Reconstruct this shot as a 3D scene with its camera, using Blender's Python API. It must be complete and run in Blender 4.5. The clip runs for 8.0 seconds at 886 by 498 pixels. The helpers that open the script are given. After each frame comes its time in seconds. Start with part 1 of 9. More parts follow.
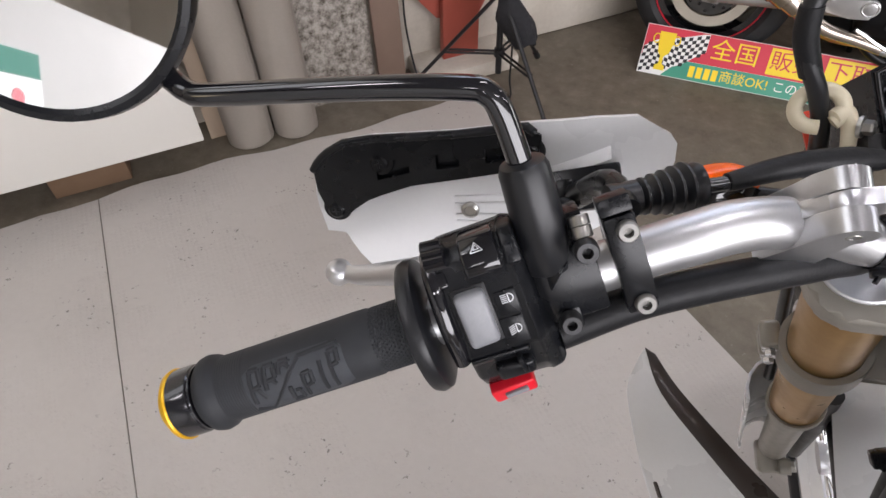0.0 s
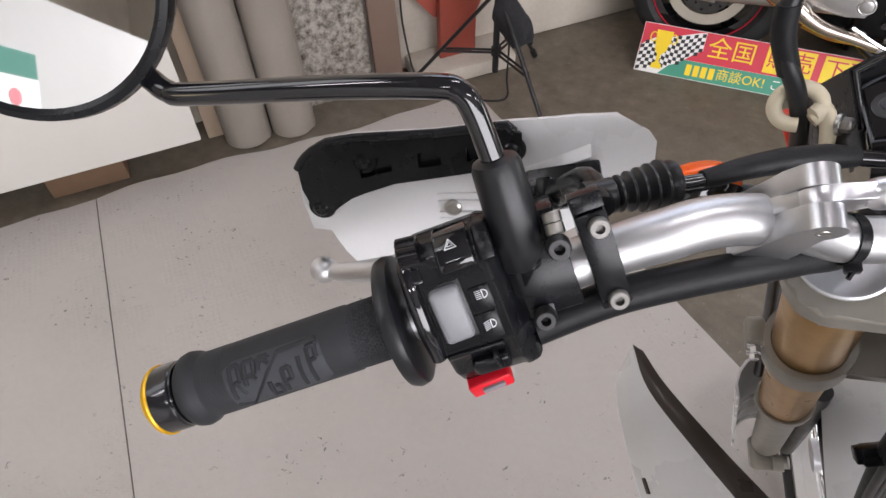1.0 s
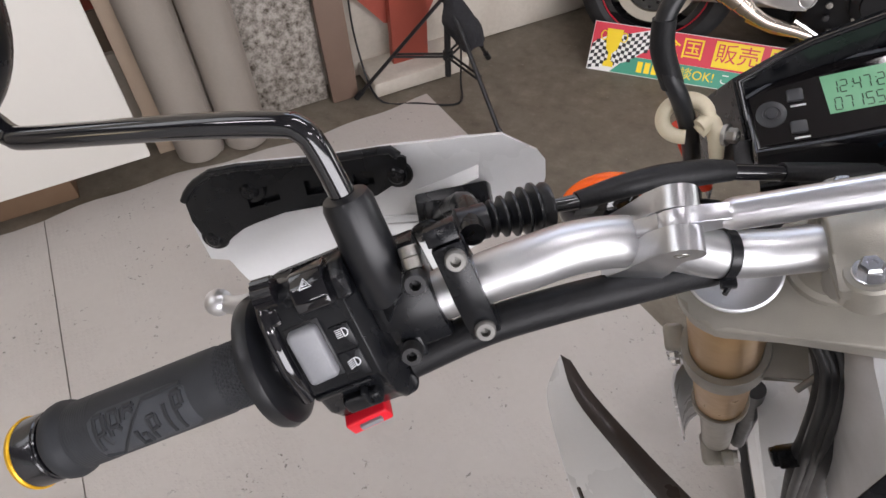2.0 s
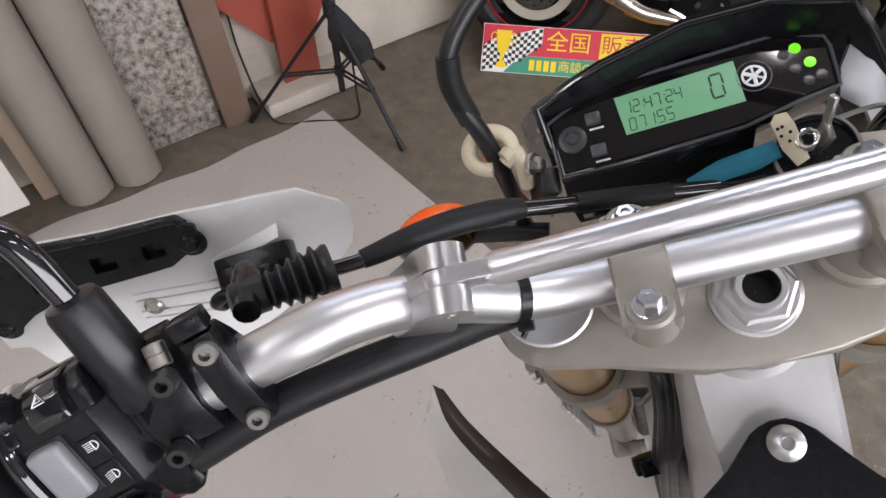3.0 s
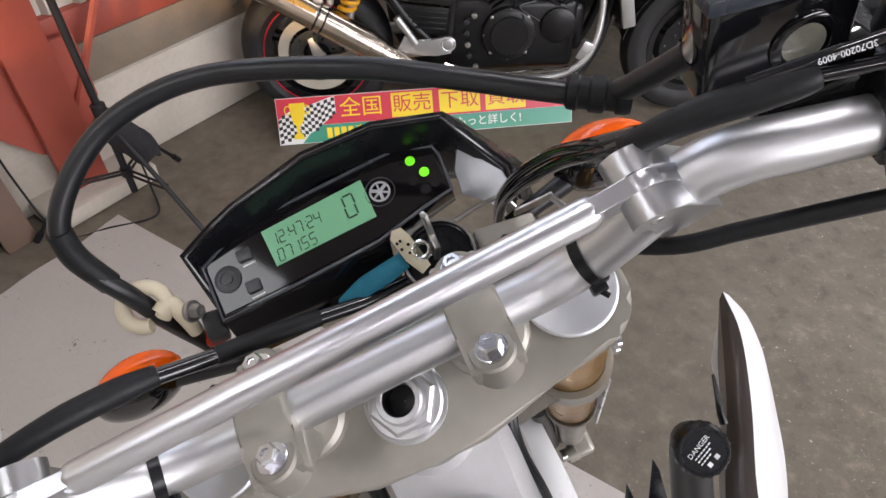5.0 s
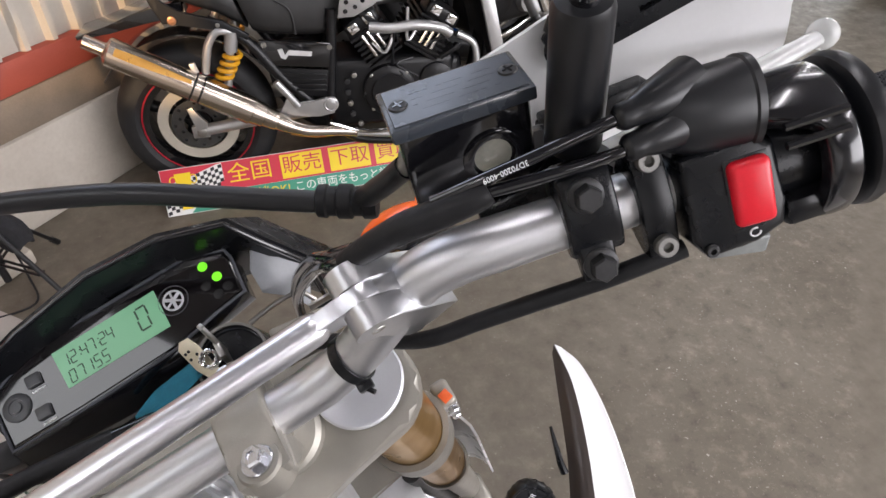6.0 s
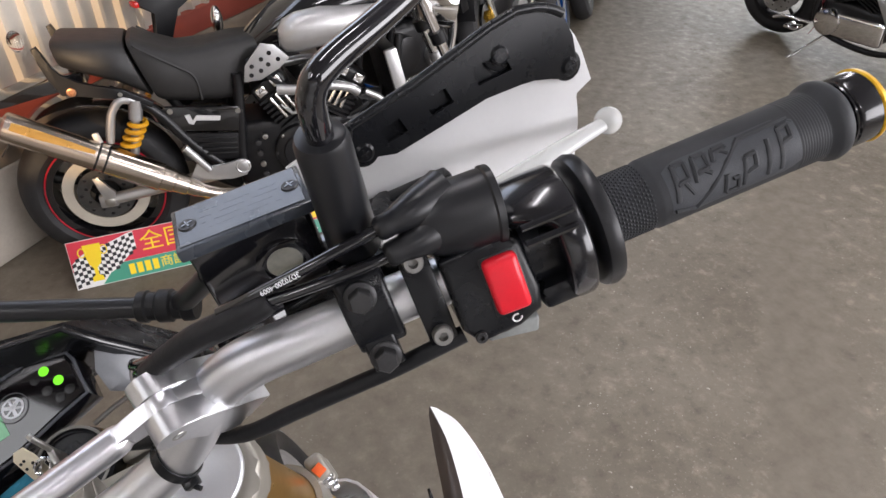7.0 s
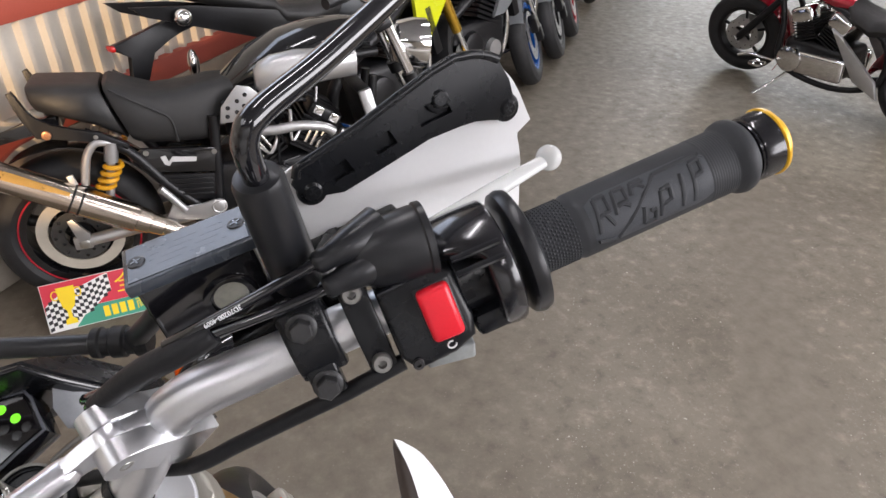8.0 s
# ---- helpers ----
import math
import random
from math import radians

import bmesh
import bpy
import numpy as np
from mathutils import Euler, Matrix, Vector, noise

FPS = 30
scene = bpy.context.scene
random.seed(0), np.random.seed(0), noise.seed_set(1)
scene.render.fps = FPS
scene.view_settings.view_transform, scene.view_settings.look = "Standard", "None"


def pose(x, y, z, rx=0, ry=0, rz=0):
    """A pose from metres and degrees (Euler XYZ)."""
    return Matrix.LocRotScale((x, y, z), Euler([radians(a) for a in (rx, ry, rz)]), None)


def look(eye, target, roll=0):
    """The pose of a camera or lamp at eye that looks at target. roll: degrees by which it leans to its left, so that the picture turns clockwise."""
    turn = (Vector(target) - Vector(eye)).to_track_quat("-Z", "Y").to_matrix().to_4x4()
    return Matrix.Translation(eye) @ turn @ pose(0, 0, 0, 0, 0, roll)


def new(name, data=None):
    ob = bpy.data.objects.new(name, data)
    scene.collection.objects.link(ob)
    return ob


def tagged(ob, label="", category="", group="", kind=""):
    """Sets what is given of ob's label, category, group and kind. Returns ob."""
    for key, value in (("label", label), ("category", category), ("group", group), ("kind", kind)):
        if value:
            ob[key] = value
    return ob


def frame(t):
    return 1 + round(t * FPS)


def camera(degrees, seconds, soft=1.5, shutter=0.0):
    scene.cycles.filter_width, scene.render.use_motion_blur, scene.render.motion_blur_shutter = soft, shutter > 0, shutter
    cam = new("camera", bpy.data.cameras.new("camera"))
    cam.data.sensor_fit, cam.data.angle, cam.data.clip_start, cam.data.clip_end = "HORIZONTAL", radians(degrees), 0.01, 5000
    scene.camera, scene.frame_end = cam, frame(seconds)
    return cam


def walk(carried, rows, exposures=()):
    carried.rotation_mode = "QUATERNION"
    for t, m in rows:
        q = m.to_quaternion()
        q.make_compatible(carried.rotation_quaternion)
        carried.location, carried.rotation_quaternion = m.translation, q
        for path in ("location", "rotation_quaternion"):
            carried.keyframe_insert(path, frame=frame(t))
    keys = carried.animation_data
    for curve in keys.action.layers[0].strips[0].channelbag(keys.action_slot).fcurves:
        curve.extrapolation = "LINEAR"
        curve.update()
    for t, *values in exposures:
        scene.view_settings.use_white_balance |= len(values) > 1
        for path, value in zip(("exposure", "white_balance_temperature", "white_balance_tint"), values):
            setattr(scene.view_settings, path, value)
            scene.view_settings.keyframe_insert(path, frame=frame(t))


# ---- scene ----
cam = camera(68.6, 8.0)
PATH = [
    (0, (0.2122, 0.1319, 1.339), (-0.2682, 1.325, -0.1925), -0.88),
    (0.5, (0.2222, 0.135, 1.34), (-0.2613, 1.325, -0.193), -0.99),
    (1, (0.2232, 0.133, 1.341), (-0.2584, 1.323, -0.1923), -1.09),
    (1.2, (0.2252, 0.1339, 1.339), (-0.2554, 1.325, -0.1942), -1.09),
    (2.3, (0.2813, 0.1763, 1.347), (-0.0773, 1.41, -0.1865), -1.05),
    (2.5, (0.2924, 0.1843, 1.348), (-0.0241, 1.428, -0.1858), -0.97),
    (3, (0.3224, 0.2085, 1.35), (0.1031, 1.48, -0.1772), -0.75),
    (3.5, (0.3506, 0.2247, 1.357), (0.2285, 1.525, -0.1578), -0.41),
    (4, (0.3728, 0.234, 1.365), (0.3471, 1.562, -0.1309), -0.27),
    (4.2, (0.3808, 0.2361, 1.366), (0.3944, 1.575, -0.1192), -0.17),
    (5.3, (0.4544, 0.2401, 1.395), (0.729, 1.645, -0.0018), 0.77),
    (5.5, (0.4676, 0.2384, 1.401), (0.7916, 1.653, 0.0246), 0.77),
    (6, (0.5069, 0.2338, 1.415), (0.958, 1.662, 0.0889), 1.24),
    (6.5, (0.5422, 0.2254, 1.429), (1.105, 1.663, 0.1577), 1.45),
    (7, (0.5627, 0.2091, 1.449), (1.218, 1.654, 0.2316), 1.62),
    (7.5, (0.5779, 0.1924, 1.46), (1.283, 1.655, 0.2909), 1.69),
    (8, (0.5748, 0.1874, 1.458), (1.304, 1.671, 0.332), 1.62),
]
walk(cam, [(t, look(eye, target, roll)) for t, eye, target, roll in PATH], [(0.0, 0.50), (3.0, 0.50), (4.0, 0.46), (5.0, 0.46), (6.0, 0.50), (7.0, 0.58), (8.0, 0.66)])

# ---- light ----
world = bpy.data.worlds.new("daylight")
scene.world = world
world.use_nodes = True
wn = world.node_tree.nodes
sky = wn.new("ShaderNodeTexSky")
sky.sky_type = "NISHITA"
sky.sun_disc = False
sky.sun_elevation, sky.sun_rotation = radians(11.5), radians(205.5)
wn["Background"].inputs["Strength"].default_value = 0.12
world.node_tree.links.new(sky.outputs["Color"], wn["Background"].inputs["Color"])


def lamp_area(name, eye, target, sx, sy, watts, colour):
    data = bpy.data.lights.new(name, "AREA")
    data.shape, data.size, data.size_y, data.energy, data.color = "RECTANGLE", sx, sy, watts, colour
    ob = new(name, data)
    ob.matrix_world = look(eye, target)
    return ob


sun_data = bpy.data.lights.new("sun", "SUN")
sun_data.energy, sun_data.angle, sun_data.color = 2.0, radians(0.6), (1.0, 0.66, 0.36)
sun = new("sun", sun_data)
sun.matrix_world = look((-4.21, -8.82, 2.0), (0.0, 0.0, 0.0))

# ---- small builders ----
V = Vector


def blank():
    return bmesh.new()


def mesh_of(name, bm, material, smooth=True, angle=38):
    bmesh.ops.recalc_face_normals(bm, faces=bm.faces)
    lim = radians(angle)
    for f in bm.faces:
        f.smooth = smooth
    for e in bm.edges:
        if len(e.link_faces) == 2 and e.calc_face_angle(0.0) > lim:
            e.smooth = False
    me = bpy.data.meshes.new(name)
    bm.to_mesh(me)
    bm.free()
    me.materials.append(material)
    return me


def part(name, bm, material, parent, label="", angle=38, offset=None):
    ob = new(name, mesh_of(name, bm, material, True, angle))
    if parent is not None:
        ob.parent = parent
    if offset is not None:
        ob.location = offset
    if label:
        ob["label"] = label
    return ob


def thing(name, label, category, m=None, group="", kind=""):
    ob = new(name)
    ob.empty_display_size = 0.05
    if m is not None:
        ob.matrix_world = m
    return tagged(ob, label, category, group, kind)


def solid(name, bm, material, label, category, group="", kind="", m=None, angle=38):
    ob = new(name, mesh_of(name, bm, material, True, angle))
    if m is not None:
        ob.matrix_world = m
    return tagged(ob, label, category, group, kind)


def spline(pts, n=8):
    """A smooth curve through the points (Catmull-Rom)."""
    pts = [V(p) for p in pts]
    if len(pts) < 3:
        return pts
    ext = [pts[0] * 2 - pts[1]] + pts + [pts[-1] * 2 - pts[-2]]
    out = []
    for i in range(1, len(ext) - 2):
        p0, p1, p2, p3 = ext[i - 1:i + 3]
        for k in range(n):
            t = k / n
            out.append(0.5 * (2 * p1 + (p2 - p0) * t + (2 * p0 - 5 * p1 + 4 * p2 - p3) * t * t + (3 * p1 - p0 - 3 * p2 + p3) * t ** 3))
    out.append(pts[-1])
    return out


def tube(bm, pts, radius, seg=16, smooth=0, cap=True, flat=1.0, updir=None):
    """A round bar along the points; radius: a number or a list, one for each given point."""
    n = len(pts)
    rad = [radius] * n if isinstance(radius, (int, float)) else list(radius)
    path = [V(p) for p in pts]
    if smooth:
        packed = spline([(*p, ) for p in path], smooth)
        rr = []
        for i in range(n - 1):
            rr += [rad[i] + (rad[i + 1] - rad[i]) * k / smooth for k in range(smooth)]
        rr.append(rad[-1])
        path, rad = packed, rr
    rings, ref = [], None
    for i, p in enumerate(path):
        d = (path[min(i + 1, len(path) - 1)] - path[max(i - 1, 0)]).normalized()
        if ref is None:
            guess = V(updir) if updir else (V((0, 0, 1)) if abs(d.z) < 0.9 else V((1, 0, 0)))
            ref = (guess - d * guess.dot(d)).normalized()
        else:
            ref = (ref - d * ref.dot(d)).normalized()
        side = d.cross(ref)
        rings.append([bm.verts.new(p + (ref * math.cos(2 * math.pi * k / seg) * flat + side * math.sin(2 * math.pi * k / seg)) * rad[i]) for k in range(seg)])
    for a, b in zip(rings, rings[1:]):
        for k in range(seg):
            bm.faces.new((a[k], a[(k + 1) % seg], b[(k + 1) % seg], b[k]))
    if cap:
        bm.faces.new(rings[0][::-1])
        bm.faces.new(rings[-1])
    return bm


def lathe(bm, p, axis, profile, seg=24, cap=True, ref=None):
    """Rings of (distance along axis, radius) from the point p."""
    p, d = V(p), V(axis).normalized()
    guess = V(ref) if ref else (V((0, 0, 1)) if abs(d.z) < 0.9 else V((1, 0, 0)))
    r0 = (guess - d * guess.dot(d)).normalized()
    side = d.cross(r0)
    rings = []
    for t, r in profile:
        r = max(r, 1e-5)
        rings.append([bm.verts.new(p + d * t + (r0 * math.cos(2 * math.pi * k / seg) + side * math.sin(2 * math.pi * k / seg)) * r) for k in range(seg)])
    for a, b in zip(rings, rings[1:]):
        for k in range(seg):
            bm.faces.new((a[k], a[(k + 1) % seg], b[(k + 1) % seg], b[k]))
    if cap:
        bm.faces.new(rings[0][::-1])
        bm.faces.new(rings[-1])
    return bm


def ball(bm, p, r, seg=16, scale=(1, 1, 1), m=None):
    geo = bmesh.ops.create_uvsphere(bm, u_segments=seg, v_segments=seg // 2, radius=1.0)
    mat4 = Matrix.Translation(V(p)) @ (m or Matrix.Identity(4)) @ Matrix.Diagonal((r * scale[0], r * scale[1], r * scale[2], 1))
    bmesh.ops.transform(bm, matrix=mat4, verts=geo["verts"])
    return bm


def box(bm, p, size, m=None, bevel=0.0, seg=2, taper=1.0):
    geo = bmesh.ops.create_cube(bm, size=1.0)
    vs = geo["verts"]
    for q in vs:
        if q.co.z > 0:
            q.co.x *= taper
            q.co.y *= taper
    mat4 = Matrix.Translation(V(p)) @ (m or Matrix.Identity(4)) @ Matrix.Diagonal((*size, 1))
    bmesh.ops.transform(bm, matrix=mat4, verts=vs)
    if bevel > 0:
        es = list({e for q in vs for e in q.link_edges})
        bmesh.ops.bevel(bm, geom=es, offset=bevel, segments=seg, affect="EDGES", profile=0.5)
    return bm


def prism(bm, outline, depth, m=None, bevel=0.0, seg=2):
    """A flat outline (x, y) made thick from z = 0 to z = depth, then placed by m."""
    m = m or Matrix.Identity(4)
    lo = [bm.verts.new((x, y, 0)) for x, y in outline]
    hi = [bm.verts.new((x, y, depth)) for x, y in outline]
    n = len(lo)
    faces = [bm.faces.new(lo[::-1]), bm.faces.new(hi)]
    for k in range(n):
        faces.append(bm.faces.new((lo[k], lo[(k + 1) % n], hi[(k + 1) % n], hi[k])))
    vs = lo + hi
    if bevel > 0:
        es = list({e for f in faces[:2] for e in f.edges})
        got = bmesh.ops.bevel(bm, geom=es, offset=bevel, segments=seg, affect="EDGES", profile=0.5)
        vs = list({q for q in vs if q.is_valid} | set(got["verts"]))
    bmesh.ops.transform(bm, matrix=m, verts=vs)
    return bm


def sheet(bm, rows, thick=0.0):
    """A skin over a grid of points, made thick along its normals."""
    grid = [[bm.verts.new(p) for p in row] for row in rows]
    fs = []
    for a, b in zip(grid, grid[1:]):
        for k in range(len(a) - 1):
            fs.append(bm.faces.new((a[k], a[k + 1], b[k + 1], b[k])))
    if thick:
        bmesh.ops.recalc_face_normals(bm, faces=fs)
        bmesh.ops.solidify(bm, geom=fs, thickness=thick)
    return bm


def basis(p, x, y):
    """A pose at p whose x and y axes lie along the given ways."""
    x = V(x).normalized()
    z = x.cross(V(y)).normalized()
    y = z.cross(x)
    return Matrix(((x.x, y.x, z.x, p[0]), (x.y, y.y, z.y, p[1]), (x.z, y.z, z.z, p[2]), (0, 0, 0, 1)))


def rounded(w, h, r, n=4):
    out = []
    for cx, cy, a in ((w / 2 - r, h / 2 - r, 0), (-w / 2 + r, h / 2 - r, 90), (-w / 2 + r, -h / 2 + r, 180), (w / 2 - r, -h / 2 + r, 270)):
        for k in range(n + 1):
            t = radians(a + 90 * k / n)
            out.append((cx + r * math.cos(t), cy + r * math.sin(t)))
    return out


def words(text, size, m, thick=0.0004, squeeze=1.0, align="CENTER"):
    """Letters as a mesh in the x-y plane of m, in the built-in font."""
    cu = bpy.data.curves.new("letters", "FONT")
    cu.body, cu.size, cu.extrude, cu.align_x, cu.align_y, cu.resolution_u = text, size, thick, align, "CENTER", 3
    ob = bpy.data.objects.new("letters", cu)
    me = bpy.data.meshes.new_from_object(ob)
    bm = bmesh.new()
    bm.from_mesh(me)
    bpy.data.objects.remove(ob)
    bpy.data.meshes.remove(me)
    bmesh.ops.transform(bm, matrix=m @ Matrix.Diagonal((squeeze, 1, 1, 1)), verts=bm.verts)
    return bm


# ---- materials ----
def surface(name, c1, c2=None, rough=0.5, metal=0.0, scale=40.0, fine=300.0, bump=0.0, coat=0.0, spread=0.03, stretch=(1, 1, 1), spec=0.5, mix=0.5):
    """A painted, metal or plastic surface: two tones mixed by noise at two sizes, uneven gloss, fine relief."""
    m = bpy.data.materials.new(name)
    m.use_nodes = True
    nt = m.node_tree
    bsdf = nt.nodes["Principled BSDF"]
    c2 = c2 or tuple(v * 0.82 for v in c1)
    co = nt.nodes.new("ShaderNodeTexCoord")
    mp = nt.nodes.new("ShaderNodeMapping")
    mp.inputs["Scale"].default_value = stretch
    nt.links.new(co.outputs["Object"], mp.inputs["Vector"])
    big, small = nt.nodes.new("ShaderNodeTexNoise"), nt.nodes.new("ShaderNodeTexNoise")
    big.inputs["Scale"].default_value, small.inputs["Scale"].default_value = scale, fine
    big.inputs["Detail"].default_value, small.inputs["Detail"].default_value = 4, 3
    for t in (big, small):
        nt.links.new(mp.outputs["Vector"], t.inputs["Vector"])
    add = nt.nodes.new("ShaderNodeMath")
    add.operation = "MULTIPLY_ADD"
    nt.links.new(small.outputs["Fac"], add.inputs[0])
    add.inputs[1].default_value = 0.4
    nt.links.new(big.outputs["Fac"], add.inputs[2])
    ramp = nt.nodes.new("ShaderNodeValToRGB")
    ramp.color_ramp.elements[0].position, ramp.color_ramp.elements[1].position = 0.35 + 0.3 * (mix - 0.5), 1.0 + 0.3 * (mix - 0.5)
    ramp.color_ramp.elements[0].color, ramp.color_ramp.elements[1].color = (*c1, 1), (*c2, 1)
    nt.links.new(add.outputs[0], ramp.inputs["Fac"])
    nt.links.new(ramp.outputs["Color"], bsdf.inputs["Base Color"])
    rr = nt.nodes.new("ShaderNodeMapRange")
    rr.inputs["From Min"].default_value, rr.inputs["From Max"].default_value = 0.3, 0.7
    rr.inputs["To Min"].default_value, rr.inputs["To Max"].default_value = max(rough - spread, 0.02), rough + spread
    nt.links.new(big.outputs["Fac"], rr.inputs["Value"])
    nt.links.new(rr.outputs["Result"], bsdf.inputs["Roughness"])
    bsdf.inputs["Metallic"].default_value = metal
    bsdf.inputs["Specular IOR Level"].default_value = spec
    bsdf.inputs["Coat Weight"].default_value = coat
    bsdf.inputs["Coat Roughness"].default_value = 0.06
    if bump:
        b = nt.nodes.new("ShaderNodeBump")
        b.inputs["Strength"].default_value, b.inputs["Distance"].default_value = bump, 0.002
        nt.links.new(small.outputs["Fac"], b.inputs["Height"])
        nt.links.new(b.outputs["Normal"], bsdf.inputs["Normal"])
    return m


def glow(name, colour, strength, base=None):
    m = bpy.data.materials.new(name)
    m.use_nodes = True
    bsdf = m.node_tree.nodes["Principled BSDF"]
    bsdf.inputs["Base Color"].default_value = (*(base or colour), 1)
    bsdf.inputs["Emission Color"].default_value = (*colour, 1)
    bsdf.inputs["Emission Strength"].default_value = strength
    bsdf.inputs["Roughness"].default_value = 0.25
    return m


def clear(name, colour, rough=0.03, ior=1.45, weight=1.0):
    m = bpy.data.materials.new(name)
    m.use_nodes = True
    bsdf = m.node_tree.nodes["Principled BSDF"]
    bsdf.inputs["Base Color"].default_value = (*colour, 1)
    bsdf.inputs["Roughness"].default_value = rough
    bsdf.inputs["Transmission Weight"].default_value = weight
    bsdf.inputs["IOR"].default_value = ior
    return m


ALU = surface("brushed_aluminium", (0.70, 0.705, 0.72), (0.63, 0.635, 0.65), 0.40, 1.0, 30, 700, 0.0, spread=0.02)
ALU_BRIGHT = surface("machined_aluminium", (0.62, 0.625, 0.64), (0.54, 0.545, 0.56), 0.34, 1.0, 60, 900, 0.0, spread=0.02)
ALU_CAP = surface("turned_aluminium", (0.80, 0.81, 0.84), (0.72, 0.73, 0.76), 0.50, 1.0, 40, 900, 0.0, spread=0.02)
ALU_BAR = surface("satin_crossbar", (0.73, 0.735, 0.77), (0.70, 0.705, 0.74), 0.32, 1.0, 40, 600, 0.0, spread=0.006)
LID = surface("satin_black_lid", (0.045, 0.053, 0.066), (0.034, 0.041, 0.052), 0.26, 0, 50, 700, 0.02, coat=0.2)
CAST = surface("grey_gold_cast", (0.36, 0.34, 0.30), (0.30, 0.285, 0.25), 0.42, 0.55, 60, 1500, 0.10)
FRAME = surface("cast_frame", (0.56, 0.565, 0.575), (0.47, 0.47, 0.475), 0.38, 0.25, 50, 900, 0.04)
GOLD = surface("gold_anodised", (0.47, 0.270, 0.060), (0.38, 0.205, 0.042), 0.30, 0.85, 40, 500)
CHROME = surface("chrome", (0.88, 0.88, 0.88), (0.80, 0.80, 0.80), 0.08, 1.0, 30, 200, spread=0.03)
STEEL = surface("zinc_steel", (0.52, 0.51, 0.48), (0.38, 0.37, 0.35), 0.32, 1.0, 80, 600, 0.01)
BOLT = surface("dull_zinc", (0.30, 0.295, 0.28), (0.22, 0.215, 0.205), 0.58, 1.0, 80, 900, 0.02)
ZINC = surface("bright_zinc", (0.74, 0.75, 0.78), (0.62, 0.63, 0.66), 0.20, 1.0, 90, 700, 0.02)
DARK_STEEL = surface("dark_steel", (0.055, 0.055, 0.057), (0.030, 0.030, 0.031), 0.42, 0.6, 80, 600, 0.05)
RUBBER = surface("black_rubber", (0.0105, 0.0112, 0.0135), (0.0065, 0.007, 0.0085), 0.36, 0, 60, 1200, 0.0, spec=0.46)
GRIP = surface("grip_rubber", (0.026, 0.028, 0.032), (0.018, 0.0195, 0.022), 0.60, 0, 60, 1500, 0.06, spec=0.34)
GRIP_LIGHT = surface("grip_panel_rubber", (0.048, 0.052, 0.059), (0.038, 0.041, 0.047), 0.58, 0, 60, 1500, 0.12, spec=0.35)
BLACK = surface("satin_black_plastic", (0.0085, 0.0092, 0.0112), (0.005, 0.0055, 0.0068), 0.27, 0, 50, 1500, 0.0, spec=0.30)
GLOSS = surface("gloss_black", (0.010, 0.010, 0.012), (0.006, 0.006, 0.008), 0.10, 0, 30, 500, coat=0.6, spread=0.04)
PAINT_BLACK = surface("black_painted_metal", (0.013, 0.013, 0.016), (0.009, 0.009, 0.011), 0.20, 0, 30, 700, coat=0.4)
WHITE = surface("white_plastic", (0.71, 0.715, 0.72), (0.65, 0.655, 0.66), 0.30, 0, 12, 300, 0.02, spread=0.08)
CREAM = surface("yellowed_plastic", (0.72, 0.66, 0.50), (0.63, 0.56, 0.40), 0.42, 0, 40, 400)
GREY_BTN = surface("grey_switch_plastic", (0.235, 0.24, 0.255), (0.19, 0.195, 0.21), 0.38, 0, 60, 900, 0.05)
RED_BTN = surface("red_switch_plastic", (0.75, 0.012, 0.030), (0.62, 0.008, 0.020), 0.32, 0, 60, 900)
YELLOW = surface("yellow_anodised", (0.80, 0.46, 0.02), (0.70, 0.38, 0.01), 0.32, 0.35, 60, 600)
BLUE_CLOTH = surface("blue_strap", (0.01, 0.20, 0.30), (0.01, 0.14, 0.22), 0.7, 0, 200, 1500, 0.3)
MARK_WHITE = surface("white_print", (0.75, 0.76, 0.78), (0.66, 0.67, 0.7), 0.5, 0, 60, 600)
BROWN_IN = surface("dark_brown_plastic", (0.056, 0.044, 0.038), (0.042, 0.033, 0.028), 0.30, 0, 20, 600, 0.08)
MIRROR = surface("mirror_silver", (0.93, 0.94, 0.94), (0.92, 0.93, 0.93), 0.02, 1.0, 10, 100, spread=0.005)
LCD = glow("lcd_green", (0.16, 0.42, 0.24), 0.28, (0.14, 0.30, 0.18))
LCD_INK = surface("lcd_ink", (0.020, 0.055, 0.030), (0.018, 0.045, 0.026), 0.3)
LED = glow("led_green", (0.22, 0.95, 0.03), 0.38)
SCREEN = surface("smoked_window", (0.006, 0.005, 0.006), (0.005, 0.004, 0.005), 0.05, 0, 20, 300, coat=1.0, spread=0.02)
CLEAR_PLASTIC = clear("clear_plastic", (0.92, 0.93, 0.92), 0.12)
ORANGE = surface("orange_lens", (1.0, 0.15, 0.004), (1.0, 0.12, 0.003), 0.14, 0, 60, 500, coat=0.25, spec=0.3)
WRAP = surface("black_tape", (0.013, 0.0135, 0.015), (0.008, 0.008, 0.009), 0.48, 0, 130, 500, 0.12, spec=0.26)
CLEAR_LEVER = clear("clear_resin", (0.88, 0.90, 0.89), 0.16, 1.45, 0.55)

# ---- the workshop: wall line, floor, mat ----
A = V((0.710, 0.704, 0)).normalized()
N = V((A.y, -A.x, 0))
W0 = V((-0.24, 2.27, 0))


def room(s, d, z=0.0):
    """A place s metres along the long wall, d metres into the room."""
    return W0 + A * s + N * d + V((0, 0, z))


ROOM = basis((W0.x, W0.y, 0), A, -N)          # x along the wall, y into the wall, z up


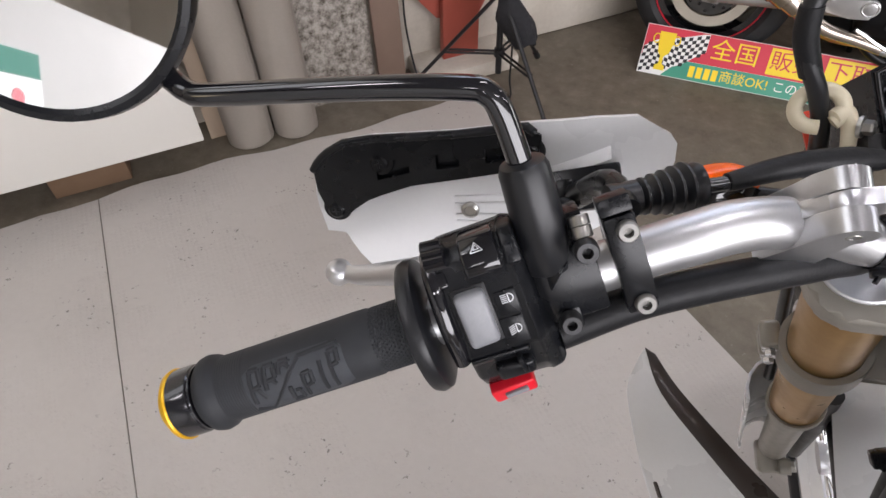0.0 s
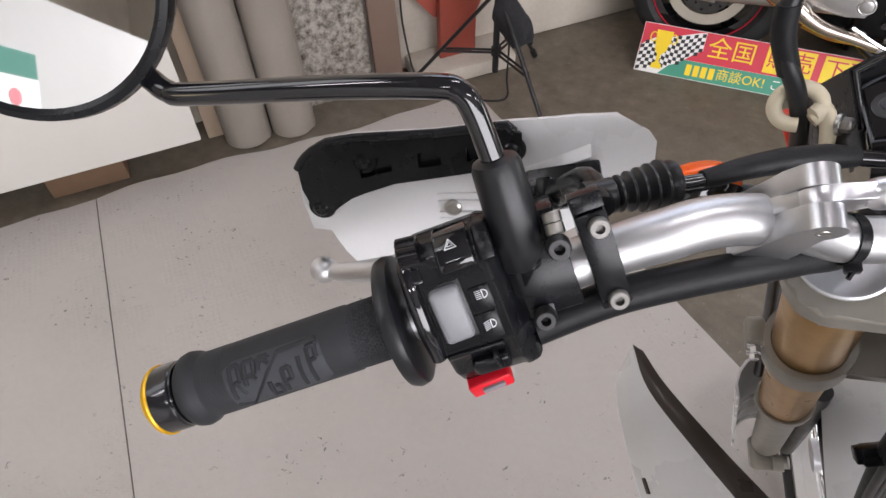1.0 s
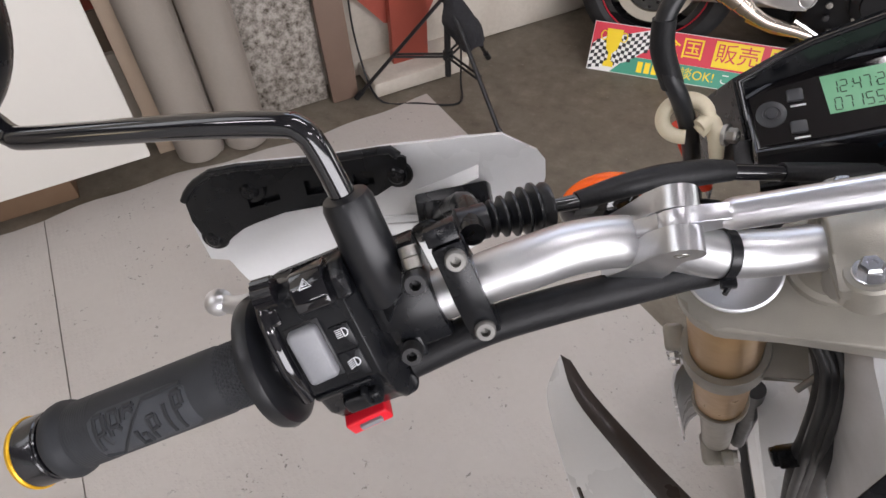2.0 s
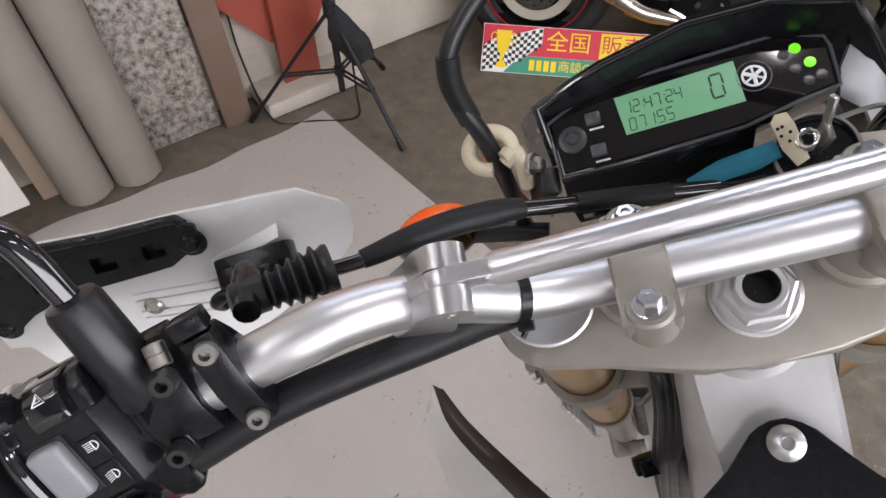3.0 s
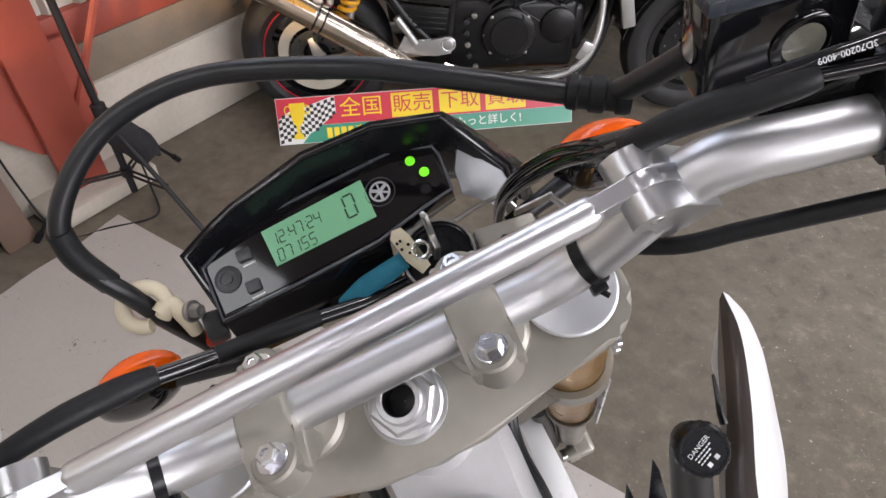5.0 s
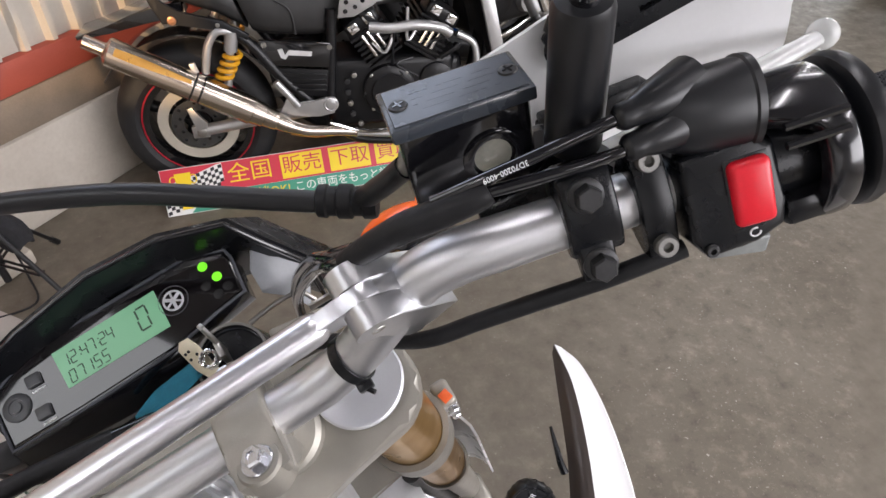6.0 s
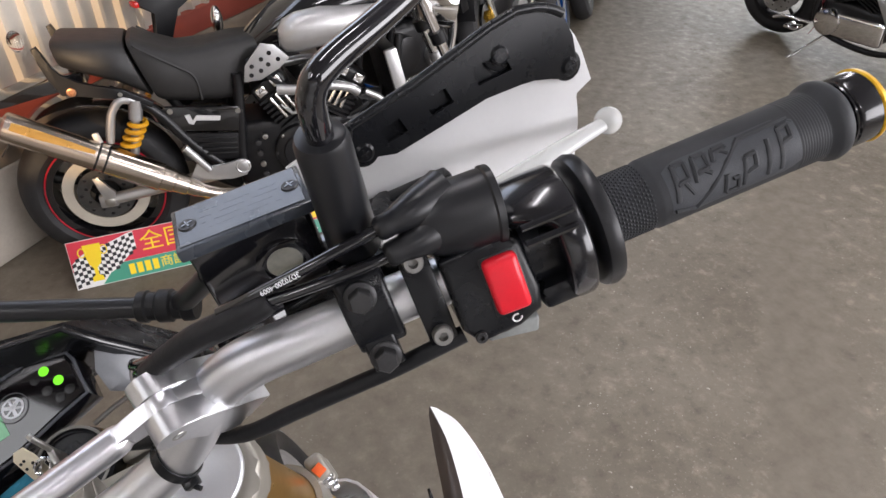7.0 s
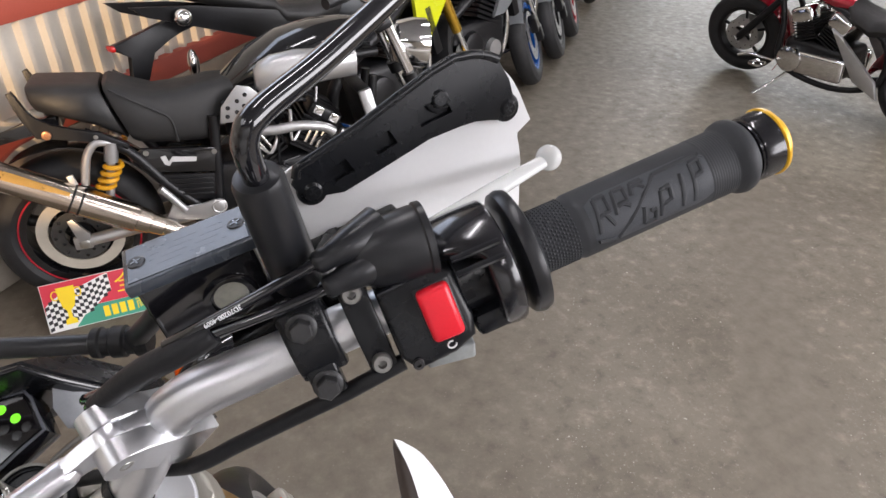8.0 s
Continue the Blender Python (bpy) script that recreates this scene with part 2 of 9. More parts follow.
def concrete(name, c1, c2, rough, scale, marks=0.0, bump=0.3):
    m = surface(name, c1, c2, rough, 0, scale, scale * 14, bump, spread=0.16)
    nt = m.node_tree
    bsdf = nt.nodes["Principled BSDF"]
    link = bsdf.inputs["Base Color"].links[0]
    src = link.from_socket
    co = nt.nodes["Texture Coordinate"]
    chip = nt.nodes.new("ShaderNodeTexVoronoi")
    chip.inputs["Scale"].default_value = 46
    chip.inputs["Randomness"].default_value = 1.0
    nt.links.new(co.outputs["Object"], chip.inputs["Vector"])
    cut = nt.nodes.new("ShaderNodeMapRange")
    cut.inputs["From Min"].default_value, cut.inputs["From Max"].default_value = 0.02, 0.10
    cut.inputs["To Min"].default_value, cut.inputs["To Max"].default_value = marks, 0.0
    nt.links.new(chip.outputs["Distance"], cut.inputs["Value"])
    patch = nt.nodes.new("ShaderNodeTexNoise")
    patch.inputs["Scale"].default_value = 5.0
    nt.links.new(co.outputs["Object"], patch.inputs["Vector"])
    hold = nt.nodes.new("ShaderNodeMapRange")
    hold.inputs["From Min"].default_value, hold.inputs["From Max"].default_value = 0.5, 0.62
    nt.links.new(patch.outputs["Fac"], hold.inputs["Value"])
    mul = nt.nodes.new("ShaderNodeMath")
    mul.operation = "MULTIPLY"
    nt.links.new(cut.outputs["Result"], mul.inputs[0])
    nt.links.new(hold.outputs["Result"], mul.inputs[1])
    mixer = nt.nodes.new("ShaderNodeMixRGB")
    mixer.inputs["Color2"].default_value = (0.55, 0.52, 0.47, 1)
    nt.links.new(mul.outputs[0], mixer.inputs["Fac"])
    nt.links.new(src, mixer.inputs["Color1"])
    nt.links.new(mixer.outputs["Color"], bsdf.inputs["Base Color"])
    return m


def worn_floor(name, c1, c2, pale, dark):
    """Old sealed concrete: cloudy tone, gritty mottling, pale chips of two sizes, dark oil spots, uneven sheen."""
    m = bpy.data.materials.new(name)
    m.use_nodes = True
    nt = m.node_tree
    bsdf = nt.nodes["Principled BSDF"]
    co = nt.nodes.new("ShaderNodeTexCoord")

    def noise(scale, detail, rough, vec=None):
        t = nt.nodes.new("ShaderNodeTexNoise")
        t.inputs["Scale"].default_value, t.inputs["Detail"].default_value, t.inputs["Roughness"].default_value = scale, detail, rough
        nt.links.new(vec or co.outputs["Object"], t.inputs["Vector"])
        return t.outputs["Fac"]

    def span(src, a, b, lo=0.0, hi=1.0):
        t = nt.nodes.new("ShaderNodeMapRange")
        for k, q in (("From Min", a), ("From Max", b), ("To Min", lo), ("To Max", hi)):
            t.inputs[k].default_value = q
        nt.links.new(src, t.inputs["Value"])
        return t.outputs["Result"]

    def times(a, b):
        t = nt.nodes.new("ShaderNodeMath")
        t.operation = "MULTIPLY"
        nt.links.new(a, t.inputs[0])
        nt.links.new(b, t.inputs[1])
        return t.outputs[0]

    def blend(fac, c, d):
        t = nt.nodes.new("ShaderNodeMixRGB")
        nt.links.new(fac, t.inputs["Fac"])
        for k, q in (("Color1", c), ("Color2", d)):
            if isinstance(q, tuple):
                t.inputs[k].default_value = (*q, 1)
            else:
                nt.links.new(q, t.inputs[k])
        return t.outputs["Color"]
    grit = noise(70, 8, 0.72)
    mid = noise(16, 6, 0.65)
    col = blend(span(noise(1.3, 6, 0.6), 0.35, 0.68), c1, c2)
    col = blend(span(mid, 0.54, 0.70, 0.0, 0.65), col, tuple(v * 1.55 for v in c2))
    col = blend(span(mid, 0.46, 0.28, 0.0, 0.6), col, dark)
    col = blend(span(grit, 0.57, 0.70, 0.0, 0.36), col, pale)
    col = blend(span(grit, 0.43, 0.30, 0.0, 0.40), col, dark)
    warp = nt.nodes.new("ShaderNodeVectorMath")
    warp.operation = "MULTIPLY_ADD"
    wn3 = nt.nodes.new("ShaderNodeTexNoise")
    wn3.inputs["Scale"].default_value = 60
    nt.links.new(co.outputs["Object"], wn3.inputs["Vector"])
    nt.links.new(wn3.outputs["Color"], warp.inputs[0])
    warp.inputs[1].default_value = (0.02, 0.02, 0.02)
    nt.links.new(co.outputs["Object"], warp.inputs[2])
    for scale, size, hold in ((24, 0.10, 0.52), (55, 0.15, 0.53), (110, 0.14, 0.54)):
        ch = nt.nodes.new("ShaderNodeTexVoronoi")
        ch.inputs["Scale"].default_value = scale
        nt.links.new(warp.outputs["Vector"], ch.inputs["Vector"])
        dot = span(ch.outputs["Distance"], size, size * 0.5)
        col = blend(times(dot, span(noise(4.0 + scale * 0.1, 3, 0.5), hold, hold + 0.10)), col, pale)
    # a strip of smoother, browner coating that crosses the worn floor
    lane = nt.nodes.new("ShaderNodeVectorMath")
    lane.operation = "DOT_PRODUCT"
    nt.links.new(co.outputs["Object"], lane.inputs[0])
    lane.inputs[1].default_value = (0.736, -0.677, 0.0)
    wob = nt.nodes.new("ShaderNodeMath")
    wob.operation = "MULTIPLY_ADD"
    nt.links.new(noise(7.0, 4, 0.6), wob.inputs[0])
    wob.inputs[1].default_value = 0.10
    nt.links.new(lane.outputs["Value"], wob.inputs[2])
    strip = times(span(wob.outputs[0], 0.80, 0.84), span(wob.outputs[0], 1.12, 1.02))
    # from the motorcycle to the wall: smoother coat, also darkened a little for shade
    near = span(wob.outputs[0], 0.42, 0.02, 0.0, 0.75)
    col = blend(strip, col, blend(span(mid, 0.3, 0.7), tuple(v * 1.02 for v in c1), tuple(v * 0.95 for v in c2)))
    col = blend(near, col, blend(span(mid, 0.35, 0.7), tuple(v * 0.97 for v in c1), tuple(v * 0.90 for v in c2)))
    nt.links.new(col, bsdf.inputs["Base Color"])
    nt.links.new(span(mid, 0.3, 0.7, 0.60, 0.36), bsdf.inputs["Roughness"])
    b = nt.nodes.new("ShaderNodeBump")
    b.inputs["Strength"].default_value, b.inputs["Distance"].default_value = 0.6, 0.002
    nt.links.new(grit, b.inputs["Height"])
    nt.links.new(b.outputs["Normal"], bsdf.inputs["Normal"])
    return m


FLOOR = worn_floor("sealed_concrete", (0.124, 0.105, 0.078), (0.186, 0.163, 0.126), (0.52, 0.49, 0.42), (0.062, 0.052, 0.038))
PLASTER = concrete("whitewashed_concrete", (0.60, 0.555, 0.485), (0.44, 0.395, 0.335), 0.85, 5.0, 0.0, 0.4)
MAT = surface("grey_vinyl", (0.51, 0.480, 0.446), (0.445, 0.416, 0.384), 0.50, 0, 2.5, 60, 0.15)


def emboss(m):
    """Fine diamond emboss, worn flat in places, with scattered dark specks."""
    nt = m.node_tree
    bsdf = nt.nodes["Principled BSDF"]
    src = bsdf.inputs["Base Color"].links[0].from_socket
    co = nt.nodes["Texture Coordinate"]
    ck = nt.nodes.new("ShaderNodeTexChecker")
    ck.inputs["Scale"].default_value = 105
    nt.links.new(co.outputs["Object"], ck.inputs["Vector"])
    worn = nt.nodes.new("ShaderNodeTexNoise")
    worn.inputs["Scale"].default_value, worn.inputs["Detail"].default_value = 7, 5
    nt.links.new(co.outputs["Object"], worn.inputs["Vector"])
    keep = nt.nodes.new("ShaderNodeMapRange")
    keep.inputs["From Min"].default_value, keep.inputs["From Max"].default_value = 0.46, 0.62
    nt.links.new(worn.outputs["Fac"], keep.inputs["Value"])
    h = nt.nodes.new("ShaderNodeMath")
    h.operation = "MULTIPLY"
    nt.links.new(ck.outputs["Fac"], h.inputs[0])
    nt.links.new(keep.outputs["Result"], h.inputs[1])
    b = nt.nodes.new("ShaderNodeBump")
    b.inputs["Strength"].default_value, b.inputs["Distance"].default_value = 1.0, 0.003
    nt.links.new(h.outputs[0], b.inputs["Height"])
    nt.links.new(b.outputs["Normal"], bsdf.inputs["Normal"])
    sp = nt.nodes.new("ShaderNodeTexNoise")
    sp.inputs["Scale"].default_value, sp.inputs["Detail"].default_value, sp.inputs["Roughness"].default_value = 75, 5, 0.6
    nt.links.new(co.outputs["Object"], sp.inputs["Vector"])
    cut = nt.nodes.new("ShaderNodeMapRange")
    cut.inputs["From Min"].default_value, cut.inputs["From Max"].default_value = 0.635, 0.68
    nt.links.new(sp.outputs["Fac"], cut.inputs["Value"])
    area = nt.nodes.new("ShaderNodeTexNoise")
    area.inputs["Scale"].default_value = 6.5
    nt.links.new(co.outputs["Object"], area.inputs["Vector"])
    where = nt.nodes.new("ShaderNodeMapRange")
    where.inputs["From Min"].default_value, where.inputs["From Max"].default_value = 0.50, 0.60
    where.inputs["To Max"].default_value = 0.75
    nt.links.new(area.outputs["Fac"], where.inputs["Value"])
    f = nt.nodes.new("ShaderNodeMath")
    f.operation = "MULTIPLY"
    nt.links.new(cut.outputs["Result"], f.inputs[0])
    nt.links.new(where.outputs["Result"], f.inputs[1])
    mx = nt.nodes.new("ShaderNodeMixRGB")
    mx.inputs["Color2"].default_value = (0.10, 0.09, 0.08, 1)
    nt.links.new(f.outputs[0], mx.inputs["Fac"])
    nt.links.new(src, mx.inputs["Color1"])
    nt.links.new(mx.outputs["Color"], bsdf.inputs["Base Color"])


emboss(MAT)
RED_PAINT = surface("red_oxide_paint", (0.36, 0.075, 0.048), (0.28, 0.055, 0.036), 0.55, 0, 6, 160, 0.2)
CORRUGATED = surface("cream_corrugated_sheet", (0.56, 0.52, 0.45), (0.48, 0.44, 0.38), 0.55, 0, 3, 90, 0.05)
SILL = surface("weathered_wood", (0.27, 0.21, 0.155), (0.19, 0.15, 0.11), 0.75, 0, 10, 160, 0.3)
PAPER_ROLL = surface("grey_vinyl_roll", (0.300, 0.268, 0.235), (0.255, 0.226, 0.196), 0.55, 0, 4, 120, 0.05)
BROWN_BOARD = surface("brown_board", (0.175, 0.115, 0.085), (0.145, 0.095, 0.07), 0.6, 0, 8, 160, 0.1)
CARTON = surface("pale_carton", (0.46, 0.36, 0.27), (0.41, 0.32, 0.24), 0.75, 0, 10, 200, 0.1)
CARD = surface("cardboard", (0.20, 0.125, 0.075), (0.165, 0.10, 0.06), 0.8, 0, 10, 200, 0.1)
BOARD_WHITE = surface("white_panel", (0.70, 0.68, 0.63), (0.67, 0.65, 0.60), 0.45, 0, 3, 90)
STAND = surface("black_stand", (0.018, 0.018, 0.020), (0.012, 0.012, 0.013), 0.40, 0.2, 60, 700)
CLOTH = surface("black_cloth", (0.022, 0.022, 0.026), (0.014, 0.014, 0.017), 0.85, 0, 90, 900, 0.5)
CEIL = surface("ceiling_sheet", (0.20, 0.195, 0.19), (0.16, 0.155, 0.15), 0.7, 0, 3, 60)


def marble():
    m = surface("speckled_stone", (0.095, 0.080, 0.063), (0.40, 0.365, 0.325), 0.30, 0, 52, 160, 0.1)
    nt = m.node_tree
    ramp = nt.nodes["Color Ramp"]
    ramp.color_ramp.elements[0].position, ramp.color_ramp.elements[1].position = 0.52, 0.86
    return m


STONE = marble()

bm = blank()
bmesh.ops.create_grid(bm, x_segments=8, y_segments=8, size=30)
solid("floor", bm, FLOOR, "worn brown-grey sealed concrete floor with pale chips", "floor", kind="structure")

# vinyl mat: two strips with a butt seam; ragged edge along the wall
random.seed(4)
def strip(s0, s1, name):
    bm = blank()
    top, n = [], 26
    for k in range(n + 1):
        s = s0 + (s1 - s0) * k / n
        d = 0.222 + 0.014 * math.sin(s * 6.0) + 0.006 * math.sin(s * 23 + 1)
        top.append(room(s, d, 0.005))
    far = [room(s0 + (s1 - s0) * k / n + (0.073 * (k / n) if s1 > -0.9 else 0), 1.0, 0.005) for k in range(n + 1)]
    rear = [room(s0 + (s1 - s0) * k / n + (0.28 * (k / n) if s1 > -0.9 else 0), 3.2, 0.005) for k in range(n + 1)]
    sheet(bm, [top, far, rear], 0.004)
    return part(name, bm, MAT, mat_floor)


mat_floor = thing("floor_mat", "pale grey vinyl floor sheets laid edge to edge on concrete", "floor mat", kind="structure")
strip(-3.6, -1.586, "vinyl_sheet")
strip(-1.583, -0.372, "vinyl_sheet")

# ---- long wall: low concrete wall, timber sill, red steel rail, corrugated sheet ----
def slab(name, s0, s1, d0, d1, z0, z1, material, parent=None, bevel=0.004, label="", category="", kind="structure"):
    bm = blank()
    box(bm, ((s0 + s1) / 2, -(d0 + d1) / 2, (z0 + z1) / 2), (s1 - s0, d1 - d0, z1 - z0), None, bevel)
    bmesh.ops.transform(bm, matrix=ROOM, verts=bm.verts)
    if parent is not None:
        return part(name, bm, material, parent, label)
    return solid(name, bm, material, label, category, kind=kind)


wall = thing("wall_north", "workshop wall of low whitewashed concrete under corrugated sheet", "wall", kind="structure")
slab("concrete_base", -6, 14, -0.15, 0.0, 0, 0.31, PLASTER, wall, 0.012)
slab("timber_sill", -6, 14, -0.15, -0.012, 0.31, 0.435, SILL, wall, 0.004)
slab("lower_rail", -6, 14, -0.10, -0.012, 0.437, 0.535, RED_PAINT, wall, 0.004)
slab("upper_rail", -6, 14, -0.10, -0.02, 0.835, 0.95, RED_PAINT, wall, 0.004)
bm = blank()
rows = []
prof, x = [], -6.0
while x < 14:
    prof += [(x, 0.0), (x + 0.055, 0.0), (x + 0.067, 0.022), (x + 0.083, 0.022), (x + 0.095, 0.0)]
    x += 0.095
lo = [ROOM @ V((p, 0.045 - q, 0.535)) for p, q in prof]
hi = [ROOM @ V((p, 0.045 - q, 3.4)) for p, q in prof]
sheet(bm, [lo, hi], 0.002)
part("corrugated_sheet", bm, CORRUGATED, wall, "", 20)
# other walls and ceiling, out of direct view; the east end stays open
slab("wall_south", -6, 14, 6.5, 6.65, 0, 3.4, CORRUGATED, None, 0.0, "plain corrugated far wall", "wall")
# unseen wall; its opening is placed to pass the sun onto the long wall
west = thing("wall_west", "plain plastered end wall, unseen, with an opening added for the sunbeam", "wall", kind="structure")
for d0, d1, z0, z1 in ((0, 1.75, 0, 3.4), (2.8, 6.5, 0, 3.4), (1.75, 2.8, 0, 1.72), (1.75, 2.8, 2.5, 3.4)):
    slab("wall_piece", -6.15, -6.0, d0, d1, z0, z1, PLASTER, west, 0.0)
slab("ceiling", -6.15, 14, -0.15, 6.65, 3.4, 3.5, CEIL, None, 0.0, "plain sheet ceiling", "ceiling")
slab("wall_east_side", 13.85, 14.0, 0, 1.0, 0, 3.4, PLASTER, None, 0.0, "end wall beside the open shutter", "wall")

# steel column with a sloping brace on a concrete footing
column = thing("steel_column", "red oxide painted steel column on a rough concrete footing", "column", kind="structure")
slab("footing", -0.535, -0.175, -0.01, 0.152, 0, 0.06, PLASTER, column, 0.015)
slab("flange", -0.43, -0.30, 0.045, 0.075, 0.055, 2.6, RED_PAINT, column, 0.003)
slab("web", -0.375, -0.355, -0.03, 0.05, 0.055, 2.6, RED_PAINT, column, 0.002)
slab("rear_flange", -0.44, -0.30, -0.06, -0.02, 0.055, 2.6, RED_PAINT, column, 0.003)
bm = blank()
tube(bm, [ROOM @ V((-0.30, -0.05, 0.28)), ROOM @ V((0.03, -0.03, 0.80))], 0.012, 6)
part("brace", bm, RED_PAINT, column)
bm = blank()
prism(bm, [(-0.44, 0.20), (-0.30, 0.16), (-0.22, 0.30), (-0.22, 0.50), (-0.62, 0.50), (-0.62, 0.42)], 0.012, ROOM @ basis((0, -0.03, 0), (1, 0, 0), (0, 0, 1)))
part("gusset_plate", bm, RED_PAINT, column)

# things leaning on the wall
def leaning(name, s0, s1, dfoot, dtop, z1, thick, material, label, category, z0=0.0):
    """A board that stands on the floor and leans against the wall."""
    bm = blank()
    h = math.hypot(z1 - z0, dfoot - dtop)
    up = V((0, dfoot - dtop, z1 - z0)).normalized()
    m = ROOM @ basis(((s0 + s1) / 2, -dfoot, z0), (1, 0, 0), up)
    prism(bm, [(x, y + h / 2) for x, y in rounded(s1 - s0, h, 0.004, 2)], thick, m, 0.0015)
    return solid(name, bm, material, label, category)


leaning("stone_slab", -0.90, -0.672, 0.05, 0.005, 0.52, 0.02, STONE, "mottled grey and white polished stone slab leaning on the wall", "stone slab")
leaning("brown_board", -0.668, -0.577, 0.085, 0.0, 0.70, 0.022, BROWN_BOARD, "narrow dark brown board standing against the wall", "board")
leaning("white_panel", -2.35, -1.25, 0.24, 0.10, 1.25, 0.018, BOARD_WHITE, "large smooth white panel resting on cardboard against the wall", "panel", 0.13)
bm = blank()
box(bm, (-1.59, -0.118, 0.0655), (0.215, 0.11, 0.131), None, 0.004)
bmesh.ops.transform(bm, matrix=ROOM, verts=bm.verts)
solid("cardboard_box", bm, CARD, "flat brown cardboard boxes under the white panel", "box")
bm = blank()
box(bm, (-1.185, -0.055, 0.35), (0.10, 0.07, 0.70), None, 0.003)
bmesh.ops.transform(bm, matrix=ROOM, verts=bm.verts)
solid("tall_carton", bm, CARTON, "narrow tall cardboard carton standing by the wall", "carton")

for s, d, lean, r in ((-1.116, 0.125, 0.05, 0.071), (-0.972, 0.135, 0.06, 0.069)):
    bm = blank()
    foot, top = V((s, -d, 0)), V((s - 0.015, -d + lean, 1.25))
    lathe(bm, foot, top - foot, [(0.0, r - 0.004), (0.004, r), (1.246, r), (1.25, r - 0.004), (1.25, r - 0.035), (1.15, r - 0.036)], 40, False)
    lathe(bm, foot + V((0, 0, 0.001)), top - foot, [(0, 0.01), (0.0005, r - 0.004)], 40)
    bmesh.ops.transform(bm, matrix=ROOM, verts=bm.verts)
    roll = solid("sheet_roll", bm, PAPER_ROLL, "thick upright roll of pale grey sheet standing on the floor", "roll", "rolls by the wall")
    a0 = radians(-38)
    rows = [[foot + (top - foot) * t + V((math.cos(a), math.sin(a), 0)) * (r + 0.0012 * (k > 0)) for k, a in enumerate((a0, a0 + 0.01, a0 + 0.25, a0 + 0.5))] for t in (0.002, 0.998)]
    bm = sheet(blank(), rows, 0.0008)
    bmesh.ops.transform(bm, matrix=ROOM, verts=bm.verts)
    part("sheet_edge", bm, PAPER_ROLL, roll)

# light stand with folded legs and a bag
def light_stand():
    st = thing("light_stand", "black folding light stand with splayed legs and hanging cloth bag", "light stand")
    feet = [room(-0.592, 0.12), room(-0.266, 0.529), room(-0.085, 0.121)]
    c = room(-0.315, 0.255)
    lean = V((-0.006, 0.010, 0.0))
    hub, collar, foot_c = c + V((0, 0, 0.365)) + lean, c + V((0, 0, 0.165)), c + V((0, 0, 0.09))
    bm = blank()
    tube(bm, [foot_c, hub + V((-0.03, 0.045, 1.1))], 0.0105, 12)
    part("centre_pole", bm, STAND, st)
    bm = blank()
    lathe(bm, hub - V((0, 0, 0.02)), (0, 0, 1), [(0, 0.012), (0, 0.02), (0.045, 0.02), (0.05, 0.013)], 14)
    part("hub", bm, STAND, st)
    bm = blank()
    lathe(bm, collar - V((0, 0, 0.012)), (0, 0, 1), [(0, 0.012), (0, 0.017), (0.025, 0.017), (0.025, 0.012)], 14)
    part("collar", bm, STAND, st)
    for f in feet:
        f = f + V((0, 0, 0.006))
        d = (f - hub)
        side = d.cross(V((0, 0, 1))).normalized() * 0.008
        bm = blank()
        tube(bm, [hub, f], 0.0075, 10, updir=(0, 0, 1), flat=0.8)
        leg = part("leg", bm, STAND, st)
        bm = blank()
        tube(bm, [f - d.normalized() * 0.035, f], 0.010, 10)
        part("rubber_foot", bm, RUBBER, leg)
        k = hub + d * 0.56
        bm = blank()
        tube(bm, [collar + side, k + side], 0.004, 8)
        tube(bm, [collar - side, k - side], 0.004, 8)
        part("strut", bm, STAND, st)
    bm = blank()
    random.seed(9)
    p0 = hub + V((0.012, 0.0, 0.012))
    rows = []
    for i in range(10):
        t = i / 9
        wdt = 0.018 + 0.062 * math.sin(t * 2.35) ** 1.4
        mid = p0 + V((0.062, -0.012, 0)) * t - V((0, 0, 0.135 * t + 0.03 * t * t))
        row = []
        for k in range(14):
            a = 2 * math.pi * k / 14
            fold = 1 + 0.22 * math.sin(3 * a + 0.8 * i) * t
            row.append(mid + V((math.cos(a) * wdt * 0.72 * fold, math.sin(a) * wdt * 0.40 * fold, 0.010 * math.sin(3 * a + i) * t)) + V([random.uniform(-0.003, 0.003) for _ in range(3)]))
        rows.append(row + [row[0]])
    sheet(bm, rows)
    bmesh.ops.remove_doubles(bm, verts=bm.verts, dist=1e-5)
    part("cloth_bag", bm, CLOTH, st, "crumpled black cloth bag")
    bm = blank()
    lo = room(-0.30, 0.30, 0.004)
    tube(bm, [room(-0.56, 0.02, 0.75), room(-0.545, 0.02, 0.40), room(-0.54, 0.03, 0.16), room(-0.53, 0.16, 0.01), room(-0.42, 0.24, 0.006), lo, room(-0.25, 0.22, 0.03), room(-0.26, 0.23, 0.2), hub], 0.0035, 8, 6)
    part("power_cable", bm, RUBBER, st, "thin black cable hanging to the floor")


light_stand()

# ---- advertising board leaning on the parked motorcycle ----
S_RED = surface("sign_red", (0.62, 0.030, 0.060), (0.54, 0.024, 0.050), 0.35, 0, 10, 200)
S_GREEN = surface("sign_green", (0.05, 0.30, 0.20), (0.04, 0.26, 0.17), 0.35, 0, 10, 200)
S_YELLOW = surface("sign_yellow", (0.88, 0.66, 0.015), (0.80, 0.58, 0.01), 0.35, 0, 10, 200)
S_BLACK = surface("sign_black", (0.015, 0.015, 0.018), (0.012, 0.012, 0.014), 0.35)
S_WHITE = surface("sign_white", (0.80, 0.80, 0.78), (0.75, 0.75, 0.73), 0.35)


